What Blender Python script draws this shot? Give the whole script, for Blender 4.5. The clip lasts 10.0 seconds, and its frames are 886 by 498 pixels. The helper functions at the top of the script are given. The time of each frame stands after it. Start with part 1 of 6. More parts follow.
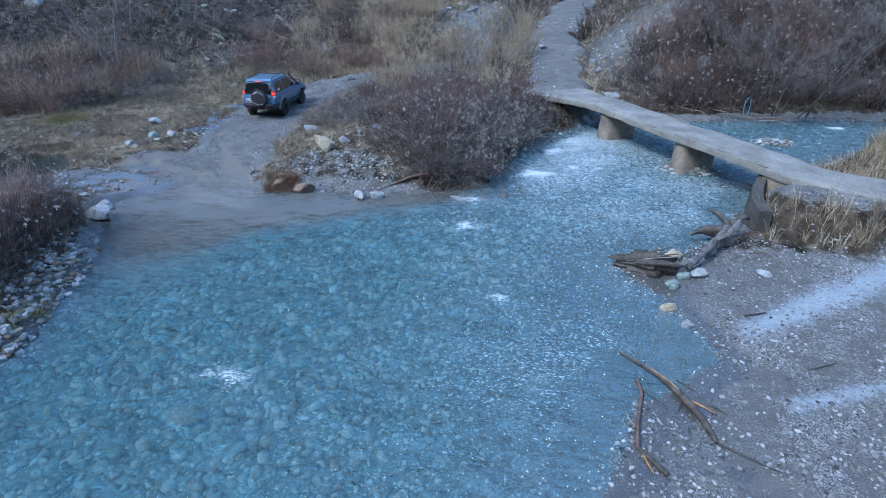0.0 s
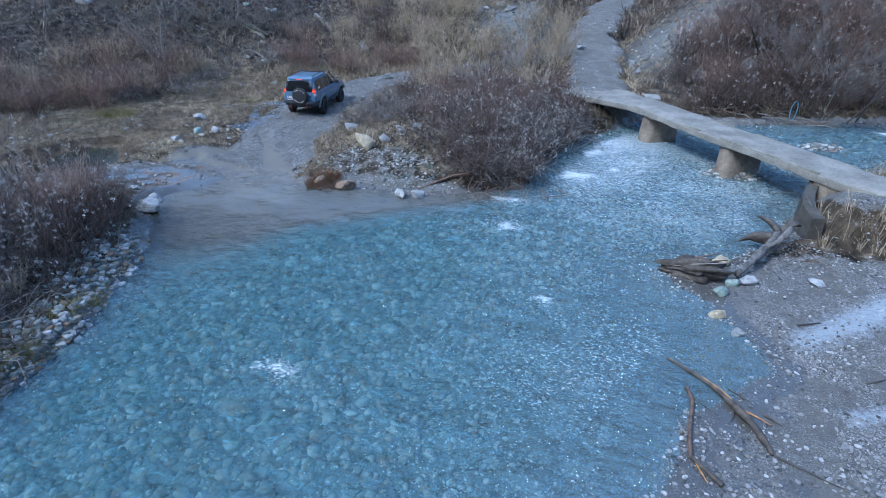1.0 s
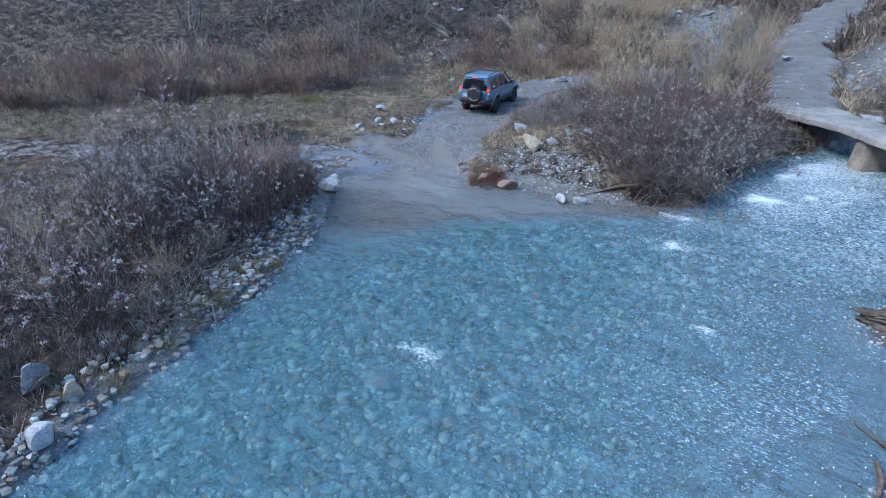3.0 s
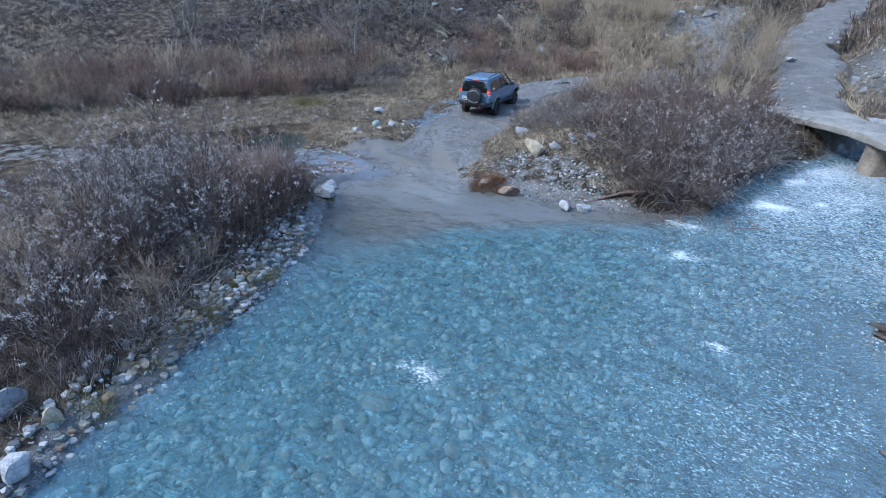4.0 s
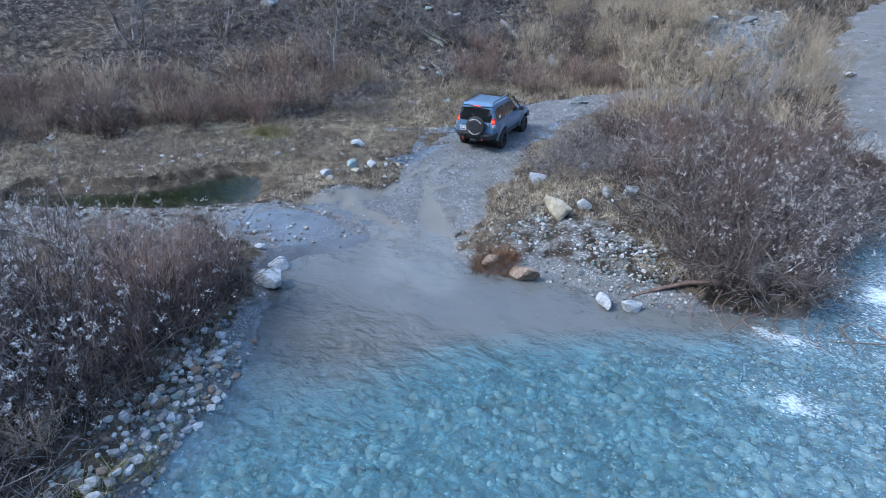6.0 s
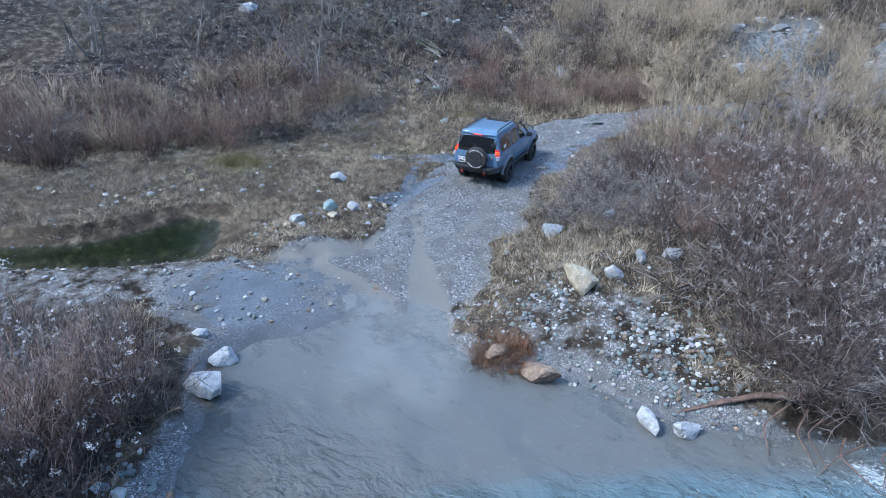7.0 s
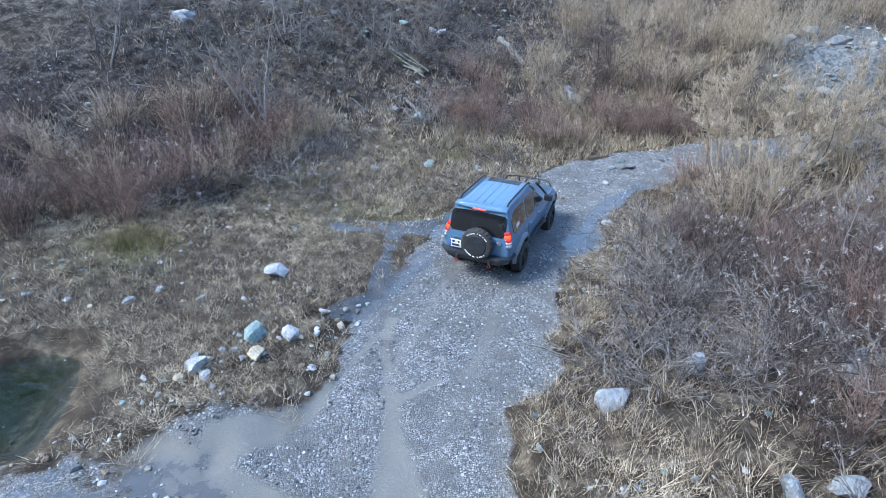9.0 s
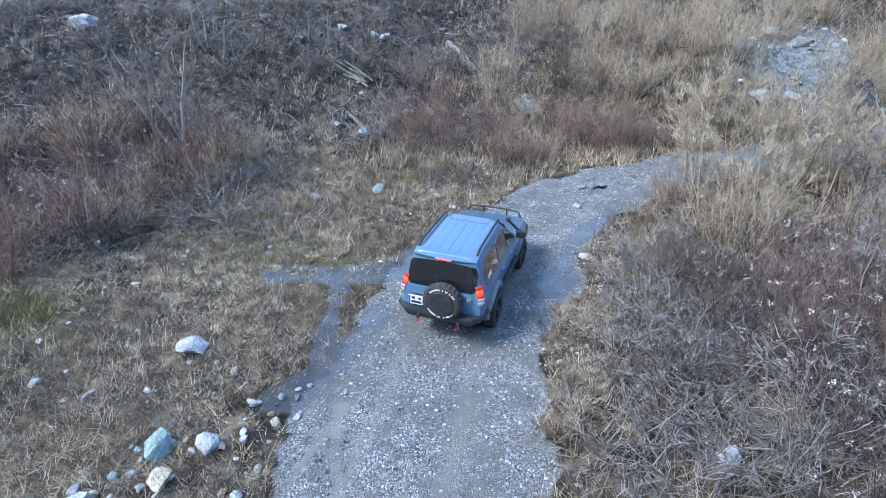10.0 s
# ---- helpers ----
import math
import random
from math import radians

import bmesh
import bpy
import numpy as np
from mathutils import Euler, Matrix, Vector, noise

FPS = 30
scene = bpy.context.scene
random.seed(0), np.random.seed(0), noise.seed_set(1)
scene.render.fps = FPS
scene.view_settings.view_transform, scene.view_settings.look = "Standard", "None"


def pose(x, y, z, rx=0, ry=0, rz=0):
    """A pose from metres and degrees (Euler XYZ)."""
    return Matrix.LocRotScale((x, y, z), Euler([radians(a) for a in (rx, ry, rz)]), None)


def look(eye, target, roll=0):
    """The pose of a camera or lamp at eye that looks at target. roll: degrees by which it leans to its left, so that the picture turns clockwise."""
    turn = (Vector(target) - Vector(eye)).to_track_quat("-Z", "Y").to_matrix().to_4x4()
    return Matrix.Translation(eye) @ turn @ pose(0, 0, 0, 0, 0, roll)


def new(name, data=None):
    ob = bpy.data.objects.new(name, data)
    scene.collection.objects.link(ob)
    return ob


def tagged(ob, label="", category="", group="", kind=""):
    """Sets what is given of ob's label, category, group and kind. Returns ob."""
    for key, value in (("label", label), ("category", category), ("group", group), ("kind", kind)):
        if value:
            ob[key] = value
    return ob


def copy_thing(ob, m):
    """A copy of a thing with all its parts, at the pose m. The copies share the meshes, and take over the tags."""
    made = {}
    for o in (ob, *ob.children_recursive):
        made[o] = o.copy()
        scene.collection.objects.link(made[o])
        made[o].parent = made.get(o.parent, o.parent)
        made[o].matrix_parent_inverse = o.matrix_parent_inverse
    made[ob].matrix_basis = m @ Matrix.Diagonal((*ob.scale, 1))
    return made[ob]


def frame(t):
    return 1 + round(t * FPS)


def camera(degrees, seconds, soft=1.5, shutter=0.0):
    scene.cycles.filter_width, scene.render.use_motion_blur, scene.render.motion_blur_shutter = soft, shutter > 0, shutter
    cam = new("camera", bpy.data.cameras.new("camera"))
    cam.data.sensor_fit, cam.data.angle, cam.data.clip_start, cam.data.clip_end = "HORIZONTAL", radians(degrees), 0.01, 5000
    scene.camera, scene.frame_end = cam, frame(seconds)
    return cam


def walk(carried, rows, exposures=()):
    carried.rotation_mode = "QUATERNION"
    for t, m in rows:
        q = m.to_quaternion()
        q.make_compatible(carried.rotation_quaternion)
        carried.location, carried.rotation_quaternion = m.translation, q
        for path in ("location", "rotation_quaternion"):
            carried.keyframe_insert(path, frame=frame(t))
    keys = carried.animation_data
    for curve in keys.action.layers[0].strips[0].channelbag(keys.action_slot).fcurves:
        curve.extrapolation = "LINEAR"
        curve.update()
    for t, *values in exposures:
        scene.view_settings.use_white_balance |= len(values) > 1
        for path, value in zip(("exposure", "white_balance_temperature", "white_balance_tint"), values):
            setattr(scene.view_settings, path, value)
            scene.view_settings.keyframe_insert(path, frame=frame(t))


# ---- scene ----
cam = camera(77.4, 10.0, soft=0.45)
METRES, EYE, TILT, LEAN, TURN = 21.74, 7.5, 0.0, 0.0, 8.1
ROWS = [
    (0.0, 0.0, 0.0, 0.0, 0.45, -27.52, -0.86),
    (0.5, -0.0056, -0.0002, -0.0003, 0.46, -27.53, -0.88),
    (1.0, -0.024, -0.0007, -0.0004, 3.41, -27.6, -0.92),
    (1.5, -0.0283, -0.0012, -0.0014, 14.92, -27.62, -0.63),
    (2.0, -0.0283, -0.0015, -0.0021, 19.28, -27.62, -0.59),
    (2.5, -0.0287, -0.0014, -0.0029, 20.69, -27.59, -0.58),
    (4.0, -0.043, 0.0278, -0.0016, 20.48, -27.72, -0.66),
    (4.5, -0.0605, 0.0712, -0.0041, 20.45, -27.75, -0.65),
    (5.0, -0.084, 0.1385, -0.0066, 20.39, -27.78, -0.6),
    (5.5, -0.1102, 0.2215, -0.0071, 20.33, -27.81, -0.57),
    (7.0, -0.1928, 0.4846, -0.0023, 20.36, -27.81, -0.58),
    (7.5, -0.2245, 0.5701, -0.003, 20.37, -27.81, -0.6),
    (8.0, -0.2544, 0.6495, -0.0046, 20.38, -27.82, -0.58),
    (8.5, -0.2826, 0.7224, -0.0069, 20.36, -27.82, -0.63),
    (9.0, -0.3065, 0.792, -0.0092, 18.7, -27.84, -0.62),
    (9.5, -0.3308, 0.8557, -0.0108, 14.78, -27.85, -0.74),
    (10.0, -0.3514, 0.9116, -0.0128, 13.06, -27.83, -0.78),
]
walk(cam, [(t, pose(0, 0, EYE, TILT, LEAN, TURN) @ pose(METRES * x, METRES * y, METRES * z, 90 + pitch, roll, yaw)) for t, x, y, z, yaw, pitch, roll in ROWS],
     [(0.0, 1.47, 5080.0, 4.0), (2.5, 1.62, 5330.0, 6.0), (5.5, 1.8, 5480.0, 6.0), (8.5, 2.07, 5420.0, 4.0), (10.0, 2.18, 5430.0, 4.0)])

# ---- world and sun: a valley in the shade, lit by the open sky ----
world = bpy.data.worlds.new("sky")
scene.world = world
world.use_nodes = True
wn = world.node_tree.nodes
sky = wn.new("ShaderNodeTexSky")
sky.sky_type, sky.sun_disc = "NISHITA", False
sky.sun_elevation, sky.sun_rotation = radians(45), radians(229)
world.node_tree.links.new(sky.outputs[0], wn["Background"].inputs[0])
wn["Background"].inputs[1].default_value = 0.15
sun = new("sun", bpy.data.lights.new("sun", "SUN"))
sun.data.energy, sun.data.angle, sun.data.color = 1.25, radians(18), (1.0, 0.95, 0.9)
sun.matrix_world = look((-30, -26, 44), (0, 0, 0))

# ---- node helpers and materials ----


class Nodes:
    """Short hand for one node material."""

    def __init__(self, name):
        self.mat = bpy.data.materials.new(name)
        self.mat.use_nodes = True
        self.tree = self.mat.node_tree
        self.bsdf = self.tree.nodes["Principled BSDF"]
        self.coord = self.add("ShaderNodeTexCoord").outputs["Object"]

    def add(self, kind, **props):
        n = self.tree.nodes.new(kind)
        for k, v in props.items():
            setattr(n, k, v)
        return n

    def put(self, socket, value):
        if hasattr(value, "is_linked") or hasattr(value, "links"):
            self.tree.links.new(value, socket)
        elif isinstance(value, tuple) and len(value) == 3 and socket.type == "RGBA":
            socket.default_value = (*value, 1)
        else:
            socket.default_value = value

    def noise(self, scale, detail=4, rough=0.6, vec=None, warp=0.0):
        n = self.add("ShaderNodeTexNoise")
        self.put(n.inputs["Vector"], vec or self.coord)
        self.put(n.inputs["Scale"], scale), self.put(n.inputs["Detail"], detail)
        self.put(n.inputs["Roughness"], rough), self.put(n.inputs["Distortion"], warp)
        return n.outputs["Fac"]

    def cells(self, scale, feature="F1", out="Distance", vec=None):
        n = self.add("ShaderNodeTexVoronoi", feature=feature)
        self.put(n.inputs["Vector"], vec or self.coord), self.put(n.inputs["Scale"], scale)
        return n.outputs[out]

    def ramp(self, fac, *stops):
        n = self.add("ShaderNodeValToRGB")
        while len(n.color_ramp.elements) < len(stops):
            n.color_ramp.elements.new(0.5)
        for e, (p, c) in zip(n.color_ramp.elements, stops):
            e.position, e.color = p, (*c, 1) if isinstance(c, tuple) else (c, c, c, 1)
        self.put(n.inputs[0], fac)
        return n.outputs[0]

    def mix(self, fac, a, b, blend="MIX"):
        n = self.add("ShaderNodeMix", data_type="RGBA", blend_type=blend)
        self.put(n.inputs[0], fac), self.put(n.inputs[6], a), self.put(n.inputs[7], b)
        return n.outputs[2]

    def math(self, op, a, b=0.0, clamp=False):
        n = self.add("ShaderNodeMath", operation=op, use_clamp=clamp)
        self.put(n.inputs[0], a), self.put(n.inputs[1], b)
        return n.outputs[0]

    def attr(self, name):
        return self.add("ShaderNodeAttribute", attribute_name=name).outputs["Fac"]

    def island(self):
        return self.add("ShaderNodeNewGeometry").outputs["Random Per Island"]

    def rand(self):
        return self.add("ShaderNodeObjectInfo").outputs["Random"]

    def bump(self, height, strength, distance, normal=None):
        n = self.add("ShaderNodeBump")
        self.put(n.inputs["Height"], height)
        n.inputs["Strength"].default_value, n.inputs["Distance"].default_value = strength, distance
        if normal:
            self.put(n.inputs["Normal"], normal)
        return n.outputs[0]

    def finish(self, color=None, rough=None, normal=None, metal=0.0):
        if color is not None:
            self.put(self.bsdf.inputs["Base Color"], color)
        if rough is not None:
            self.put(self.bsdf.inputs["Roughness"], rough)
            if isinstance(rough, float) and rough > 0.68:
                self.bsdf.inputs["Specular IOR Level"].default_value = 0.12
        if normal is not None:
            self.put(self.bsdf.inputs["Normal"], normal)
        self.bsdf.inputs["Metallic"].default_value = metal
        return self.mat


def plain(name, c1, c2, scale=8.0, rough=0.6, bump=0.2, depth=0.01, metal=0.0, fine=60.0):
    """A surface that wanders between two colours, with grain and fine relief."""
    k = Nodes(name)
    big, small = k.noise(scale, 5), k.noise(fine, 3)
    col = k.mix(k.ramp(big, (0.35, 0.0), (0.65, 1.0)), c1, c2)
    col = k.mix(0.5, col, k.ramp(k.noise(fine * 0.4, 7, 0.75, warp=1.0), (0.3, 0.1), (0.7, 0.95)), "OVERLAY")
    return k.finish(col, k.ramp(big, (0.2, rough - 0.08), (0.8, rough + 0.08)), k.bump(small, bump, depth), metal)


def glossy_paint(name, c, rough=0.25, coat=0.4, dirt=0.25, mud=(0.16, 0.14, 0.11), film=1.5):
    k = Nodes(name)
    k.bsdf.inputs["Coat IOR"].default_value = film
    d = k.ramp(k.noise(3.0, 8, 0.7), (0.48, 0.0), (0.8, 1.0))
    col = k.mix(k.math("MULTIPLY", d, dirt), c, mud)
    k.bsdf.inputs["Coat Weight"].default_value = coat
    k.bsdf.inputs["Coat Roughness"].default_value = 0.08
    return k.finish(col, k.ramp(d, (0.0, rough), (1.0, 0.6)))


def stone_material(name, palette, scale=9.0, by_island=True, wet=0.75):
    k = Nodes(name)
    r = k.island() if by_island else k.rand()
    n = len(palette)
    base = k.ramp(r, *[(i / n, c) for i, c in enumerate(palette)])
    k.tree.nodes[-1].color_ramp.interpolation = "CONSTANT"
    for node in k.tree.nodes:
        if node.type == "VALTORGB":
            node.color_ramp.interpolation = "CONSTANT"
    veins = k.ramp(k.noise(scale, 8, 0.7, warp=0.6), (0.3, 0.45), (0.7, 1.0))
    col = k.mix(0.8, base, veins, "MULTIPLY")
    h = k.noise(scale * 3, 6, 0.65)
    return k.finish(col, wet, k.bump(h, 0.5, 0.02))


def ground_material():
    k = Nodes("ground")
    road, wet, silt, litter_shade, green, ash = (k.attr(a) for a in ("road", "wet", "silt", "litter_shade", "green", "scree"))
    big, mid, fine = k.noise(0.35, 5), k.noise(2.2, 6, 0.65), k.noise(24.0, 4, 0.7)
    # dry grass and earth
    grass = k.ramp(mid, (0.38, (0.015, 0.012, 0.009)), (0.52, (0.058, 0.046, 0.033)), (0.68, (0.2, 0.162, 0.11)))
    grass = k.mix(0.85, grass, k.ramp(k.noise(45.0, 6, 0.75, warp=1.5), (0.35, 0.25), (0.65, 1.7)), "MULTIPLY")
    grass = k.mix(k.ramp(big, (0.4, 0.0), (0.65, 0.5)), grass, (0.09, 0.07, 0.05))
    grass = k.mix(k.math("MULTIPLY", green, k.ramp(mid, (0.35, 0.2), (0.6, 1.0))), grass, (0.085, 0.085, 0.03))
    dark = k.ramp(mid, (0.38, (0.013, 0.011, 0.01)), (0.52, (0.04, 0.034, 0.03)), (0.68, (0.14, 0.118, 0.098)))
    dark = k.mix(k.ramp(k.noise(7.0, 3), (0.6, 0.0), (0.68, 1.0)), dark, (0.26, 0.255, 0.25))
    col = k.mix(litter_shade, grass, dark)
    scree = k.ramp(k.cells(9.0, out="Color"), (0.1, (0.07, 0.073, 0.072)), (0.9, (0.22, 0.225, 0.22)))
    col = k.mix(ash, col, scree)
    # gravel
    pebble = k.cells(42.0, out="Color")
    dist = k.cells(42.0)
    small = k.ramp(pebble, (0.0, (0.035, 0.034, 0.032)), (0.35, (0.11, 0.109, 0.106)), (0.62, (0.25, 0.25, 0.247)), (0.9, (0.6, 0.6, 0.595)))
    mud = k.mix(k.noise(3.4, 7, 0.75), (0.058, 0.056, 0.053), (0.195, 0.19, 0.18))
    gravel = k.mix(k.ramp(k.noise(1.1, 6, 0.7), (0.42, 0.1), (0.64, 0.85)), mud, small)
    patch = k.ramp(k.math("ADD", road, k.math("MULTIPLY", k.math("SUBTRACT", mid, 0.5), 0.9)), (0.42, 0.0), (0.6, 1.0))
    col = k.mix(patch, col, gravel)
    siltc = k.mix(fine, (0.112, 0.106, 0.094), (0.18, 0.172, 0.155))
    siltm = k.ramp(k.math("ADD", silt, k.math("MULTIPLY", k.math("SUBTRACT", mid, 0.5), 1.0)), (0.35, 0.0), (0.85, 0.92))
    col = k.mix(siltm, col, siltc)
    wetm = k.ramp(k.math("ADD", wet, k.math("MULTIPLY", k.math("SUBTRACT", mid, 0.5), 1.1)), (0.45, 0.0), (0.62, 1.0))
    col = k.mix(k.math("MULTIPLY", wetm, 0.7), col, (0.045, 0.043, 0.04))
    icem = k.ramp(k.math("ADD", k.attr("frost"), k.math("MULTIPLY", k.math("SUBTRACT", k.noise(9.0, 8, 0.75, warp=0.8), 0.5), 2.2)), (0.4, 0.0), (1.1, 0.62))
    col = k.mix(icem, col, k.mix(fine, (0.33, 0.39, 0.45), (0.55, 0.61, 0.67)))
    rough = k.mix(wetm, (0.92, 0.92, 0.92), (0.16, 0.16, 0.16))
    k.put(k.bsdf.inputs["Specular IOR Level"], k.ramp(wetm, (0.0, 0.1), (1.0, 0.6)))
    height = k.mix(patch, k.math("MULTIPLY", fine, 1.2), k.math("SUBTRACT", 0.6, dist))
    height = k.mix(k.math("MAXIMUM", wetm, siltm), height, (0.3, 0.3, 0.3))
    return k.finish(col, rough, k.bump(height, 0.7, 0.05))


def water_material(name, clear, turbid, muddy, ripple=1.0, shallow_sheen=(0.22, 0.42, 0.59), veil=0.26):
    """Clear water that tints what lies beneath it; deeper water is more turbid, froth is white; sky sheen, ripple tones
    and glints are put in as colour.
    """
    k = Nodes(name)
    t = k.tree
    depth, foam_glint, silt = k.attr("depth"), k.attr("foam_glint"), k.attr("silt")
    stretch = k.add("ShaderNodeMapping")
    stretch.inputs["Rotation"].default_value = (0, 0, radians(38))
    stretch.inputs["Scale"].default_value = (0.78, 1.3, 1.0)
    k.put(stretch.inputs["Vector"], k.coord)
    w1 = k.noise(2.6, 4, 0.6, stretch.outputs[0], 0.8)
    w2 = k.noise(11.0, 4, 0.6, stretch.outputs[0], 0.7)
    w0 = k.noise(1.0, 3, 0.55, stretch.outputs[0], 1.0)
    calm = k.math("SUBTRACT", 1.0, k.math("MULTIPLY", k.attr("still"), 0.88, True))
    w0 = k.math("MULTIPLY", w0, calm)
    w1, w2 = k.math("MULTIPLY", w1, calm), k.math("MULTIPLY", w2, calm)
    nrm = k.bump(w2, 0.8 * ripple, 0.07, k.bump(w1, 0.85 * ripple, 0.28, k.bump(w0, 0.8 * ripple, 0.5)))
    through_ = k.add("ShaderNodeBsdfTransparent")
    k.put(through_.inputs[0], k.mix(k.math("MULTIPLY", depth, 1.4, True), (0.82, 0.95, 1.0), clear))
    body = k.add("ShaderNodeBsdfDiffuse")
    # light and dark of the ripples, multiplied into the body colour
    ripple_tone = k.ramp(k.noise(1.7, 6, 0.7, stretch.outputs[0], 1.4), (0.3, 0.62), (0.7, 1.3))
    k.put(body.inputs[0], k.mix(silt, k.mix(k.math("MULTIPLY", depth, 1.4, True), k.mix(1.0, shallow_sheen, ripple_tone, "MULTIPLY"), k.mix(1.0, turbid, ripple_tone, "MULTIPLY")), k.mix(k.attr("track"), muddy, tuple(1.35 * v for v in muddy))))
    k.put(body.inputs["Normal"], nrm)
    gloss = k.add("ShaderNodeBsdfGlossy")
    gloss.inputs["Roughness"].default_value = 0.06
    k.put(gloss.inputs["Normal"], nrm)
    white = k.add("ShaderNodeBsdfDiffuse")
    k.put(white.inputs[0], (0.82, 0.86, 0.88))
    k.put(white.inputs["Normal"], k.bump(k.noise(30.0, 4), 0.8, 0.03))
    m1 = k.add("ShaderNodeMixShader")
    cloud = k.math("ADD", k.math("ADD", k.math("MULTIPLY", depth, 0.55), veil), k.math("MULTIPLY", k.math("MULTIPLY", silt, 0.75), k.ramp(k.noise(0.9, 5, 0.65, stretch.outputs[0], 1.5), (0.35, 0.35), (0.6, 1.0))), True)
    k.put(m1.inputs[0], k.math("MULTIPLY", cloud, 0.9))
    t.links.new(through_.outputs[0], m1.inputs[1]), t.links.new(body.outputs[0], m1.inputs[2])
    fres = k.add("ShaderNodeFresnel")
    fres.inputs["IOR"].default_value = 1.33
    k.put(fres.inputs["Normal"], nrm)
    m2 = k.add("ShaderNodeMixShader")
    k.put(m2.inputs[0], fres.outputs[0])
    t.links.new(m1.outputs[0], m2.inputs[1]), t.links.new(gloss.outputs[0], m2.inputs[2])
    m3 = k.add("ShaderNodeMixShader")
    lace = k.math("MULTIPLY", k.noise(7.0, 6, 0.75, stretch.outputs[0], 1.2), 1.0)
    fo = k.ramp(k.math("ADD", foam_glint, k.math("MULTIPLY", k.math("SUBTRACT", lace, 0.5), 1.5)), (0.42, 0.0), (0.85, 0.72))
    # sky glints on small ripples, painted as white specks
    glint = k.ramp(k.math("ADD", k.noise(15.0, 5, 0.7, stretch.outputs[0], 0.6), k.math("MULTIPLY", foam_glint, 0.4)), (0.65, 0.0), (0.82, 0.6))
    k.put(m3.inputs[0], k.math("MAXIMUM", fo, glint))
    t.links.new(m2.outputs[0], m3.inputs[1]), t.links.new(white.outputs[0], m3.inputs[2])
    t.links.new(m3.outputs[0], t.nodes["Material Output"].inputs[0])
    return k.mat


def blade_material(name, stops, rough=0.8):
    """Blades whose colour changes from tuft to tuft more than from blade to blade."""
    k = Nodes(name)
    tuft = k.ramp(k.noise(2.4, 4, 0.7, warp=0.6), (0.36, 0.0), (0.64, 1.0))
    col = k.ramp(k.math("ADD", k.math("MULTIPLY", k.island(), 0.5), k.math("MULTIPLY", tuft, 0.5)), *stops)
    col = k.mix(k.ramp(k.noise(0.45, 5, 0.65), (0.44, 0.0), (0.64, 0.55)), col, k.mix(k.noise(5.0, 4, 0.7), (0.045, 0.032, 0.024), (0.2, 0.145, 0.1)))
    return k.finish(col, rough)


def twig_material(name, c1, c2, c3):
    k = Nodes(name)
    col = k.ramp(k.island(), (0.0, c1), (0.5, c2), (1.0, c3))
    col = k.mix(k.math("MULTIPLY", k.rand(), 0.5), col, k.mix(k.rand(), c1, c3))
    col = k.mix(0.4, col, k.noise(40.0, 3), "OVERLAY")
    return k.finish(col, 0.8)


GREYS = [(0.30, 0.30, 0.29), (0.2, 0.21, 0.21), (0.42, 0.42, 0.41), (0.55, 0.55, 0.53), (0.16, 0.17, 0.17), (0.26, 0.31, 0.29),
         (0.36, 0.33, 0.27), (0.62, 0.62, 0.60), (0.28, 0.21, 0.15), (0.2, 0.24, 0.23)]
BEDS = [(0.27, 0.27, 0.25), (0.17, 0.175, 0.17), (0.38, 0.38, 0.36), (0.46, 0.46, 0.44), (0.09, 0.09, 0.087), (0.2, 0.23, 0.2),
        (0.28, 0.25, 0.2), (0.46, 0.46, 0.44), (0.27, 0.2, 0.145), (0.2, 0.2, 0.2)]
MAT_GROUND = ground_material()
# reflected sky is put into the river's pale blue colour and its veil
MAT_RIVER = water_material("river_water", (0.45, 0.72, 0.78), (0.036, 0.13, 0.15), (0.115, 0.116, 0.109), shallow_sheen=(0.235, 0.405, 0.505), veil=0.33)
MAT_POND = water_material("pond_water", (0.16, 0.24, 0.05), (0.007, 0.014, 0.003), (0.1, 0.08, 0.04), 0.12, (0.012, 0.02, 0.004), 0.2)
MAT_COBBLE = stone_material("cobbles", [tuple(0.85 * v for v in c) for c in GREYS], 14.0, wet=0.7)
MAT_BED = stone_material("bed_cobbles", [tuple(v * (1.1 if max(c) > 0.22 else 1.0) for v in c) for c in BEDS], 14.0, wet=0.5)
SHINGLE = [(0.12, 0.12, 0.12), (0.33, 0.33, 0.33), (0.05, 0.05, 0.05), (0.24, 0.24, 0.236), (0.16, 0.165, 0.16), (0.5, 0.5, 0.495), (0.19, 0.175, 0.155), (0.12, 0.125, 0.13), (0.3, 0.3, 0.29), (0.17, 0.16, 0.15)]
MAT_SHINGLE = stone_material("shingle", SHINGLE, 14.0, wet=0.55)
MAT_ROCK_WHITE = plain("white_rock", (0.46, 0.46, 0.45), (0.24, 0.245, 0.25), 4.0, 0.8, 1.0, 0.06, fine=18)
MAT_ROCK_TAN = plain("tan_rock", (0.46, 0.40, 0.29), (0.34, 0.28, 0.19), 5.0, 0.8, 1.0, 0.06, fine=18)
MAT_ROCK_BROWN = plain("brown_rock", (0.30, 0.22, 0.15), (0.15, 0.11, 0.085), 5.0, 0.75, 1.0, 0.06, fine=18)
MAT_ROCK_GREY = plain("grey_rock", (0.27, 0.28, 0.28), (0.15, 0.155, 0.16), 4.0, 0.8, 1.0, 0.06, fine=18)
MAT_ROCK_GREEN = plain("greenish_rock", (0.27, 0.34, 0.31), (0.18, 0.23, 0.21), 5.0, 0.75, 1.0, 0.06, fine=18)
MAT_CONCRETE = plain("old_concrete", (0.24, 0.225, 0.19), (0.12, 0.115, 0.09), 1.6, 0.85, 0.4, 0.02, fine=35)
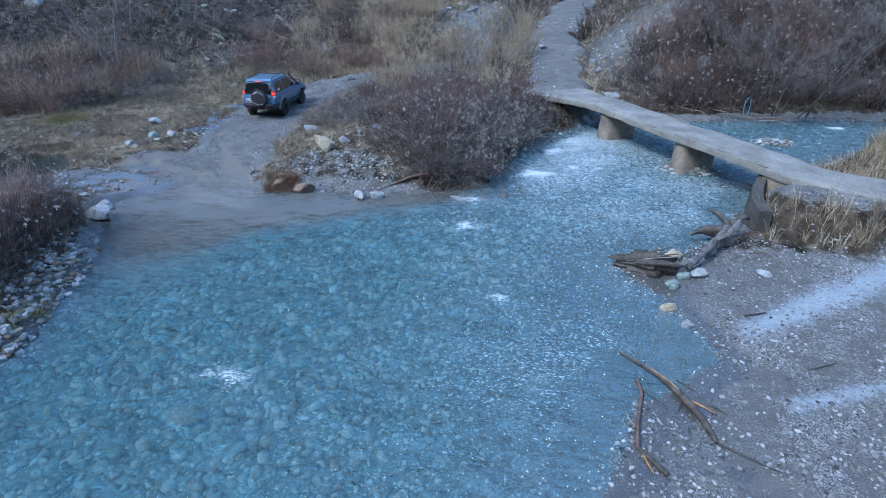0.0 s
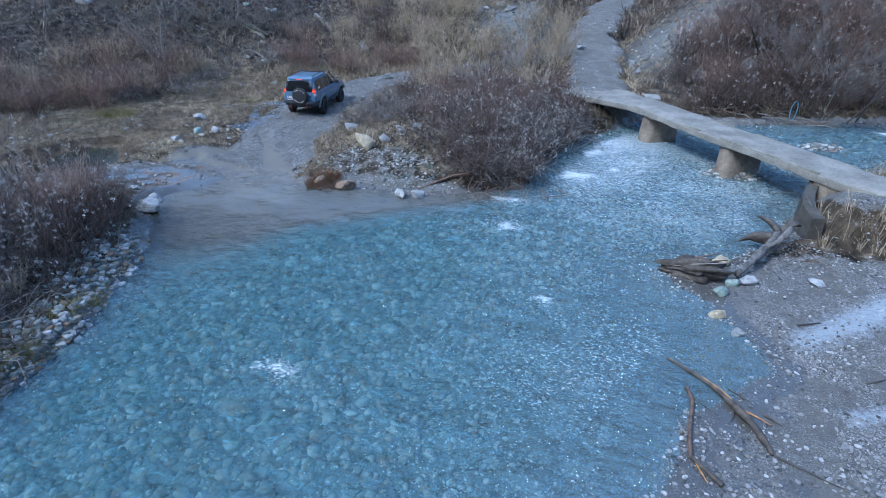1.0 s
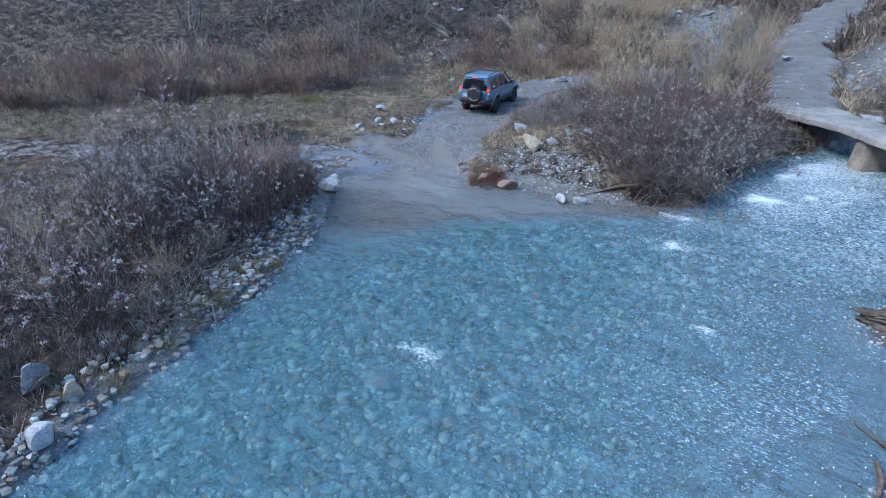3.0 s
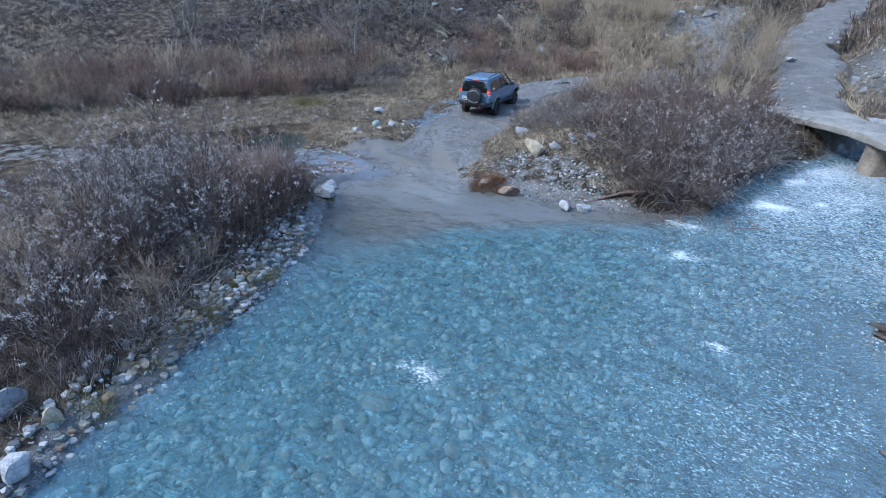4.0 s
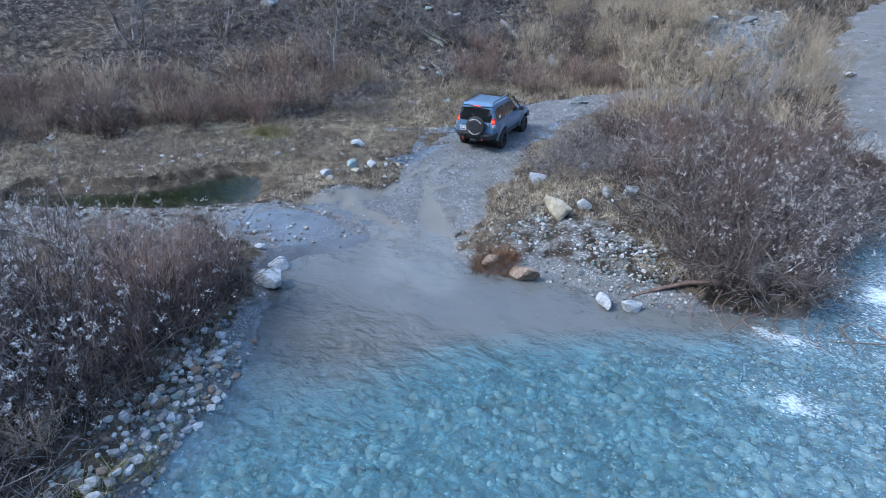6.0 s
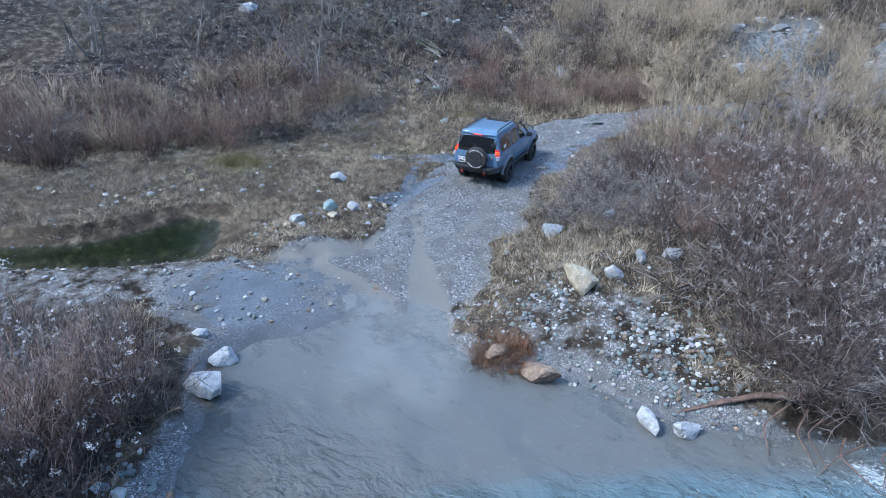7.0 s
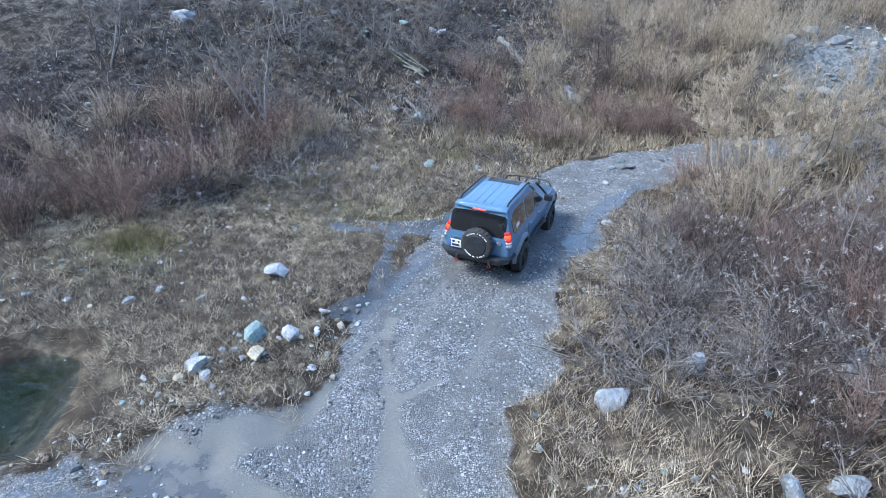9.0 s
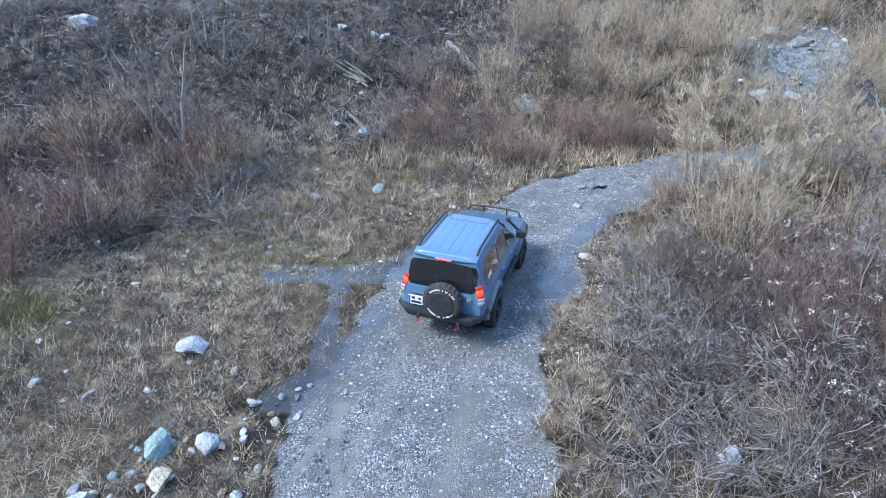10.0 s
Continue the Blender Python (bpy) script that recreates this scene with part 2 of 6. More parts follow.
MAT_DECK = plain("concrete_deck", (0.25, 0.238, 0.212), (0.145, 0.137, 0.12), 0.9, 0.85, 0.4, 0.02, fine=30)
MAT_WOOD_DARK = plain("wet_driftwood", (0.09, 0.075, 0.06), (0.035, 0.028, 0.024), 6.0, 0.6, 0.8, 0.02, fine=40)
MAT_WOOD_PALE = plain("bleached_wood", (0.25, 0.235, 0.215), (0.12, 0.11, 0.10), 5.0, 0.8, 0.6, 0.02, fine=40)
MAT_WOOD_GREY = plain("grey_driftwood", (0.2, 0.185, 0.17), (0.05, 0.045, 0.04), 7.0, 0.75, 0.9, 0.03, fine=30)
MAT_WOOD_ORANGE = plain("split_wood", (0.5, 0.26, 0.09), (0.3, 0.14, 0.05), 9.0, 0.7, 0.3, 0.01)
MAT_WOOD_BROWN = plain("brown_wood", (0.16, 0.10, 0.07), (0.07, 0.045, 0.035), 6.0, 0.7, 0.6, 0.02, fine=40)
MAT_WOOD_GREEN = plain("mossy_wood", (0.10, 0.12, 0.06), (0.2, 0.19, 0.15), 4.0, 0.85, 0.6, 0.02, fine=40)
MAT_HOSE = plain("blue_hose", (0.15, 0.32, 0.45), (0.1, 0.25, 0.38), 6.0, 0.5, 0.1, 0.005)

# ---- mesh helpers ----


def part(name, bm, material, parent=None, label=""):
    """Links a bmesh as one mesh object under a thing or a part."""
    me = bpy.data.meshes.new(name)
    bm.to_mesh(me)
    bm.free()
    me.materials.append(material)
    ob = new(name, me)
    if parent:
        ob.parent = parent
    if label:
        ob["label"] = label
    return ob


def smooth(ob, angle=None):
    ob.data.polygons.foreach_set("use_smooth", [True] * len(ob.data.polygons))
    if angle:
        ob.data.set_sharp_from_angle(angle=radians(angle))
    return ob


def array_mesh(name, verts, faces, material, soft=True):
    """A mesh from arrays of vertices (n, 3) and faces (m, 3 or 4)."""
    me = bpy.data.meshes.new(name)
    verts, faces = np.asarray(verts, np.float32), np.asarray(faces, np.int32)
    k = faces.shape[1]
    me.vertices.add(len(verts)), me.loops.add(faces.size), me.polygons.add(len(faces))
    me.vertices.foreach_set("co", verts.ravel())
    me.loops.foreach_set("vertex_index", faces.ravel())
    me.polygons.foreach_set("loop_start", np.arange(0, faces.size, k, dtype=np.int32))
    me.polygons.foreach_set("use_smooth", np.full(len(faces), soft))
    me.update(calc_edges=True)
    me.validate()
    me.materials.append(material)
    return me


def box_bm(bm, x0, x1, y0, y1, z0, z1, bevel=0.0, m=None):
    r = bmesh.ops.create_cube(bm, size=1)
    vs = r["verts"]
    for v in vs:
        v.co = Vector((x0 + (v.co.x + 0.5) * (x1 - x0), y0 + (v.co.y + 0.5) * (y1 - y0), z0 + (v.co.z + 0.5) * (z1 - z0)))
    if bevel:
        es = list({e for v in vs for e in v.link_edges})
        out = bmesh.ops.bevel(bm, geom=es, offset=bevel, segments=2, profile=0.6, affect="EDGES")
        vs = list({v for f in out["faces"] for v in f.verts} | {v for v in vs if v.is_valid})
    if m:
        for v in vs:
            v.co = m @ v.co
    return vs


def tube_arrays(path, radii, sides=3):
    """Vertices and quads of a tube along a path, all in arrays."""
    path, radii = np.asarray(path, float), np.asarray(radii, float)
    n = len(path)
    tan = np.gradient(path, axis=0)
    tan /= np.linalg.norm(tan, axis=1, keepdims=True) + 1e-9
    ref = np.where(np.abs(tan[:, 2:3]) > 0.9, (1.0, 0, 0), (0, 0, 1.0))
    a = np.cross(tan, ref)
    a /= np.linalg.norm(a, axis=1, keepdims=True) + 1e-9
    b = np.cross(tan, a)
    ang = np.arange(sides) * 2 * math.pi / sides
    ring = path[:, None, :] + radii[:, None, None] * (np.cos(ang)[None, :, None] * a[:, None, :] + np.sin(ang)[None, :, None] * b[:, None, :])
    i, j = np.meshgrid(np.arange(n - 1), np.arange(sides), indexing="ij")
    j2 = (j + 1) % sides
    faces = np.stack([i * sides + j, i * sides + j2, (i + 1) * sides + j2, (i + 1) * sides + j], -1).reshape(-1, 4)
    return ring.reshape(-1, 3), faces


def gather(pieces):
    vs, fs, base = [], [], 0
    for v, f in pieces:
        vs.append(v), fs.append(f + base)
        base += len(v)
    return np.concatenate(vs), np.concatenate(fs)


# ---- smooth fields over the plan ----
GRID = np.random.RandomState(7).rand(256, 256)


def value_noise(x, y, seed=0):
    x, y = np.asarray(x, float) + seed * 17.3, np.asarray(y, float) + seed * 9.7
    i, j = np.floor(x).astype(int), np.floor(y).astype(int)
    u, v = x - i, y - j
    u, v = u * u * (3 - 2 * u), v * v * (3 - 2 * v)
    g = lambda a, b: GRID[a & 255, b & 255]
    return (g(i, j) * (1 - u) + g(i + 1, j) * u) * (1 - v) + (g(i, j + 1) * (1 - u) + g(i + 1, j + 1) * u) * v - 0.5


def fbm(x, y, size, octaves=4, seed=0):
    total, amp = 0, 1.0
    for o in range(octaves):
        total = total + amp * value_noise(x * 2 ** o / size, y * 2 ** o / size, seed + o)
        amp *= 0.5
    return total


def step(a, b, x):
    t = np.clip((x - a) / (b - a), 0, 1)
    return t * t * (3 - 2 * t)


def inside_distance(x, y, poly):
    """Signed distance to a closed outline: negative inside."""
    d = np.full(np.shape(x), 1e9)
    odd = np.zeros(np.shape(x), bool)
    for (ax, ay), (bx, by) in zip(poly, poly[1:] + poly[:1]):
        ex, ey = bx - ax, by - ay
        t = np.clip(((x - ax) * ex + (y - ay) * ey) / (ex * ex + ey * ey), 0, 1)
        d = np.minimum(d, (x - ax - t * ex) ** 2 + (y - ay - t * ey) ** 2)
        if ay != by:
            odd ^= ((ay > y) != (by > y)) & (x < ax + ex * (y - ay) / ey)
    return np.where(odd, -1, 1) * np.sqrt(d)


def along(x, y, line):
    """Distance to a polyline of (x, y, z), and the line's z at the nearest place."""
    best, z, side = np.full(np.shape(x), 1e9), np.zeros(np.shape(x)), np.zeros(np.shape(x))
    for (ax, ay, az), (bx, by, bz) in zip(line, line[1:]):
        ex, ey = bx - ax, by - ay
        t = np.clip(((x - ax) * ex + (y - ay) * ey) / (ex * ex + ey * ey), 0, 1)
        d = np.hypot(x - ax - t * ex, y - ay - t * ey)
        near = d < best
        z = np.where(near, az + t * (bz - az), z)
        side = np.where(near, np.sign((x - ax) * ey - (y - ay) * ex) * d, side)
        best = np.where(near, d, best)
    return best, z, side


WATER = -0.42
POND_LEVEL = -0.36
RIVER = [(-9.5, -14), (-9.8, 0), (-9.96, 2.4), (-10.3, 5.1), (-10.8, 7.3), (-10.9, 8.8), (-11.5, 11), (-12.4, 12.9), (-13.4, 14.8),
         (-14.5, 15.6), (-14.2, 16.8), (-12.8, 18.3), (-10.8, 18.9), (-9.1, 18.5), (-7.7, 19.1), (-5.5, 18.9), (-3.6, 19.4),
         (-1.3, 20.4), (-0.5, 24), (0.2, 26.4), (1.0, 28.5), (2.8, 30.5), (4.9, 33.2), (8.7, 33.0), (12, 33.7), (15.5, 34.8), (21, 35.6),
         (44, 38), (44, 31), (21, 31.2), (17, 29.5), (14, 26.6), (11.2, 24.3), (9.4, 21.8), (8.0, 19.5), (7.4, 18.1),
         (5.2, 16.2), (2.9, 15.0), (3.6, 13.7), (4.6, 12.2), (5.0, 10.8), (3.7, 9.6), (2.8, 8.9), (1.8, 6.8), (1.2, 4), (1.6, -14)]
POND = [(-26, 15.6), (-23, 17.3), (-21.9, 18.6), (-20.9, 20.7), (-20.0, 21.1), (-18.9, 19.9), (-18.4, 18.9), (-19.6, 17.8), (-21.4, 16.5), (-25, 14.4)]
ROAD_FORD = [(-11.4, 15.5, -0.62), (-12.0, 17.5, -0.5), (-12.6, 20, -0.33), (-13.2, 24, -0.18), (-13.8, 28.5, -0.1), (-13.7, 33, -0.02),
             (-12.4, 36.4, 0.2), (-10.4, 38.5, 0.42), (-8.2, 40.2, 0.62), (-5.6, 41.7, 0.85), (-2.4, 43.6, 1.15), (1.2, 46, 1.8)]
ROAD_HILL = [(2.5, 32.5, 1.16), (2.05, 34.2, 1.18), (1.9, 37, 1.25), (2.0, 41, 1.38), (2.1, 45, 1.6), (1.7, 48.6, 2.45), (2.7, 54, 3.15), (3.6, 61, 3.65), (6, 70, 4.4), (12, 82, 6.0)]
ROAD_BANK = [(9.7, 19.9, 1.1), (11.3, 18.95, 1.08), (14, 18.4, 1.0), (19, 17.8, 1.0), (45, 14, 1.4)]
TRACK = [(-13.2, 19.4, -0.34), (-15, 18.7, -0.24), (-17.5, 17.4, -0.15), (-19.5, 16.2, -0.08), (-23, 13.9, 0.0), (-34, 8, 0.2)]
RUTS = [[(-14.9, 25.2, 0), (-14.4, 24.1, 0), (-13.5, 22.9, 0), (-12.7, 21.8, 0), (-11.9, 20.7, 0), (-11.4, 20.0, 0), (-10.8, 18.8, 0), (-10.2, 17.4, 0)],
        [(-13.0, 23.7, 0), (-13.2, 23.2, 0), (-13.4, 22.8, 0)],
        [(-16.2, 19.8, 0), (-15.6, 19.75, 0), (-14.1, 19.9, 0), (-12.8, 19.5, 0), (-12.0, 18.6, 0), (-11.4, 17.4, 0)],
        [(-15.4, 20.6, 0), (-14.75, 21.8, 0), (-14.7, 23.3, 0), (-14.85, 24.4, 0)]]
MURK = [(9.0, -11.9), (10.7, -11.2), (14.7, -9.2), (17.0, -6.3), (18.4, -3.8), (19.5, -2.4)]


def bump_at(x, y, cx, cy, rx, ry=None):
    return np.exp(-(((x - cx) / rx) ** 2 + ((y - cy) / (ry or rx)) ** 2))


def soft_plus(s, k=1.2):
    return np.where(s / k > 20, s, k * np.log1p(np.exp(np.clip(s / k, -30, 20))))


def land(x, y):
    """Height of the ground, and all the masks that its surface needs."""
    x, y = np.asarray(x, float), np.asarray(y, float)
    dr = inside_distance(x, y, RIVER) + 0.35 * fbm(x, y, 1.6, 3, 5)
    n1, n2, n3 = fbm(x, y, 9, 4, 1), fbm(x, y, 2.0, 4, 2), fbm(x, y, 0.5, 3, 3)
    right = step(0.5, 3.0, x) * (1 - step(15.5, 17.5, y))
    # the flats
    top = -0.02 + 0.12 * n1
    top = top + 0.85 * bump_at(x, y, -6.2, 24.2, 4.6, 4.2) + 0.55 * bump_at(x, y, -3.0, 29, 3.4, 5)
    top = top + 0.55 * bump_at(x, y, -16.5, 8, 4, 6)
    top = top * (1 - right) + right * (-0.24 + 0.10 * n2 + 0.02 * (x - 3) * step(3, 9, x))
    # hillside behind the meadow, and the slope over the far bank
    s = -0.77 * (x + 36) + 0.64 * (y - 17) + 2.2 * n1 - 0.6
    rise = soft_plus(s)
    rise = np.where(s > 0, 18 * np.tanh(rise / 18), rise)
    top = top + 0.47 * rise * (0.75 + 0.25 * step(-16, -30, x))
    s2 = np.minimum(y - (35.2 + 0.09 * (x - 9)), 1.25 * (x - 3.7 - 0.04 * (y - 36))) + 1.2 * n1
    top = top + 0.66 * 24 * np.tanh(soft_plus(s2, 0.7) / 24)
    top = top + 0.10 * soft_plus(y - 41, 2.0) * step(-14, -6, x)
    top = top + 3.1 * step(43.6, 48.3, y - 0.3 * (x + 5)) * step(-15, -7.5, x) * (1 - step(-3.2, 0.3, x))
    top = top + 0.9 * step(14.0, 18.0, x) * step(19.0, 21, y) * (1 - step(30, 33, y))
    far = np.hypot(x + 5, y - 20)
    top = top + np.minimum(0.42 * soft_plus(far - 62, 6), 42) * (1 + 0.3 * fbm(x, y, 120, 3, 9))
    rough = 0.10 * n2 + 0.05 * n3
    top = top + rough * (1 + 1.2 * step(0, 4, np.maximum(s, s2)))
    # roads
    mask_road = np.zeros(np.shape(x))
    side_ford = None
    for line, hw, strength in ((ROAD_FORD, 1.75, 1.0), (ROAD_HILL, 1.5, 0.8), (ROAD_BANK, 1.25, 0.9), (TRACK, 1.0, 0.5)):
        d, z, side = along(x, y, line)
        if line is ROAD_FORD:
            side_ford, d_ford = side, d
        d = d + 0.9 * n2 + 0.35 * n3
        if line is ROAD_FORD:
            hw = 1.8 - 0.55 * step(33, 38, y)
        w = 1 - step(hw, hw + 1.3, d)
        top = top * (1 - w) + w * (z + 0.05 * n2 + 0.025 * n3)
        mask_road = np.maximum(mask_road, strength * (1 - step(hw - 0.1, hw + 0.7, d)))
    lam = 0.55 + 2.6 * right + 1.2 * bump_at(x, y, -12.5, 18.5, 2.5, 2.0)
    z = WATER + (top - WATER) * (1 - np.exp(-np.maximum(dr, 0) / lam)) + 0.03 * n3 * step(0, 0.5, dr)
    # river bed
    cap = 0.62 + 0.2 * step(-6.5, -9.0, x) - 0.30 * step(-7, 2, x) - 0.22 * bump_at(x, y, -12.5, 16.8, 2.0, 2.4)
    depth = cap * (1 - np.exp(np.minimum(dr, 0) * (0.5 + 0.45 * step(-7, -10, x) - 0.3 * right)))
    depth = depth * (1 + 0.35 * fbm(x, y, 4, 3, 4))
    z = np.where(dr < 0, WATER - depth, z)
    # bars of gravel
    for cx, cy, rx, ry in ((7.3, 24.3, 1.9, 1.1), (12.6, 29.5, 1.6, 0.9)):
        z = np.maximum(z, WATER - 0.5 + 0.68 * bump_at(x, y, cx, cy, rx, ry) + 0.05 * n2)
    # pond, ruts
    dp = inside_distance(x, y, POND) + 0.3 * n2
    z = np.where(dp < 0.4, np.minimum(z, POND_LEVEL - 0.6 + 0.75 * step(-1.3, 0.4, dp)), z)
    rut = np.zeros(np.shape(x))
    for line in RUTS:
        d = along(x, y, line)[0] + 0.12 * n2
        rut = np.maximum(rut, 1 - step(0.03 + 0.36 * step(23.2, 20, y), 0.17 + 0.55 * step(23.2, 20, y), d))
    z = z - 0.07 * rut * step(WATER - 0.2, WATER + 0.1, z)
    wheel = np.exp(-((np.abs(side_ford) - 0.78) / 0.28) ** 2) * (1 - step(1.6, 2.4, d_ford))
    z = z - 0.04 * wheel
    tip = np.clip(1.4 * bump_at(x, y, -7.2, 20.3, 2.6, 1.7), 0, 1)
    puddle = np.zeros(np.shape(x))
    for line, w in (([(-18.6, 28.5, 0), (-17.4, 28.8, 0), (-16.2, 29.6, 0), (-15.6, 31.5, 0), (-15.3, 34.5, 0)], 0.34), ([(-17.0, 28.9, 0), (-16.4, 27.4, 0), (-15.9, 26.2, 0)], 0.2),
                    ([(-11.7, 28.6, 0), (-12.0, 30.5, 0), (-11.9, 33, 0), (-11.0, 35.6, 0)], 0.22), ([(-16.0, 24.6, 0), (-15.4, 26.2, 0), (-15.5, 28, 0)], 0.25)):
        puddle = np.maximum(puddle, 1 - step(0.3 * w, 2.4 * w, along(x, y, line)[0] + 0.5 * n2))
    beach = np.maximum(step(1.0, 0.1, dr) * (1 - step(-4.5, -3.0, x) * step(19, 20, y) * step(4, 2, x)), tip * 0.55) * step(-0.3, 0.0, dr)
    masks = {
        "road": np.clip(np.maximum.reduce([mask_road, 1.3 * bump_at(x, y, -15.1, 20.3, 1.4, 1.1), 1.1 * bump_at(x, y, -15.6, 17.7, 2.9, 1.9), right * (1 - step(9, 14, x)), beach * 0.9, step(0.2, -0.2, dr)]), 0, 1),
        "silt": np.clip(np.maximum(np.maximum(rut, (0.60 + 0.7 * n1) * wheel + 0.4 * bump_at(x, y, -12.8, 18.6, 1.8, 1.5)), bump_at(x, y, -12.3, 17.2, 2.2, 1.6) * 0.8 * step(0.8, 0, dr) + 0.62 * right * bump_at(x, y, 4.7, 7.2, 1.1, 2.6) + 0.5 * step(1.7, 0.9, along(x, y, ROAD_HILL)[0])), 0, 1),
        "wet": np.clip(0.6 * wheel * (0.45 + n1) + 0.2 * rut + 0.95 * puddle + 0.6 * step(0.7, 0.0, dr)
                       + 0.95 * bump_at(x, y, -15.2, 17.8, 3.4, 2.0) + 0.62 * right * step(8.5, 3.0, x), 0, 1),
        # leaf cover on the slopes; the spit's bump paints dark gaps under brush
        "litter_shade": np.clip(step(-0.5, 2.5, s) * step(-13, -19, x) * (0.75 + n1) + 0.5 * bump_at(x, y, -14.5, 8, 3.2, 5) + 0.8 * step(0, 2, s2) + 0.6 * bump_at(x, y, -4.5, 29.5, 4.5, 7), 0, 1),
        "green": np.clip(0.75 * bump_at(x, y, -19.5, 29.5, 2.6, 1.4) + 0.5 * bump_at(x, y, -23, 24, 2, 1.4), 0, 1),
        "frost": np.clip(np.maximum(1.15 - along(x, y, [(5.9, 12.0, 0), (7.2, 12.9, 0), (8.8, 14.0, 0), (13, 17.0, 0)])[0] / np.maximum(0.3, 0.2 + 0.08 * x),
                                    0.95 - along(x, y, [(5.9, 9.4, 0), (7.4, 10.0, 0), (12, 11.4, 0)])[0] / 0.55) + 0.5 * bump_at(x, y, 5.6, 10.6, 0.7, 0.6), 0, 1) * step(4, 5.5, x),
        "scree": np.clip(1.3 * bump_at(x, y, 7.5, 44, 3.2, 5.0) + 1.1 * bump_at(x, y, -4.6, 47.6, 2.6, 2.2) + 0.9 * bump_at(x, y, -1.5, 51, 3.5, 3), 0, 1),
    }
    return z, dr, dp, masks


def height(x, y):
    return land(x, y)[0]


def axis(a, b, fine, reach, grow=1.22):
    mid = list(np.arange(a, b + fine / 2, fine))
    lo, hi, d = [], [], fine
    while (mid[0] if not lo else lo[-1]) > -reach:
        d *= grow
        lo.append((mid[0] if not lo else lo[-1]) - d), hi.append((mid[-1] if not hi else hi[-1]) + d)
    return np.array(lo[::-1] + mid + hi)


def sheet(xs, ys):
    gx, gy = np.meshgrid(xs, ys)
    nx = len(xs)
    i, j = np.meshgrid(np.arange(nx - 1), np.arange(len(ys) - 1))
    a = (j * nx + i).ravel()
    faces = np.stack([a, a + 1, a + 1 + nx, a + nx], -1)
    return gx.ravel(), gy.ravel(), faces


def set_attributes(me, **fields):
    for key, values in fields.items():
        me.attributes.new(key, "FLOAT", "POINT").data.foreach_set("value", np.asarray(values, np.float32))


# ---- ground: one sheet to the horizon ----
gx, gy, faces = sheet(axis(-36, 19, 0.18, 800), axis(-2, 52, 0.18, 800))
gz, gdr, gdp, masks = land(gx, gy)
ground = new("ground", array_mesh("ground", np.stack([gx, gy, gz], -1), faces, MAT_GROUND))
set_attributes(ground.data, **masks)
tagged(ground, "valley floor of dry grass, gravel tracks and stony slopes", "ground", kind="structure")


def water_sheet(name, xs, ys, level, material, label, region):
    x, y, f = sheet(xs, ys)
    z, dr, dp, m = land(x, y)
    wave = 0.085 * fbm(x + 0.6 * y, y - 0.6 * x, 1.1, 4, 11) + 0.035 * fbm(x, y, 0.45, 3, 12)
    calm = step(0.02, 0.5, level - z) if region == "river" else 0.05
    d = np.clip(level - z, 0, 2)
    ok = (z < level + 0.06) & ((dr < 1.5) if region == "river" else (dp < 1.2))
    f = f[ok[f].any(1)]
    used = np.unique(f)
    remap = np.zeros(len(x), int)
    remap[used] = np.arange(len(used))
    foam_glint = np.zeros(len(x))
    rapids = step(17, 27, y + 0.3 * x) * (1 - 0.85 * step(0.0, 2.5, 0.877 * (x - 2.3) + 0.48 * (y - 33.3)))
    if region == "river":
        for cx, cy, rx, ry, a in ((-6.0, 8.35, 0.75, 0.42, 0.6), (1.2, 26.0, 0.7, 0.6, 0.6), (-2.5, 19.45, 1.2, 0.4, 0.62), (17.2, 33.2, 1.0, 0.4, 0.65), (-0.3, 12.4, 0.3, 0.3, 0.5),
                                  (-1.8, 16.9, 0.7, 0.3, 0.42), (3.3, 30.1, 1.6, 0.3, 0.5), (2.5, 15.4, 0.5, 0.5, 0.55), (7.6, 20.2, 0.4, 1.1, 0.5), (3, 23.5, 1.5, 1.0, 0.32), (0.3, 22.5, 1.2, 0.6, 0.34)):
            foam_glint = np.maximum(foam_glint, a * bump_at(x, y, cx, cy, rx * 1.2, ry * 1.2) * (0.75 + 1.3 * fbm(x, y, 0.5, 3, 51)))
        # the share added towards +x seeds the painted white glints
        foam_glint = np.maximum(foam_glint, 0.24 * rapids * step(-2, 0.5, x)) + (0.2 + 0.22 * fbm(x, y, 3, 3, 14)) * step(-6, 0, x) * (1 - step(0.0, 2.5, 0.877 * (x - 2.3) + 0.48 * (y - 33.3)))
    foam_glint = foam_glint * step(0.04, 0.16, level - z)
    plume = np.interp(y, [k[0] for k in MURK], [k[1] for k in MURK]) + 0.9 * fbm(x, y, 2.2, 3, 71)
    murk = step(2.6, -1.2, x - plume) * (0.45 + 0.55 * step(11, 15.0, y)) * step(8.0, 10.5, y)
    tracks = np.min([along(x, y, line)[0] for line in RUTS], axis=0) + 0.25 * fbm(x, y, 0.9, 3, 72)
    murk = np.clip(1.15 * murk, 0, 1) * (region == "river")
    me = array_mesh(name, np.stack([x, y, level + wave * calm + 0.05 * (foam_glint > 0.4) * foam_glint], -1)[used], remap[f], material)
    set_attributes(me, depth=d[used], foam_glint=foam_glint[used], silt=murk[used], track=step(1.1, 0.25, tracks)[used], still=(murk * step(13.2, 16.2, y))[used])
    ob = tagged(new(name, me), label, "water", kind="structure")
    ob.visible_shadow = False
    return ob


water_sheet("water", np.arange(-17, 24, 0.13), np.arange(-9, 37, 0.13), WATER, MAT_RIVER, "clear turquoise mountain river over pale cobbles", "river")
water_sheet("water_pond", np.arange(-27, -17, 0.15), np.arange(13, 22.5, 0.15), POND_LEVEL, MAT_POND, "still dark green pond beside the track", "pond")


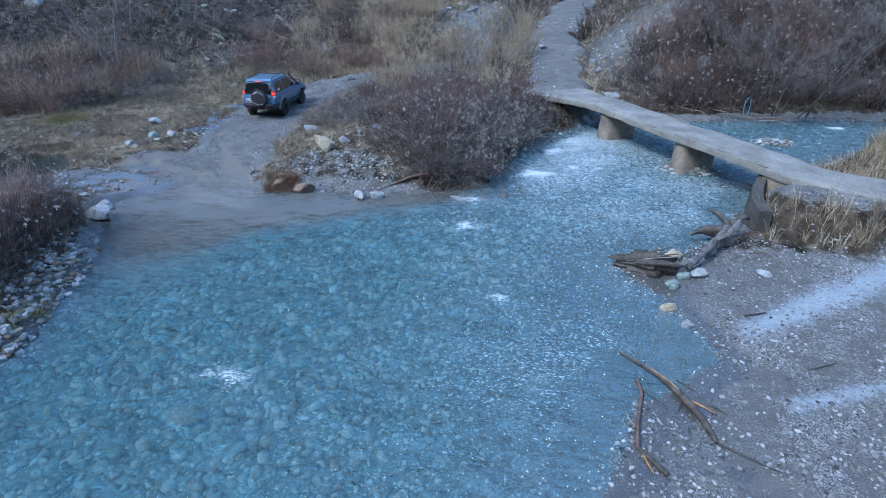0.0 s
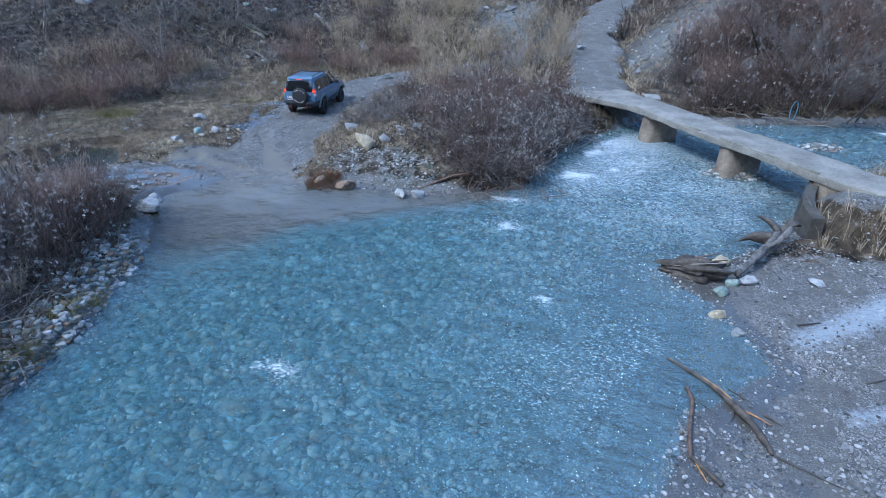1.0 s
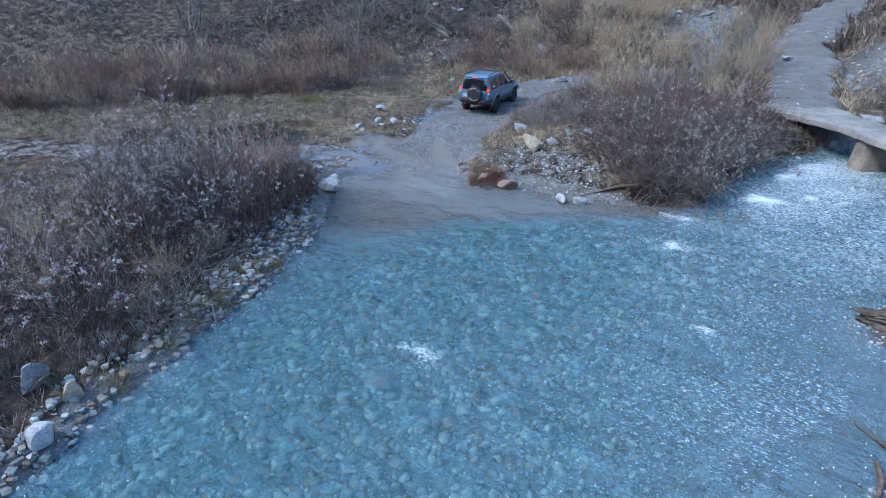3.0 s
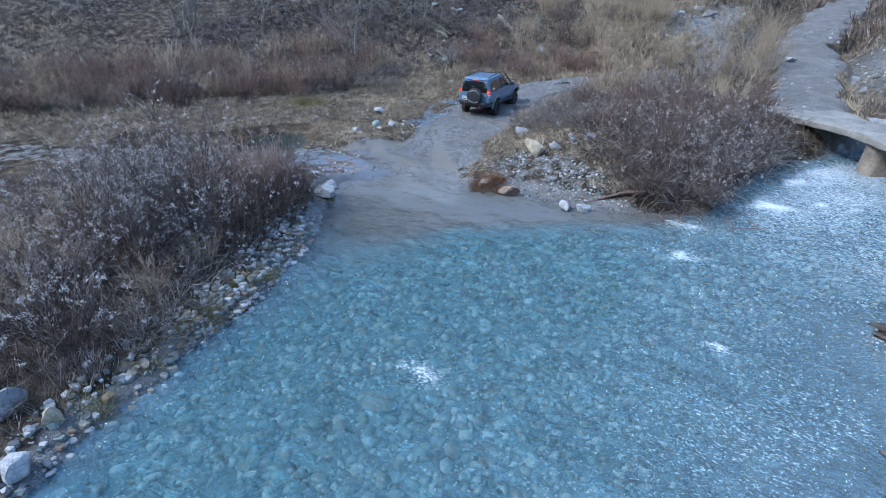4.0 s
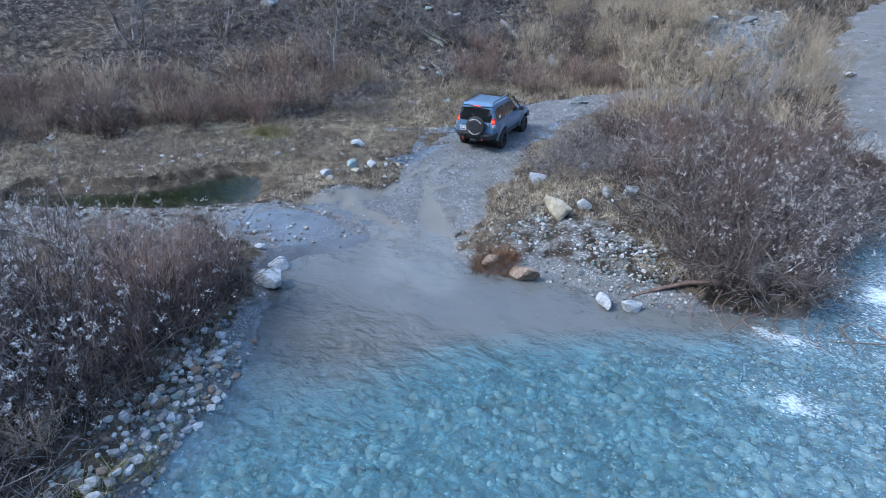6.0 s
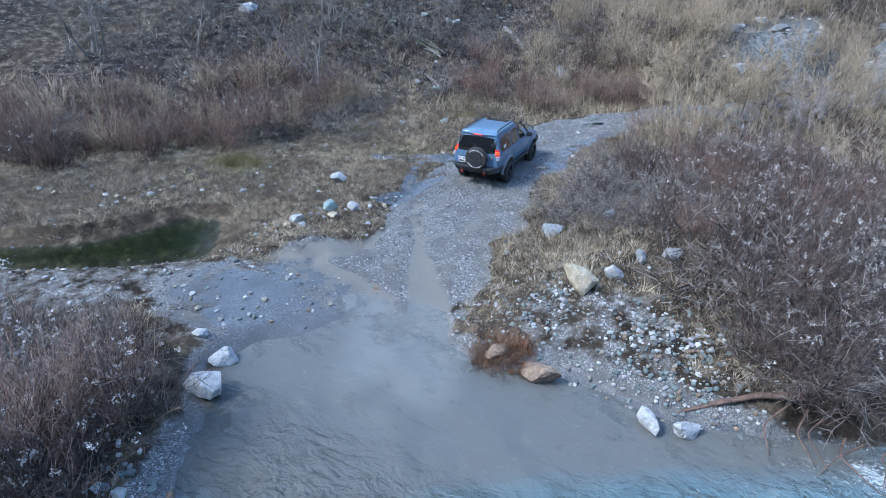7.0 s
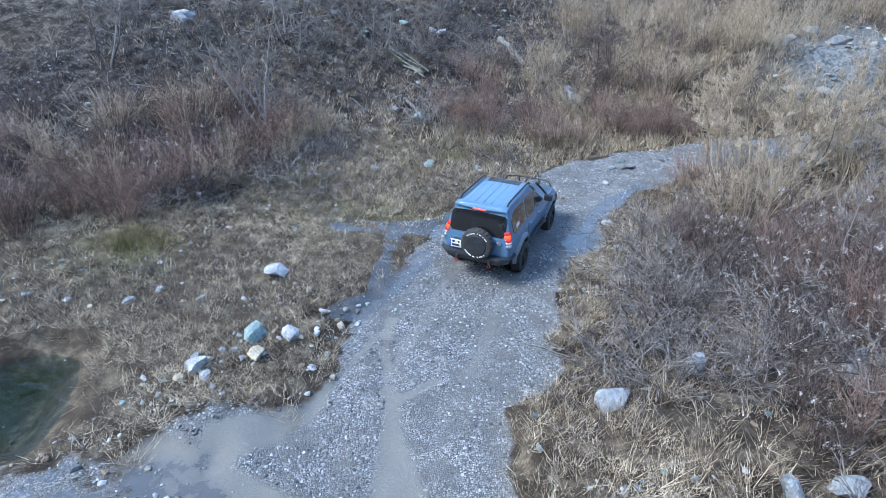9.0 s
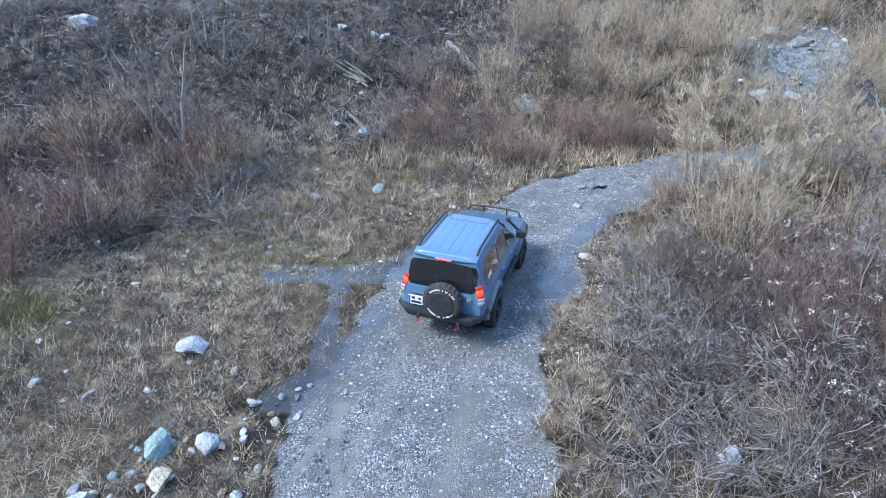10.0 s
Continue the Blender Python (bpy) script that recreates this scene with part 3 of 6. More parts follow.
def far_mountain(a0, a1, seed, lit, tall, label):
    """The far side of the valley, so distant that it never shifts: low sun is put in as a glow, shade as a dark base
    colour.
    """
    n, rows = 90, 16
    a = np.linspace(radians(a0), radians(a1), n)
    ridge = (tall + 130 * fbm(a * 6, a * 0, 1.0, 5, seed)) * np.minimum(1, 0.15 + 4.0 * np.minimum(a - a[0], a[-1] - a))
    v = []
    for k in range(rows):
        u = k / (rows - 1)
        r = 900 + 420 * u + 60 * fbm(a * 14, a * 0 + 3 * u, 1.0, 4, 22)
        v.append(np.stack([r * np.cos(a), r * np.sin(a), -20 + (ridge + 20) * u ** 0.9], -1))
    i, j = np.meshgrid(np.arange(n - 1), np.arange(rows - 1))
    f = (j * n + i).ravel()
    k = Nodes("far_slope")
    # low sun on the slope, put in as an orange glow
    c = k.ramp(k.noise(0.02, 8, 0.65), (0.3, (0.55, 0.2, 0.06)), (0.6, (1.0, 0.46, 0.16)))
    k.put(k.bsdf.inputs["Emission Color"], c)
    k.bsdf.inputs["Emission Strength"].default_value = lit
    # without the glow, shade is put into a darker base colour
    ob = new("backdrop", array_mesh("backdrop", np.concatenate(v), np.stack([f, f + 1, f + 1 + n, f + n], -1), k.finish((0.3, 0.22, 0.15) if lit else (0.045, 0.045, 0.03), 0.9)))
    return tagged(ob, label, "mountain", kind="structure")


far_mountain(72, 138, 21, 0.36, 470, "distant mountain with warm evening sun put in as a glow")
# unseen slopes that darken reflections and block low sky; shade is in their colour
far_mountain(134, 222, 23, 0.0, 900, "distant wooded mountain, unseen, its shade put into a dark colour")
far_mountain(212, 330, 25, 0.0, 690, "distant wooded ridge, unseen, its shade put into a dark colour")

# ---- ford bridge: a concrete slab on two piers ----
BRIDGE_A, BRIDGE_B = Vector((2.24, 33.2, 0)), Vector((10.0, 20.18, 0))


def bridge():
    root = tagged(new("bridge"), "low concrete slab bridge on two stained piers over the river", "bridge")
    run = (BRIDGE_B - BRIDGE_A).normalized()
    root.matrix_world = Matrix.Translation(BRIDGE_A) @ Matrix.Rotation(math.atan2(run.y, run.x), 4, "Z")
    long = (BRIDGE_B - BRIDGE_A).length
    rnd = random.Random(3)
    # deck slab with a worn, slightly uneven rim
    bm = bmesh.new()
    n, hw = 76, 1.0
    near_rim = 1.05
    rows = []
    for i in range(n + 1):
        u = -0.7 + (long + 4.7) * i / n
        past, before = max(0.0, u - long + 0.5), max(0.0, 0.5 - u)
        z = 1.12 - 0.02 * math.sin(u * 0.9) + 0.02 * min(past, 2.0) - 0.03 * before
        bend = 0.13 * past * past
        row = []
        flare = min(1.7, 0.17 * max(0.0, 4.3 - u) ** 1.6)
        for v, dz in ((-near_rim - flare, -0.28), (-near_rim - 0.02 - flare, -0.23), (-near_rim - flare, -0.03), (-near_rim + 0.06 - flare, 0.0), (-0.6 - 0.5 * flare, 0.03), (0, 0.01), (0.6, 0.03), (hw - 0.06, 0.0), (hw, -0.03), (hw + 0.02, -0.23), (hw, -0.28)):
            jag = rnd.uniform(-0.025, 0.025) if abs(v) > 1.0 else rnd.uniform(-0.006, 0.006)
            row.append(bm.verts.new((u - 0.18 * past * v, v + bend + jag, z + dz + jag * 0.5)))
        rows.append(row)
    for a, b in zip(rows, rows[1:]):
        for i in range(len(a)):
            j = (i + 1) % len(a)
            bm.faces.new((a[i], b[i], b[j], a[j]))
    bm.faces.new(rows[0]), bm.faces.new(rows[-1][::-1])
    bmesh.ops.recalc_face_normals(bm, faces=bm.faces)
    smooth(part("deck", bm, MAT_DECK, root, "weathered grey concrete deck"), 35)
    # kerb lips along both rims
    for v in (-near_rim + 0.07, hw - 0.07):
        for i in range(14):
            u0 = -0.6 + i * (long + 1.0) / 14
            if rnd.random() < 0.75 and (u0 > 4.0 or v > 0):
                bm = bmesh.new()
                box_bm(bm, u0, u0 + (long + 1.0) / 14 - rnd.uniform(0.01, 0.08), v - 0.06, v + 0.06, 1.06, 1.135 + rnd.uniform(0, 0.02), 0.015)
                part("kerb_stone", bm, MAT_CONCRETE, root)
    # piers with rounded noses
    for u in (4.9, 10.1):
        bm = bmesh.new()
        outline = [(-0.42, -0.95), (-0.3, -1.2), (0, -1.32), (0.3, -1.2), (0.42, -0.95), (0.42, 0.95), (0.3, 1.2), (0, 1.32), (-0.3, 1.2), (-0.42, 0.95)]
        layers = []
        for z, s in ((-1.4, 1.12), (-0.5, 1.08), (0.1, 1.03), (0.55, 1.0), (0.86, 1.0)):
            layers.append([bm.verts.new((u + a * s + rnd.uniform(-.012, .012), b * s * 0.72 + rnd.uniform(-.012, .012), z)) for a, b in outline])
        for a, b in zip(layers, layers[1:]):
            for i in range(len(a)):
                j = (i + 1) % len(a)
                bm.faces.new((a[i], a[j], b[j], b[i]))
        bm.faces.new(layers[-1])
        smooth(part("pier", bm, MAT_PIER, root, "stained brown concrete pier"), 40)
    # abutments with wing walls
    for u0, u1 in ((-1.2, 0.35), (long - 0.9, long + 0.9)):
        bm = bmesh.new()
        box_bm(bm, u0, u1, -1.0 - (0.9 if u0 < 0 else 0.0), 0.97, -1.5, 0.85, 0.04)
        part("abutment", bm, MAT_PIER, root)
    # river wall that holds the bank at the near end
    wall = [Vector((7.72, 17.5)), Vector((7.78, 18.6)), Vector((8.15, 19.7)), Vector((8.75, 20.9)), Vector((9.15, 21.6))]
    bm = bmesh.new()
    rows = []
    for i, q in enumerate(wall):
        d = (wall[min(i + 1, 4)] - wall[max(i - 1, 0)]).normalized()
        side = Vector((d.y, -d.x))
        rows.append([bm.verts.new((q.x + side.x * o, q.y + side.y * o, z)) for o, z in ((-0.14, -1.3), (0.0, 0.55 + 0.05 * i), (0.06, 0.6 + 0.05 * i), (0.34, 0.6 + 0.05 * i), (0.4, -1.3))])
    for a, b in zip(rows, rows[1:]):
        for i in range(4):
            bm.faces.new((a[i], b[i], b[i + 1], a[i + 1]))
    bm.faces.new(rows[0]), bm.faces.new(rows[-1][::-1])
    bmesh.ops.recalc_face_normals(bm, faces=bm.faces)
    wing = part("river_wall", bm, MAT_WALL, root, "dark stained concrete wall along the bank")
    wing.matrix_parent_inverse = root.matrix_world.inverted()
    return root


MAT_WALL = plain("wet_dark_concrete", (0.085, 0.075, 0.06), (0.035, 0.031, 0.026), 1.8, 0.75, 0.6, 0.03, fine=22)
MAT_PIER = plain("stained_concrete", (0.24, 0.20, 0.155), (0.12, 0.10, 0.08), 1.4, 0.8, 0.5, 0.02, fine=25)
bridge()

# ---- the off-road car ----
MAT_PAINT = glossy_paint("slate_blue_paint", (0.075, 0.142, 0.225), 0.34, 0.8, 0.4)
MAT_GLASS = glossy_paint("tinted_glass", (0.008, 0.009, 0.011), 0.04, 1.0, 0.05, film=1.75)
MAT_PLASTIC = plain("dark_trim", (0.03, 0.032, 0.036), (0.016, 0.017, 0.019), 6, 0.5, 0.15, 0.004)
MAT_BUMPER = plain("bumper_plastic", (0.026, 0.029, 0.035), (0.015, 0.017, 0.02), 4, 0.5, 0.15, 0.004)
MAT_TYRE = plain("tyre_rubber", (0.022, 0.021, 0.02), (0.04, 0.036, 0.031), 8, 0.85, 0.3, 0.01)
MAT_RIM = plain("black_rim", (0.02, 0.02, 0.022), (0.05, 0.05, 0.05), 8, 0.35, 0.1, 0.002, 0.6)
MAT_FLARE = plain("muddy_flare", (0.12, 0.15, 0.19), (0.2, 0.185, 0.16), 5, 0.7, 0.3, 0.006)
MAT_CHROME = plain("silver_trim", (0.6, 0.6, 0.62), (0.45, 0.45, 0.47), 8, 0.25, 0.05, 0.002, 0.9)
MAT_WHITE = plain("white_marking", (0.75, 0.75, 0.74), (0.6, 0.6, 0.6), 10, 0.5, 0.05, 0.001)
MAT_BLUEBAR = plain("blue_marking", (0.03, 0.1, 0.4), (0.03, 0.08, 0.3), 10, 0.5, 0.05, 0.001)
MAT_REDPAINT = plain("red_paint", (0.5, 0.03, 0.025), (0.3, 0.02, 0.02), 10, 0.45, 0.1, 0.002)


def glow(name, c, strength, rough=0.15):
    k = Nodes(name)
    k.put(k.bsdf.inputs["Emission Color"], k.mix(k.noise(18, 3), tuple(0.7 * v for v in c), c))
    k.bsdf.inputs["Emission Strength"].default_value = strength
    return k.finish(c, rough)


MAT_BRAKE = glow("lit_brake_lamp", (1.0, 0.06, 0.012), 0.5)
MAT_BRAKE_HIGH = glow("lit_high_lamp", (1.0, 0.08, 0.05), 0.6)
MAT_BRAKE_RIM = glow("red_lamp_glass", (0.5, 0.02, 0.015), 0.12)
MAT_CLEAR_LAMP = plain("clear_lamp", (0.5, 0.5, 0.52), (0.4, 0.4, 0.42), 20, 0.15, 0.1, 0.003, 0.5)
MAT_SUNROOF = glossy_paint("sunroof_glass", (0.012, 0.013, 0.015), 0.02, 1.0, 0.0, film=2.2)

LIFT = 0.16


def body_at(z):
    """Rear, front and half width of the body at a height, seen from above."""
    knots = [(0.46, -1.00, 3.42, 0.86), (0.56, -1.04, 3.50, 0.90), (0.75, -1.05, 3.52, 0.925), (0.95, -1.04, 3.50, 0.93), (1.07, -1.02, 3.42, 0.915), (1.11, -1.01, 3.30, 0.895)]
    if z <= 1.11:
        zs = [k[0] for k in knots]
        return [float(np.interp(z, zs, [k[i] for k in knots])) for i in (1, 2, 3)]
    u = (z - 1.11) / (1.80 - 1.11)
    return [-1.01 + 0.22 * u ** 1.15, 2.28 - 0.98 * u, 0.885 - 0.185 * u ** 1.05]


REAR_R, FRONT_R = 0.13, 0.32


def outline(z, grow=0.0, n=96):
    """Rounded outline of the body at a height: corners in plan are rounder at the front."""
    y0, y1, w = body_at(z)
    pts = []
    for cx, cy, r, a0 in ((w - FRONT_R, y1 - FRONT_R, FRONT_R, 0), (-w + FRONT_R, y1 - FRONT_R, FRONT_R, 90), (-w + REAR_R, y0 + REAR_R, REAR_R, 180), (w - REAR_R, y0 + REAR_R, REAR_R, 270)):
        for k in range(9):
            a = radians(a0 + 90 * k / 8)
            pts.append((cx + r * math.cos(a), cy + r * math.sin(a)))
    # spread the points evenly along the outline
    q = np.array(pts + pts[:1])
    d = np.concatenate([[0], np.cumsum(np.hypot(*np.diff(q, axis=0).T))])
    t = np.linspace(0, d[-1], n, endpoint=False)
    return np.stack([np.interp(t, d, q[:, 0]), np.interp(t, d, q[:, 1])], -1)


AXLES, WHEEL_R = (0.0, 2.79), 0.41


def side_x(y, z):
    y0, y1, w = body_at(z)
    if y < y0 + REAR_R:
        return w - REAR_R + math.sqrt(max(0.0, REAR_R ** 2 - (y0 + REAR_R - max(y, y0)) ** 2))
    if y > y1 - FRONT_R:
        return w - FRONT_R + math.sqrt(max(0.0, FRONT_R ** 2 - (min(y, y1) - y1 + FRONT_R) ** 2))
    return w


def rear_y(x, z):
    y0, y1, w = body_at(z)
    over = min(max(0.0, abs(x) - (w - REAR_R)), REAR_R)
    return y0 + REAR_R - math.sqrt(max(0.0, REAR_R ** 2 - over ** 2))


def curved_panel(at, u0, u1, lo, hi, nu=12, nv=8, thick=0.008, corner=0.0):
    """A thin panel over the body: at(u, v, out) gives a place; lo(u) and hi(u) bound it."""
    bm = bmesh.new()
    grids = []
    for out in (0.0, thick):
        grid = []
        for i in range(nu + 1):
            u = u0 + (u1 - u0) * i / nu
            a, b = lo(u), hi(u)
            if corner:
                e = max(0.0, 1 - min(u - u0, u1 - u) / corner) if min(u - u0, u1 - u) < corner else 0.0
                k = corner * (1 - math.sqrt(max(0.0, 1 - e * e)))
                a, b = a + k, b - k
            grid.append([bm.verts.new(at(u, a + (b - a) * j / nv, out)) for j in range(nv + 1)])
        grids.append(grid)
    g0, g1 = grids
    for i in range(nu):
        for j in range(nv):
            bm.faces.new((g1[i][j], g1[i + 1][j], g1[i + 1][j + 1], g1[i][j + 1]))
    rim = [(i, 0) for i in range(nu)] + [(nu, j) for j in range(nv)] + [(i, nv) for i in range(nu, 0, -1)] + [(0, j) for j in range(nv, 0, -1)]
    for (i, j), (k, m) in zip(rim, rim[1:] + rim[:1]):
        bm.faces.new((g0[i][j], g0[k][m], g1[k][m], g1[i][j]))
    bmesh.ops.recalc_face_normals(bm, faces=bm.faces)
    return bm


def car():
    root = tagged(new("off_road_car"), "slate blue off-road car with lit brake lamps on gravel", "car")
    up = Vector((0, 0, LIFT))
    # body shell
    bm = bmesh.new()
    zs = [0.46, 0.5, 0.56, 0.62, 0.68, 0.74, 0.8, 0.86, 0.92, 0.98, 1.03, 1.07, 1.105, 1.13, 1.2, 1.3, 1.42, 1.54, 1.66, 1.76, 1.80]
    n = 120
    rings = [[bm.verts.new((x, y, z)) for x, y in outline(z, n=n)] for z in zs]
    for i, (z, s) in enumerate(((1.835, 0.975), (1.855, 0.92), (1.868, 0.75), (1.874, 0.45))):
        yc = (body_at(1.8)[0] + body_at(1.8)[1]) / 2
        rings.append([bm.verts.new((x * s, yc + (y - yc) * (s ** 0.7), z)) for x, y in outline(1.80, n=n)])
    for a, b in zip(rings, rings[1:]):
        for i in range(n):
            j = (i + 1) % n
            bm.faces.new((a[i], a[j], b[j], b[i]))
    bm.faces.new(rings[-1])
    # the bonnet falls a little towards the front
    for v in bm.verts:
        if v.co.y > 2.3 and 1.0 < v.co.z < 1.12:
            v.co.z -= 0.06 * (v.co.y - 2.3) ** 1.3
    # wheel openings
    def in_arch(c, r):
        return any((c.y - a) ** 2 + (c.z - 0.33) ** 2 < r * r for a in AXLES) and abs(c.x) > 0.6
    bmesh.ops.delete(bm, geom=[f for f in bm.faces if in_arch(f.calc_center_median(), 0.5)], context="FACES")
    for v in bm.verts:
        for a in AXLES:
            d = math.hypot(v.co.y - a, v.co.z - 0.33)
            if v.is_boundary and abs(v.co.x) > 0.6 and d < 0.62 and v.co.z > 0.47:
                v.co.y, v.co.z = a + (v.co.y - a) * 0.5 / d, 0.33 + (v.co.z - 0.33) * 0.5 / d
    for v in bm.verts:
        v.co += up
    bmesh.ops.recalc_face_normals(bm, faces=bm.faces)
    smooth(part("body", bm, MAT_PAINT, root, "slate blue painted body"), 40)
    # dark chassis and wheel wells
    bm = bmesh.new()
    box_bm(bm, -0.66, 0.66, -0.95, 3.3, 0.34 + LIFT, 0.9 + LIFT, 0.05)
    part("chassis", bm, MAT_PLASTIC, root)
    for s in (-1, 1):
        side = lambda y, z, o, s=s: Vector((s * (side_x(y, z) + o), y, z + LIFT))
        # doors stand a hair proud, so that their gaps show
        for name, y0, y1 in (("rear_door", 0.42, 1.17), ("front_door", 1.18, 2.22)):
            low = lambda y, a=y0: 0.5 if y > 0.62 else 0.5 + 0.45 * (0.62 - y) / 0.2
            door = part(name, curved_panel(side, y0, y1, low, lambda y: 1.13, 12, 8, 0.007), MAT_PAINT, root)
            smooth(door, 40)
            bm = bmesh.new()
            box_bm(bm, s * (side_x(y0 + 0.1, 1.0)) - 0.02, s * side_x(y0 + 0.1, 1.0) + 0.035 * s + 0.01, y0 + 0.06, y0 + 0.24, 0.985 + LIFT, 1.02 + LIFT, 0.012)
            part("handle", bm, MAT_PAINT, door)
        # side windows
        for name, y0, y1 in (("quarter_window", -0.66, 0.34), ("rear_window", 0.44, 1.12), ("front_window", 1.2, 2.02)):
            top = (lambda y: min(1.69, 1.70 - max(0.0, y - 1.42) * 0.86)) if y0 > 1 else (lambda y: 1.69)
            if y0 < -0.5:
                top = lambda y: 1.69 - max(0.0, -0.35 - y) * 0.25
            smooth(part("side_window", curved_panel(side, y0, y1, lambda y: 1.17, top, 12, 6, 0.01, 0.06), MAT_GLASS, root, "dark tinted glass"), 40)
        # flares round the wheels, sill step
        for a in AXLES:
            bm = bmesh.new()
            rows = []
            for i in range(25):
                t = math.pi * (-0.06 + 1.12 * i / 24)
                row = []
                for r, o in ((0.475, 0.02), (0.475, 0.075), (0.53, 0.08), (0.585, 0.03), (0.59, -0.01)):
                    y, z = a + r * math.cos(t), 0.33 + r * math.sin(t)
                    row.append(bm.verts.new((s * (side_x(min(max(y, -1.0), 3.4), max(z, 0.47)) + o), y, max(z, 0.3) + LIFT)))
                rows.append(row)
            for p, q in zip(rows, rows[1:]):
                for i in range(4):
                    bm.faces.new((p[i], p[i + 1], q[i + 1], q[i]))
            bmesh.ops.recalc_face_normals(bm, faces=bm.faces)
            smooth(part("fender_flare", bm, MAT_FLARE, root, "wheel flare splashed with dried mud"))
        bm = bmesh.new()
        box_bm(bm, s * 0.88 - 0.09, s * 0.88 + 0.09, 0.55, 2.25, 0.40 + LIFT, 0.47 + LIFT, 0.025)
        part("sill_step", bm, MAT_PLASTIC, root)
        # roof rail on two feet
        bm = bmesh.new()
        path = [(s * 0.63, y, 1.86 + 0.075 * math.sin(math.pi * min(1, max(0, (y + 0.62) / 0.22)) / 2) * (1 if y < 0.9 else math.sin(math.pi * min(1, (1.22 - y) / 0.2) / 2)) + LIFT - 0.01) for y in np.linspace(-0.62, 1.22, 24)]
        v, f = tube_arrays(path, [0.024] * 24, 8)
        smooth(part_arrays("roof_rail", v, f, MAT_PLASTIC, root))
        # door mirror
        bm = bmesh.new()
        box_bm(bm, s * 1.02 - 0.12, s * 1.02 + 0.12, 1.93, 2.06, 1.12 + LIFT, 1.30 + LIFT, 0.04)
        mirror = part("door_mirror", bm, MAT_PLASTIC, root)
        # tail lamps: tall clusters wrapped round the rear corner
        def corner(u, v, o, s=s):
            y0, y1, w = body_at(v)
            if u < 0:
                return Vector((s * (w - REAR_R + u), y0 - o, v + LIFT))
            a = min(u / REAR_R, math.pi / 2)
            rest = max(0.0, u - REAR_R * math.pi / 2)
            return Vector((s * (w - REAR_R + (REAR_R + o) * math.sin(a)), y0 + REAR_R - (REAR_R + o) * math.cos(a) + rest, v + LIFT))
        for name, z0, z1, m in (("brake_lamp", 1.16, 1.255, MAT_BRAKE), ("lamp_cap", 1.26, 1.33, MAT_BRAKE_RIM), ("lamp_band", 1.10, 1.155, MAT_BRAKE_RIM), ("lower_lamp", 1.03, 1.095, MAT_CLEAR_LAMP), ("corner_lamp", 0.95, 1.025, MAT_CLEAR_LAMP)):
            smooth(part(name, curved_panel(corner, 0.01, 0.17, lambda u, a=z0: a, lambda u, a=z1: a, 14, 3, 0.014, 0.012), m, root))
    rear = lambda x, z, o: Vector((x, rear_y(x, z) - o, z + LIFT))
    # tailgate, rear glass, plate, lamps
    gate = part("tailgate", curved_panel(rear, -0.68, 0.68, lambda x: 0.63, lambda x: 1.12, 16, 6, 0.010), MAT_PAINT, root)
    smooth(gate, 40)
    smooth(part("rear_glass", curved_panel(rear, -0.74, 0.74, lambda x: 1.17, lambda x: 1.70 - 0.03 * (x / 0.74) ** 4, 20, 8, 0.012, 0.07), MAT_GLASS, root, "dark tinted rear window"), 40)
    smooth(part("spoiler", curved_panel(lambda x, v, o: Vector((x, -0.80 - 0.13 * v + 0.06 * (x / 0.7) ** 2, 1.80 + LIFT + o - 0.045 * v)), -0.68, 0.68, lambda u: -0.6, lambda u: 0.55, 16, 5, 0.025), MAT_PAINT, root), 40)
    bm = bmesh.new()
    box_bm(bm, -0.17, 0.17, -0.90, -0.865, 1.772 + LIFT, 1.795 + LIFT, 0.006)
    part("high_brake_lamp", bm, MAT_BRAKE_HIGH, root)
    bm = bmesh.new()
    box_bm(bm, -0.60, -0.36, -1.085, -1.06, 0.98 + LIFT, 1.03 + LIFT, 0.008)
    part("gate_handle", bm, MAT_PAINT, gate)
    bm = bmesh.new()
    box_bm(bm, 0.55, 0.68, -1.078, -1.055, 1.0 + LIFT, 1.08 + LIFT, 0.01)
    part("badge", bm, MAT_CHROME, gate)
    # rear bumper: a heavy dark bar with angled ends
    bm = bmesh.new()
    prof = [(-0.98, 0.72, -0.7), (-0.94, 0.72, -1.02), (-0.72, 0.72, -1.22), (0.72, 0.72, -1.22), (0.94, 0.72, -1.02), (0.98, 0.72, -0.7)]
    top = [bm.verts.new((x, y, 0.70 + LIFT)) for x, _, y in prof]
    mid = [bm.verts.new((x * 1.01, y - 0.02, 0.63 + LIFT)) for x, _, y in prof]
    low = [bm.verts.new((x * 0.97, y + 0.06, 0.48 + LIFT + (0.08 if abs(x) > 0.9 else 0))) for x, _, y in prof]
    for a, b in ((mid, top), (low, mid)):
        for i in range(5):
            bm.faces.new((a[i], a[i + 1], b[i + 1], b[i]))
    inner = [bm.verts.new((x * 0.9, min(y + 0.3, -0.7), 0.70 + LIFT)) for x, _, y in prof]
    for i in range(5):
        bm.faces.new((top[i], top[i + 1], inner[i + 1], inner[i]))
    bmesh.ops.recalc_face_normals(bm, faces=bm.faces)
    bmesh.ops.bevel(bm, geom=[e for e in bm.edges if not e.is_boundary], offset=0.02, segments=2, affect="EDGES")
    bumper = part("rear_bumper", bm, MAT_BUMPER, root, "dark steel rear bumper")
    for x in (-0.42, 0.46):
        pts = [(x + 0.035 * math.cos(t), -1.27, 0.47 + LIFT + 0.048 * math.sin(t)) for t in np.linspace(0, 2 * math.pi, 13)]
        v, f = tube_arrays(pts, [0.012] * 13, 6)
        part_arrays("shackle", v, f, MAT_REDPAINT, bumper, "red tow shackle")
        bm = bmesh.new()
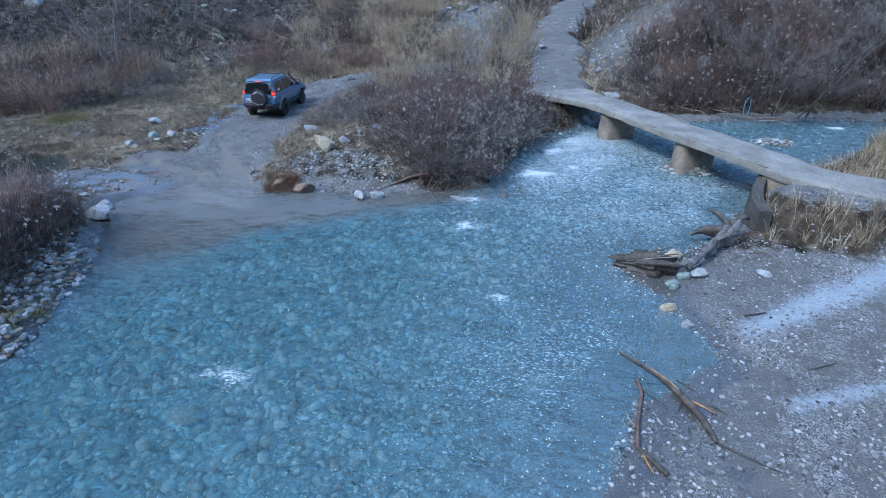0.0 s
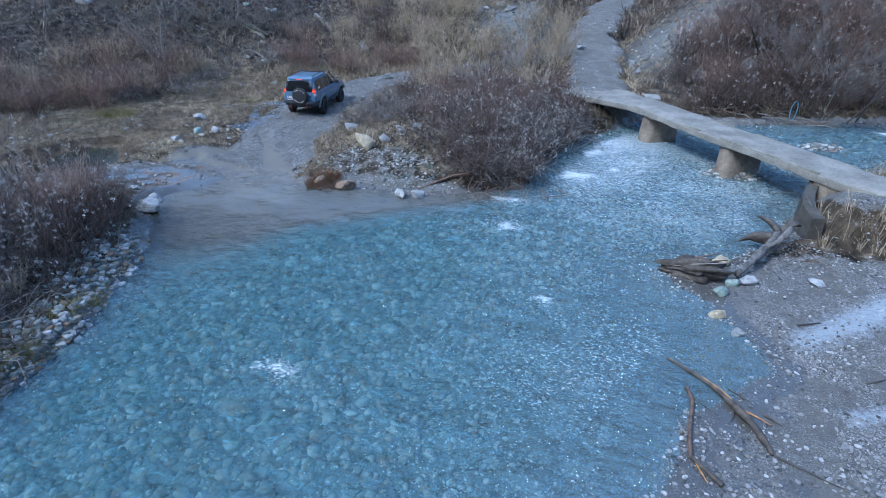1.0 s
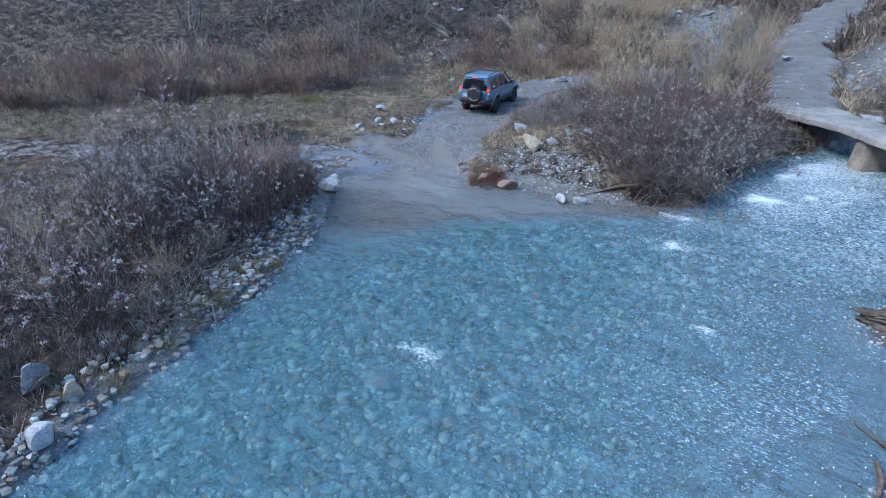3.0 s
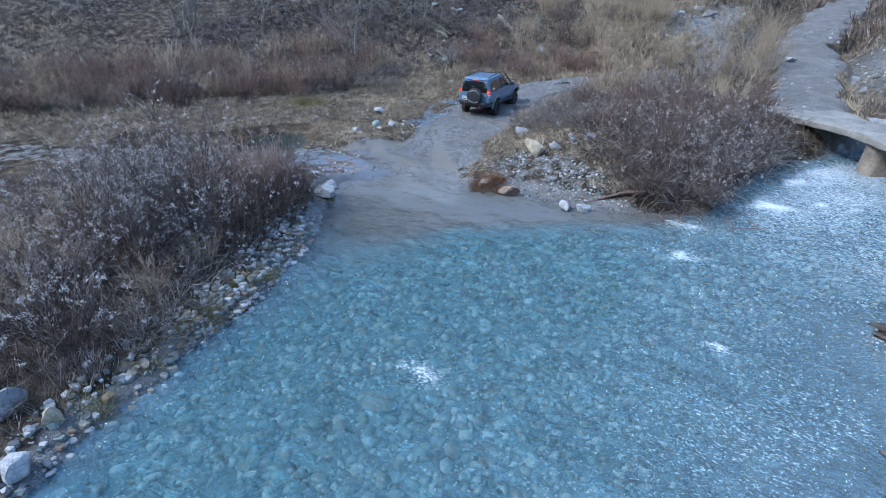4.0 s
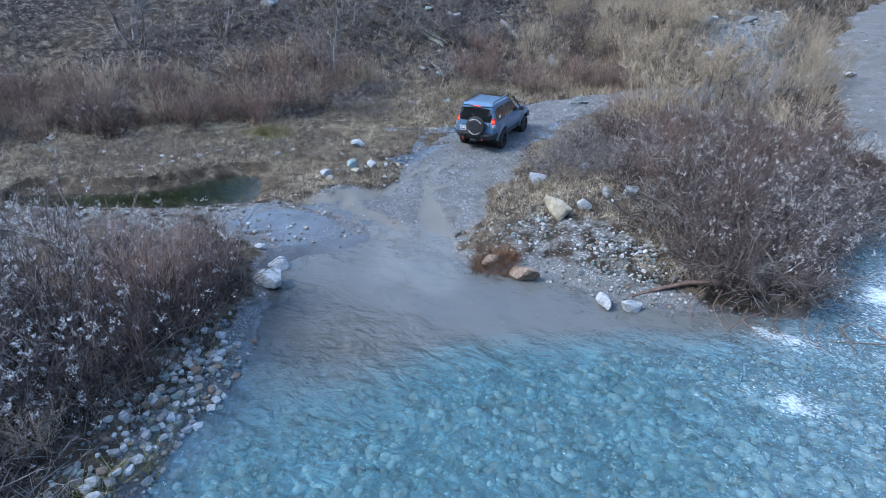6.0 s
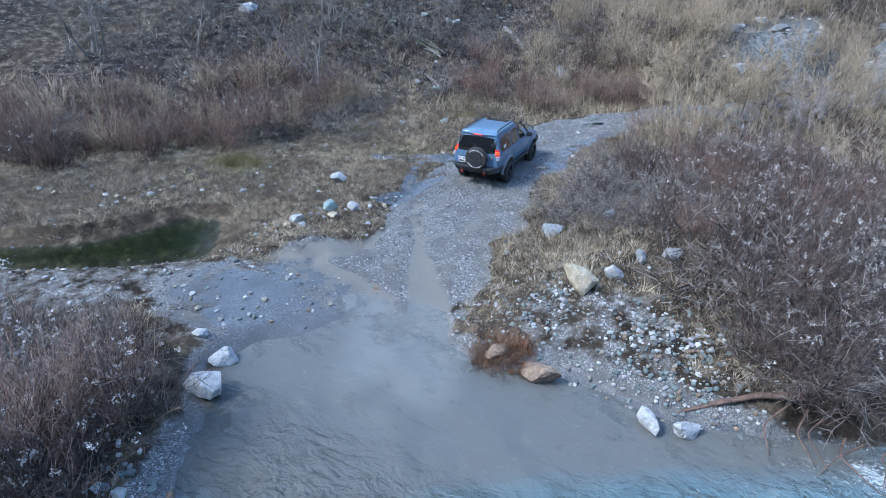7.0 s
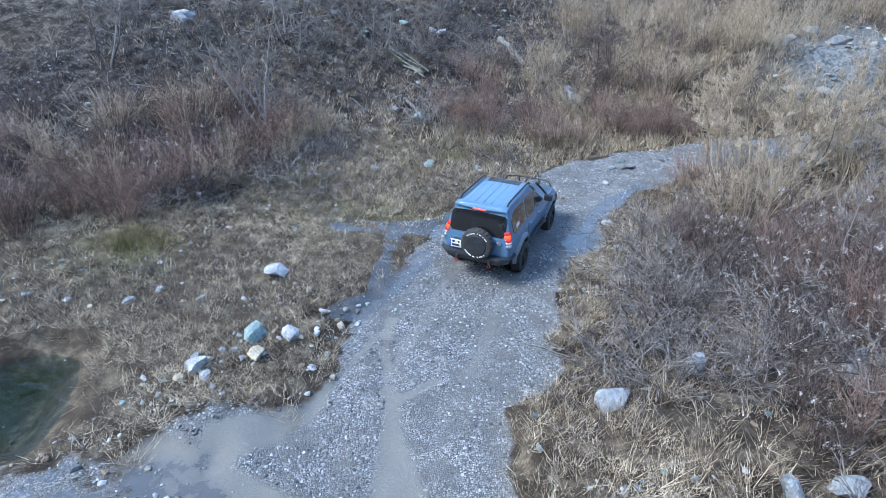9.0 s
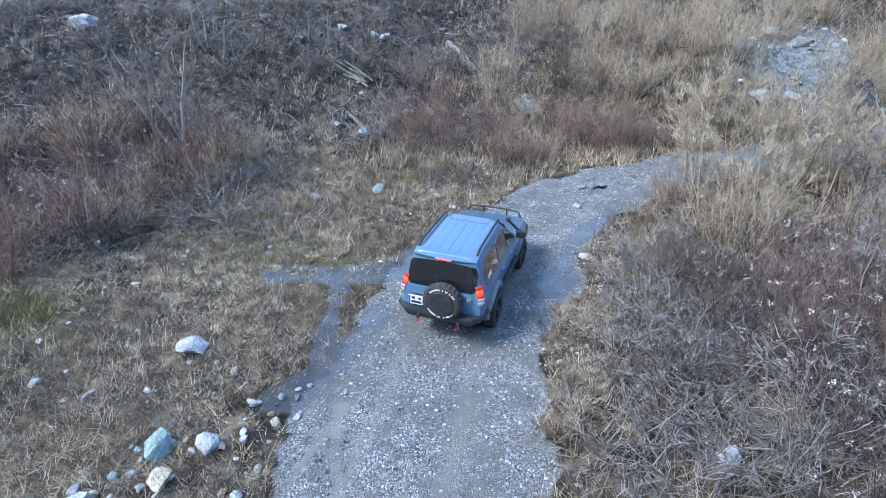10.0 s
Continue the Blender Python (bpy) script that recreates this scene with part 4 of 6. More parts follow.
        box_bm(bm, x - 0.03, x + 0.03, -1.28, -1.18, 0.50 + LIFT, 0.60 + LIFT, 0.01)
        part("tow_lug", bm, MAT_PLASTIC, bumper)
    # number plate: plain bars only
    bm = bmesh.new()
    box_bm(bm, -0.68, -0.36, -1.13, -1.10, 0.74 + LIFT, 0.95 + LIFT, 0.006)
    plate = part("number_plate", bm, MAT_WHITE, root, "white plate with dark bars")
    bm = bmesh.new()
    box_bm(bm, -0.675, -0.635, -1.134, -1.128, 0.745 + LIFT, 0.945 + LIFT)
    part("plate_strip", bm, MAT_BLUEBAR, plate)
    for x0, x1, z0 in ((-0.60, -0.53, 0.87), (-0.45, -0.40, 0.87), (-0.61, -0.40, 0.775)):
        bm = bmesh.new()
        box_bm(bm, x0, x1, -1.134, -1.128, z0 + LIFT, z0 + 0.055 + LIFT)
        part("plate_bar", bm, MAT_PLASTIC, plate)
    # wheels
    for name, (x, y) in {"wheel": (0.88, 0.0), "wheel.001": (-0.88, 0.0), "wheel.002": (0.88, 2.79), "wheel.003": (-0.88, 2.79)}.items():
        wheel(root, Matrix.Translation((x, y, WHEEL_R)) @ Matrix.Rotation(0 if x > 0 else math.pi, 4, "Z"), 0.27)
    wheel(root, Matrix.Translation((0.10, -1.19, 0.99 + LIFT)) @ Matrix.Rotation(-math.pi / 2, 4, "Z"), 0.22, spare=True)
    # sunroof, roof ribs
    bm = bmesh.new()
    box_bm(bm, -0.45, 0.45, -0.15, 0.15, -0.008, 0.008, 0.004, Matrix.Translation((0, 1.02, 1.868 + LIFT)) @ Matrix.Rotation(radians(-1.5), 4, "X"))
    part("sunroof", bm, MAT_SUNROOF, root, "dark glass sunroof panel")
    for x in (-0.42, -0.21, 0.0, 0.21, 0.42):
        bm = bmesh.new()
        box_bm(bm, x - 0.018, x + 0.018, -0.62, 0.78, 1.862 + LIFT - 0.02 * abs(x), 1.882 + LIFT - 0.02 * abs(x), 0.008)
        smooth(part("roof_rib", bm, MAT_PAINT, root), 50)
    # windscreen
    screen = lambda x, z, o: Vector((x, body_at(z)[1] * 1.0 + o - 0.10 * (x / 0.8) ** 4 * 0.6, z + LIFT))
    smooth(part("windscreen", curved_panel(screen, -0.68, 0.68, lambda x: 1.16, lambda x: 1.72, 16, 8, 0.012, 0.06), MAT_GLASS, root), 40)
    # snorkel up the right front pillar
    path = [(0.92, 2.55, 1.02), (0.93, 2.4, 1.12), (0.9, 2.2, 1.22), (0.84, 1.9, 1.47), (0.81, 1.66, 1.64), (0.79, 1.52, 1.74), (0.78, 1.47, 1.78)]
    v, f = tube_arrays([(a, b, c + LIFT) for a, b, c in path], [0.04, 0.035, 0.032, 0.032, 0.032, 0.034, 0.036], 8)
    snorkel = smooth(part_arrays("snorkel", v, f, MAT_PLASTIC, root, "black snorkel pipe"))
    bm = bmesh.new()
    box_bm(bm, 0.74, 0.84, 1.42, 1.54, 1.76 + LIFT, 1.84 + LIFT, 0.025)
    part("snorkel_head", bm, MAT_PLASTIC, snorkel)
    # front guard hoop over the bonnet
    t = np.linspace(-1, 1, 25)
    path = [(0.80 * a, 3.50 - 0.18 * abs(a) ** 3, 1.15 + LIFT - 0.28 * max(0, abs(a) - 0.86) / 0.14) for a in t]
    v, f = tube_arrays(path, [0.026] * 25, 8)
    hoop = smooth(part_arrays("front_guard", v, f, MAT_PLASTIC, root, "black tube guard"))
    for x in (-0.32, 0.32, -0.78, 0.78):
        v, f = tube_arrays([(x, 3.58 - (0.1 if abs(x) > 0.5 else 0), 0.75 + LIFT), (x, 3.50 - (0.14 if abs(x) > 0.5 else 0), (0.92 if abs(x) > 0.5 else 1.15) + LIFT)], [0.022] * 2, 8)
        smooth(part_arrays("guard_post", v, f, MAT_PLASTIC, hoop))
    bm = bmesh.new()
    box_bm(bm, -0.93, 0.93, 3.3, 3.62, 0.5 + LIFT, 0.78 + LIFT, 0.06)
    part("front_bumper", bm, MAT_BUMPER, root)
    # sticker on the quarter window, antenna of the rear wiper
    side = lambda y, z, o: Vector((side_x(y, z) + o, y, z + LIFT))
    part("sticker", curved_panel(side, -0.42, -0.18, lambda y: 1.25 + 0.1 * (y + 0.42), lambda y: 1.34 + 0.1 * (y + 0.42), 4, 2, 0.013), MAT_WHITE, root, "small white sticker")
    part("sticker", curved_panel(side, -0.20, -0.12, lambda y: 1.33, lambda y: 1.43, 3, 2, 0.013), MAT_REDPAINT, root, "small red sticker")
    v, f = tube_arrays([(0.02, -1.045, 1.2 + LIFT), (0.1, -1.045, 1.22 + LIFT), (-0.25, -1.04, 1.24 + LIFT)], [0.01, 0.012, 0.008], 4)
    part_arrays("rear_wiper", v, f, MAT_PLASTIC, root)
    root.matrix_world = Matrix.Translation((-13.85, 28.6, -0.14)) @ Matrix.Rotation(radians(CAR_TURN), 4, "Z")
    return root


CAR_TURN = 2.0


def part_arrays(name, v, f, material, parent, label=""):
    ob = new(name, array_mesh(name, v, f, material))
    ob.parent = parent
    if label:
        ob["label"] = label
    return ob


def wheel(root, m, width, spare=False):
    """A knobbly tyre on a dark rim; the axle runs along x, outside at +x."""
    prof = [(-0.5, 0.25), (-0.5, 0.36), (-0.42, 0.395), (-0.2, 0.41), (0.2, 0.41), (0.42, 0.395), (0.5, 0.36), (0.5, 0.25), (0.4, 0.24)]
    bm = bmesh.new()
    n = 48
    rings = []
    for i in range(n):
        a = 2 * math.pi * i / n
        knob = 0.012 if i % 2 else -0.006
        ring = []
        for u, r in prof:
            rr = r + (knob if r > 0.37 else 0)
            ring.append(bm.verts.new((u * width, rr * math.cos(a), rr * math.sin(a))))
        rings.append(ring)
    for a, b in zip(rings, rings[1:] + rings[:1]):
        for i in range(len(prof) - 1):
            bm.faces.new((a[i], b[i], b[i + 1], a[i + 1]))
    bmesh.ops.recalc_face_normals(bm, faces=bm.faces)
    hub = part("spare_wheel" if spare else "wheel", bm, MAT_TYRE, root, "spare wheel with dark cover" if spare else "")
    hub.matrix_local = m
    smooth(hub, 25)
    if spare:
        bm = bmesh.new()
        for r, u in ((0.285, 0.46), (0.27, 0.52), (0.12, 0.56)):
            bmesh.ops.create_cone(bm, cap_ends=True, segments=40, radius1=r, radius2=r - 0.015, depth=0.03, matrix=Matrix.Translation((u * width, 0, 0)) @ Matrix.Rotation(math.pi / 2, 4, "Y"))
        part("wheel_cover", bm, MAT_PLASTIC, hub, "dark round wheel cover")
        bm = bmesh.new()
        box_bm(bm, 0.58 * width, 0.60 * width, -0.03, 0.03, -0.05, 0.03, 0.004)
        part("cover_emblem", bm, MAT_CHROME, hub)
        # worn white marking in short bars round the side wall
        rnd = random.Random(5)
        for c, span in ((math.pi * 0.5, 2.0), (-math.pi * 0.5, 2.0)):
            for i in range(int(span / 0.1)):
                if rnd.random() < 0.85:
                    bm = bmesh.new()
                    box_bm(bm, 0.5 * width, 0.515 * width, 0.305, 0.34, -0.011, 0.011, 0, Matrix.Rotation(c - span / 2 + i * 0.1, 4, "X"))
                    part("tyre_marking", bm, MAT_WHITE, hub)
    else:
        bm = bmesh.new()
        bmesh.ops.create_cone(bm, cap_ends=True, segments=40, radius1=0.25, radius2=0.25, depth=0.6 * width, matrix=Matrix.Rotation(math.pi / 2, 4, "Y"))
        for i in range(6):
            box_bm(bm, 0.28 * width, 0.40 * width, 0.05, 0.235, -0.035, 0.035, 0.012, Matrix.Rotation(i * math.pi / 3, 4, "X"))
        bmesh.ops.create_cone(bm, cap_ends=True, segments=20, radius1=0.07, radius2=0.06, depth=0.06, matrix=Matrix.Translation((0.42 * width, 0, 0)) @ Matrix.Rotation(math.pi / 2, 4, "Y"))
        part("rim", bm, MAT_RIM, hub)
    return hub


car()

# ---- stones ----


def ball(level):
    bm = bmesh.new()
    bmesh.ops.create_icosphere(bm, subdivisions=level, radius=1)
    v = np.array([p.co[:] for p in bm.verts])
    f = np.array([[p.index for p in q.verts] for q in bm.faces])
    bm.free()
    return v, f


def turns(rs, n):
    """Random rotations about the upright axis, with a little tilt."""
    a, b = rs.rand(n) * 2 * math.pi, rs.normal(0, 0.35, n)
    ca, sa, cb, sb = np.cos(a), np.sin(a), np.cos(b), np.sin(b)
    m = np.zeros((n, 3, 3))
    m[:, 0, 0], m[:, 0, 1], m[:, 1, 0], m[:, 1, 1] = ca, -sa * cb, sa, ca * cb
    m[:, 0, 2], m[:, 1, 2], m[:, 2, 1], m[:, 2, 2] = sa * sb, -ca * sb, sb, cb
    return m


def stone_field(name, x, y, size, material, label, seed, level=1, sink=0.3, flat=0.62, z=None, blunt=0.86):
    """Many uneven stones, joined into one object, lying on the ground."""
    rs = np.random.RandomState(seed)
    n = len(x)
    v, f = ball(level)
    lump = 1 + 0.5 * (rs.rand(24, len(v)) - 0.5)
    shape = v[None] * lump[rs.randint(0, 24, n)][:, :, None]
    shape = np.clip(shape, -blunt, blunt)
    scale = np.stack([size * (0.8 + 0.5 * rs.rand(n)), size * (0.6 + 0.4 * rs.rand(n)), size * flat * (0.7 + 0.6 * rs.rand(n))], -1)
    pts = np.einsum("nij,nvj->nvi", turns(rs, n), shape * scale[:, None, :])
    base = height(x, y) if z is None else z
    pts += np.stack([x, y, base + size * flat * (0.5 - sink)], -1)[:, None, :]
    faces = f[None] + (np.arange(n) * len(v))[:, None, None]
    ob = new(name, array_mesh(name, pts.reshape(-1, 3), faces.reshape(-1, 3), material, level > 0 and blunt > 0.7))
    return tagged(ob, label, "stones", kind="stuff")


def pick(seed, n, box, keep):
    """n places in a box (x0, x1, y0, y1), kept with the chance that keep(x, y) gives."""
    rs = np.random.RandomState(seed)
    x, y = box[0] + (box[1] - box[0]) * rs.rand(n), box[2] + (box[3] - box[2]) * rs.rand(n)
    ok = rs.rand(n) < keep(x, y)
    return x[ok], y[ok], rs


def sizes(rs, n, lo, hi, power=2.2):
    return lo + (hi - lo) * rs.rand(n) ** power


# cobbles on the river bed
x, y, rs = pick(21, 26000, (-12.5, 5.5, 1, 20), lambda x, y: (inside_distance(x, y, RIVER) < np.where((y > 14.5) & (x < -5), -1.4, 0.2)) * (0.55 + 0.45 * step(-7, 0, x)))
stone_field("bed_cobbles", x, y, sizes(rs, len(x), 0.04, 0.19) * (0.35 + 0.65 * step(0.1, 0.4, WATER - height(x, y))) * (1 - 0.6 * step(-5, 0.5, x) * step(16, 11, y)), MAT_BED, "rounded pale and dark cobbles lying under clear water", 22, 1, 0.35)
x, y, rs = pick(23, 7000, (-3, 20, 19, 36), lambda x, y: inside_distance(x, y, RIVER) < 0.3)
stone_field("bed_cobbles", x, y, sizes(rs, len(x), 0.05, 0.2) * (0.4 + 0.6 * step(0.1, 0.4, WATER - height(x, y))), MAT_BED, "rounded cobbles under the rapids", 24, 0, 0.35)


def shore(x, y):
    d = inside_distance(x, y, RIVER)
    left = step(-9, -10, x) * step(13.5, 12.5, y) * step(1.45, 0.6, d) * step(-0.6, 0.0, d)
    tip = np.clip(bump_at(x, y, -6.4, 20.1, 2.4, 1.2) * 1.5 + 1.1 * bump_at(x, y, -8.5, 20.9, 1.0, 1.4), 0, 1) ** 1.5 * (d > -0.3)
    return np.clip(left * (0.35 + 0.65 * (fbm(x, y, 1.5, 2, 31) > -0.05)) + tip * (0.3 + 0.7 * (fbm(x, y, 1.3, 3, 32) > -0.15)), 0, 1)


x, y, rs = pick(25, 60000, (-14, -3.5, 1, 23), lambda x, y: 0.85 * shore(x, y))
stone_field("bank_cobbles", x, y, sizes(rs, len(x), 0.022, 0.15, 2.6) * (1 - 0.4 * step(16, 18, y)), MAT_COBBLE, "pale grey, tan and greenish cobbles heaped along the water", 26, 1, 0.2, 0.7, blunt=0.66)
x, y, rs = pick(27, 5200, (5, 15, 22.5, 31), lambda x, y: np.maximum(bump_at(x, y, 7.3, 24.3, 1.9, 1.1), bump_at(x, y, 12.6, 29.5, 1.6, 0.9)) > 0.45)
stone_field("bar_cobbles", x, y, sizes(rs, len(x), 0.04, 0.16), MAT_COBBLE, "white and grey cobbles on low gravel bars", 28, 0, 0.2)
# loose gravel on roads and the beach
def on_road(x, y):
    m = land(x, y)[3]
    return np.clip(m["road"] * (1 - m["silt"]) * (1 - 0.75 * m["wet"]), 0, 1) * (inside_distance(x, y, RIVER) > 0.1) * (0.25 + 0.75 * (fbm(x, y, 1.3, 3, 33) > 0.0))


x, y, rs = pick(29, 90000, (-18, -8, 19, 42), lambda x, y: 0.95 * on_road(x, y))
stone_field("road_gravel", x, y, sizes(rs, len(x), 0.01, 0.045, 2.4), MAT_SHINGLE, "loose grey gravel on the wet track", 30, 0, 0.3, blunt=0.7)
x, y, rs = pick(31, 38000, (1.5, 12, 4, 18.5), lambda x, y: (inside_distance(x, y, RIVER) > -0.2) * (0.25 + 0.75 * (fbm(x, y, 1.6, 3, 34) > 0.02)))
stone_field("beach_gravel", x, y, sizes(rs, len(x), 0.01, 0.06, 3.4), MAT_SHINGLE, "grey gravel and pebbles of the river beach", 32, 0, 0.25)
x, y, rs = pick(33, 5000, (-24, -13, 13, 20.5), lambda x, y: 0.22 * (along(x, y, TRACK)[0] < 1.5) * (inside_distance(x, y, RIVER) > 0.1))
stone_field("track_gravel", x, y, sizes(rs, len(x), 0.015, 0.09, 2.6), MAT_COBBLE, "pale gravel on the grassy side track", 34, 0, 0.25)
x, y, rs = pick(35, 7000, (-36, 16, 28, 56), lambda x, y: np.clip(0.12 + land(x, y)[3]["scree"] + 0.1 * land(x, y)[3]["road"], 0, 1))
stone_field("slope_stones", x, y, sizes(rs, len(x), 0.03, 0.19, 3.5), MAT_COBBLE, "grey stones strewn over the slope", 36, 0, 0.3)
x, y, rs = pick(37, 2600, (-24, -3, 14, 34), lambda x, y: (land(x, y)[3]["road"] < 0.5) * (0.25 + 0.75 * (fbm(x, y, 2.5, 2, 36) > 0.12)))
stone_field("field_stones", x, y, sizes(rs, len(x), 0.025, 0.10, 2.5), MAT_COBBLE, "small pale stones in the dry grass", 38, 0, 0.3)

BALL = ball(3)


def boulder(x, y, size, material, label, seed, up=0.0, turn=None, name="boulder"):
    """One angular boulder; size is its length, depth and height."""
    rs = np.random.RandomState(seed)
    v, f = BALL
    v = v.copy()
    for _ in range(16):
        d = rs.normal(size=3)
        d /= np.linalg.norm(d)
        cut = rs.uniform(0.42, 0.72)
        over = np.maximum(v @ d - cut, 0)
        v -= over[:, None] * d * 0.97
    v = v / np.abs(v).max(0) * 0.8
    rough = fbm(v[:, 0] * 2 + v[:, 2] * 1.7 + seed, v[:, 1] * 2 - v[:, 2], 1.0, 4, seed % 50)
    v *= (1 + 0.26 * rough)[:, None]
    v *= np.array(size) / 2 / 0.8 * (1.0, 0.98, 0.88)
    me = array_mesh(name, v, f, material)
    me.set_sharp_from_angle(angle=radians(32))
    ob = new(name, me)
    z = float(height(np.array([x]), np.array([y]))[0])
    tilt = rs.uniform(-0.25, 0.25, 2)
    ob.matrix_world = Matrix.Translation((x, y, z + size[2] * (0.2 + up))) @ Euler((tilt[0], tilt[1], rs.rand() * 6.28 if turn is None else radians(turn))).to_matrix().to_4x4()
    return tagged(ob, label, "rock", "boulders and larger stones")


W_, T_, B_, G_, N_ = MAT_ROCK_WHITE, MAT_ROCK_TAN, MAT_ROCK_BROWN, MAT_ROCK_GREY, MAT_ROCK_GREEN
boulder(-8.1, 21.45, (1.0, 0.65, 1.15), T_, "tall tan boulder leaning at the head of the gravel spit", 1, 0.02, 25)
boulder(-8.2, 18.85, (0.95, 0.6, 0.55), B_, "rusty brown boulder at the edge of the ford", 2, 0.1, -20)
boulder(-9.15, 18.95, (0.7, 0.45, 0.3), B_, "small rusty rock by the ford", 3)
boulder(-14.35, 16.05, (0.7, 0.55, 0.5), W_, "pale angular boulder on the muddy shore", 4, 0.08, 30)
boulder(-13.75, 15.15, (0.95, 0.65, 0.6), W_, "large pale angular boulder standing in muddy water", 5, 0.12, 15)
boulder(-15.1, 16.1, (0.35, 0.3, 0.2), W_, "small pale rock on the shore", 6)
boulder(-17.2, 21.65, (0.45, 0.4, 0.4), W_, "white rounded stone on the bank beside the track", 7)
boulder(-16.95, 22.95, (0.62, 0.5, 0.45), N_, "greenish stone on the bank beside the track", 8)
boulder(-16.45, 22.45, (0.6, 0.4, 0.25), T_, "low tan stone beside the track", 9)
boulder(-16.2, 23.3, (0.5, 0.4, 0.4), W_, "pale stone above the track", 10)
boulder(-18.3, 25.2, (0.62, 0.5, 0.5), W_, "white flat stone in the dry grass", 11)
boulder(-20.4, 33.0, (0.42, 0.4, 0.45), W_, "white block in the meadow", 12)
boulder(-9.65, 24.0, (0.95, 0.6, 0.6), W_, "pale streaked boulder in the brush", 13)
boulder(-8.45, 25.5, (0.5, 0.45, 0.45), W_, "white stone among grey brush", 14)
boulder(-7.5, 22.15, (0.75, 0.45, 0.45), W_, "white stone on the gravel spit", 15)
boulder(-6.35, 23.2, (0.55, 0.4, 0.5), G_, "grey stone on the gravel spit", 16)
boulder(-5.9, 26.3, (1.1, 0.7, 0.6), G_, "broad grey boulder in dry grass", 17)
boulder(-7.0, 22.9, (0.6, 0.3, 0.6), G_, "grey upright slab on the spit", 18)
boulder(-33.4, 36.3, (1.3, 0.9, 0.9), W_, "large white boulder high on the slope", 19)
boulder(-15.9, 44.3, (1.6, 1.0, 1.3), G_, "dark grey outcrop at the foot of the slope", 20)
boulder(-5.83, 18.59, (0.6, 0.42, 0.55), W_, "white rock washed by the river", 21, 0.15)
boulder(-5.16, 18.74, (0.65, 0.4, 0.5), W_, "pale rock washed by the river", 22, 0.15)
boulder(-10.2, 2.7, (0.65, 0.5, 0.5), W_, "white rock at the water's edge", 23)
boulder(-10.7, 1.9, (1.0, 0.7, 0.7), G_, "dark grey rock at the water's edge", 24)
boulder(-10.8, 3.7, (0.4, 0.35, 0.6), T_, "small tan rock on the bank", 25)
boulder(-11.5, 3.4, (0.6, 0.3, 0.8), G_, "grey standing stone on the bank", 26)
boulder(-6.3, 7.6, (0.9, 0.8, 0.35), B_, "dark boulder under the foaming water", 27, 0.1)
boulder(5.25, 14.45, (0.55, 0.45, 0.4), W_, "white stone beside the driftwood", 28)
boulder(4.85, 14.3, (0.42, 0.35, 0.45), N_, "green stone beside the driftwood", 29)
boulder(4.45, 13.85, (0.42, 0.35, 0.4), N_, "dark green stone by the water", 30)
boulder(4.1, 12.75, (0.42, 0.38, 0.36), T_, "tan stone at the water's edge", 31)
boulder(4.42, 12.05, (0.34, 0.3, 0.25), G_, "dark stone at the water's edge", 32)
boulder(4.85, 15.6, (0.5, 0.45, 0.5), T_, "yellowish stone lodged in driftwood", 33)
boulder(5.9, 16.0, (0.45, 0.35, 0.3), G_, "grey stone behind the driftwood", 34)
boulder(7.2, 14.9, (0.5, 0.4, 0.2), W_, "flat pale stone on the beach", 35)
boulder(-18.9, 34.5, (0.7, 0.45, 0.18), N_, "flat bluish stone by the wet ground", 36)
boulder(-11.6, 37.3, (0.7, 0.4, 0.22), G_, "flat rock at the edge of the road", 37)
boulder(-12.3, 36.9, (0.4, 0.3, 0.2), G_, "small rock at the edge of the road", 38)
boulder(8.0, 37.2, (1.6, 0.8, 1.3), G_, "grey rock slab in the slope", 39, 0, 60)
boulder(10.9, 37.6, (1.9, 0.8, 1.7), G_, "pale rock face in the bushy slope", 40, 0.1, 30)
boulder(5.2, 35.0, (1.5, 0.8, 0.7), G_, "dark rock beside the bridge head", 41)
rs = np.random.RandomState(44)
for i in range(34):
    u = rs.rand()
    x, y = -17.9 + 2.9 * u + rs.normal(0, 0.28), 20.6 + 4.9 * u + rs.normal(0, 0.3)
    s = rs.uniform(0.1, 0.27)
    boulder(x, y, (s, s * 0.8, s * 0.7), (W_, N_, W_, G_, T_)[i % 5], "small pale stone in the row beside the track", 50 + i, name="stone")
for i in range(16):
    x, y = -26.5 + 0.55 * i + rs.normal(0, 0.3), 18.9 + 0.33 * i + rs.normal(0, 0.25)
    s = rs.uniform(0.14, 0.32)
    boulder(x, y, (s, s * 0.8, s * 0.6), (W_, T_, G_)[i % 3], "small pale stone on the rim of the pond", 90 + i, name="stone")
for i in range(22):
    x, y = rs.uniform(-31, -17), rs.uniform(36, 50)
    s = rs.uniform(0.3, 0.8)
    boulder(x, y, (s, s * 0.7, s * 0.6), (W_, G_, G_, N_)[i % 4], "grey rock lying on the dark slope", 120 + i)
for i in range(14):
    x, y = rs.uniform(-7.5, 1.0), rs.uniform(44.5, 52)
    s = rs.uniform(0.4, 1.2)
    boulder(x, y, (s, s * 0.8, s * 0.6), (G_, W_, G_)[i % 3], "rubble block beside the upper road", 150 + i)
for i in range(16):
    x, y = rs.uniform(4.5, 13), rs.uniform(36.5, 44)
    s = rs.uniform(0.3, 0.9)
    boulder(x, y, (s, s * 0.8, s * 0.7), (G_, W_, G_)[i % 3], "grey rock in the eroded slope", 170 + i)

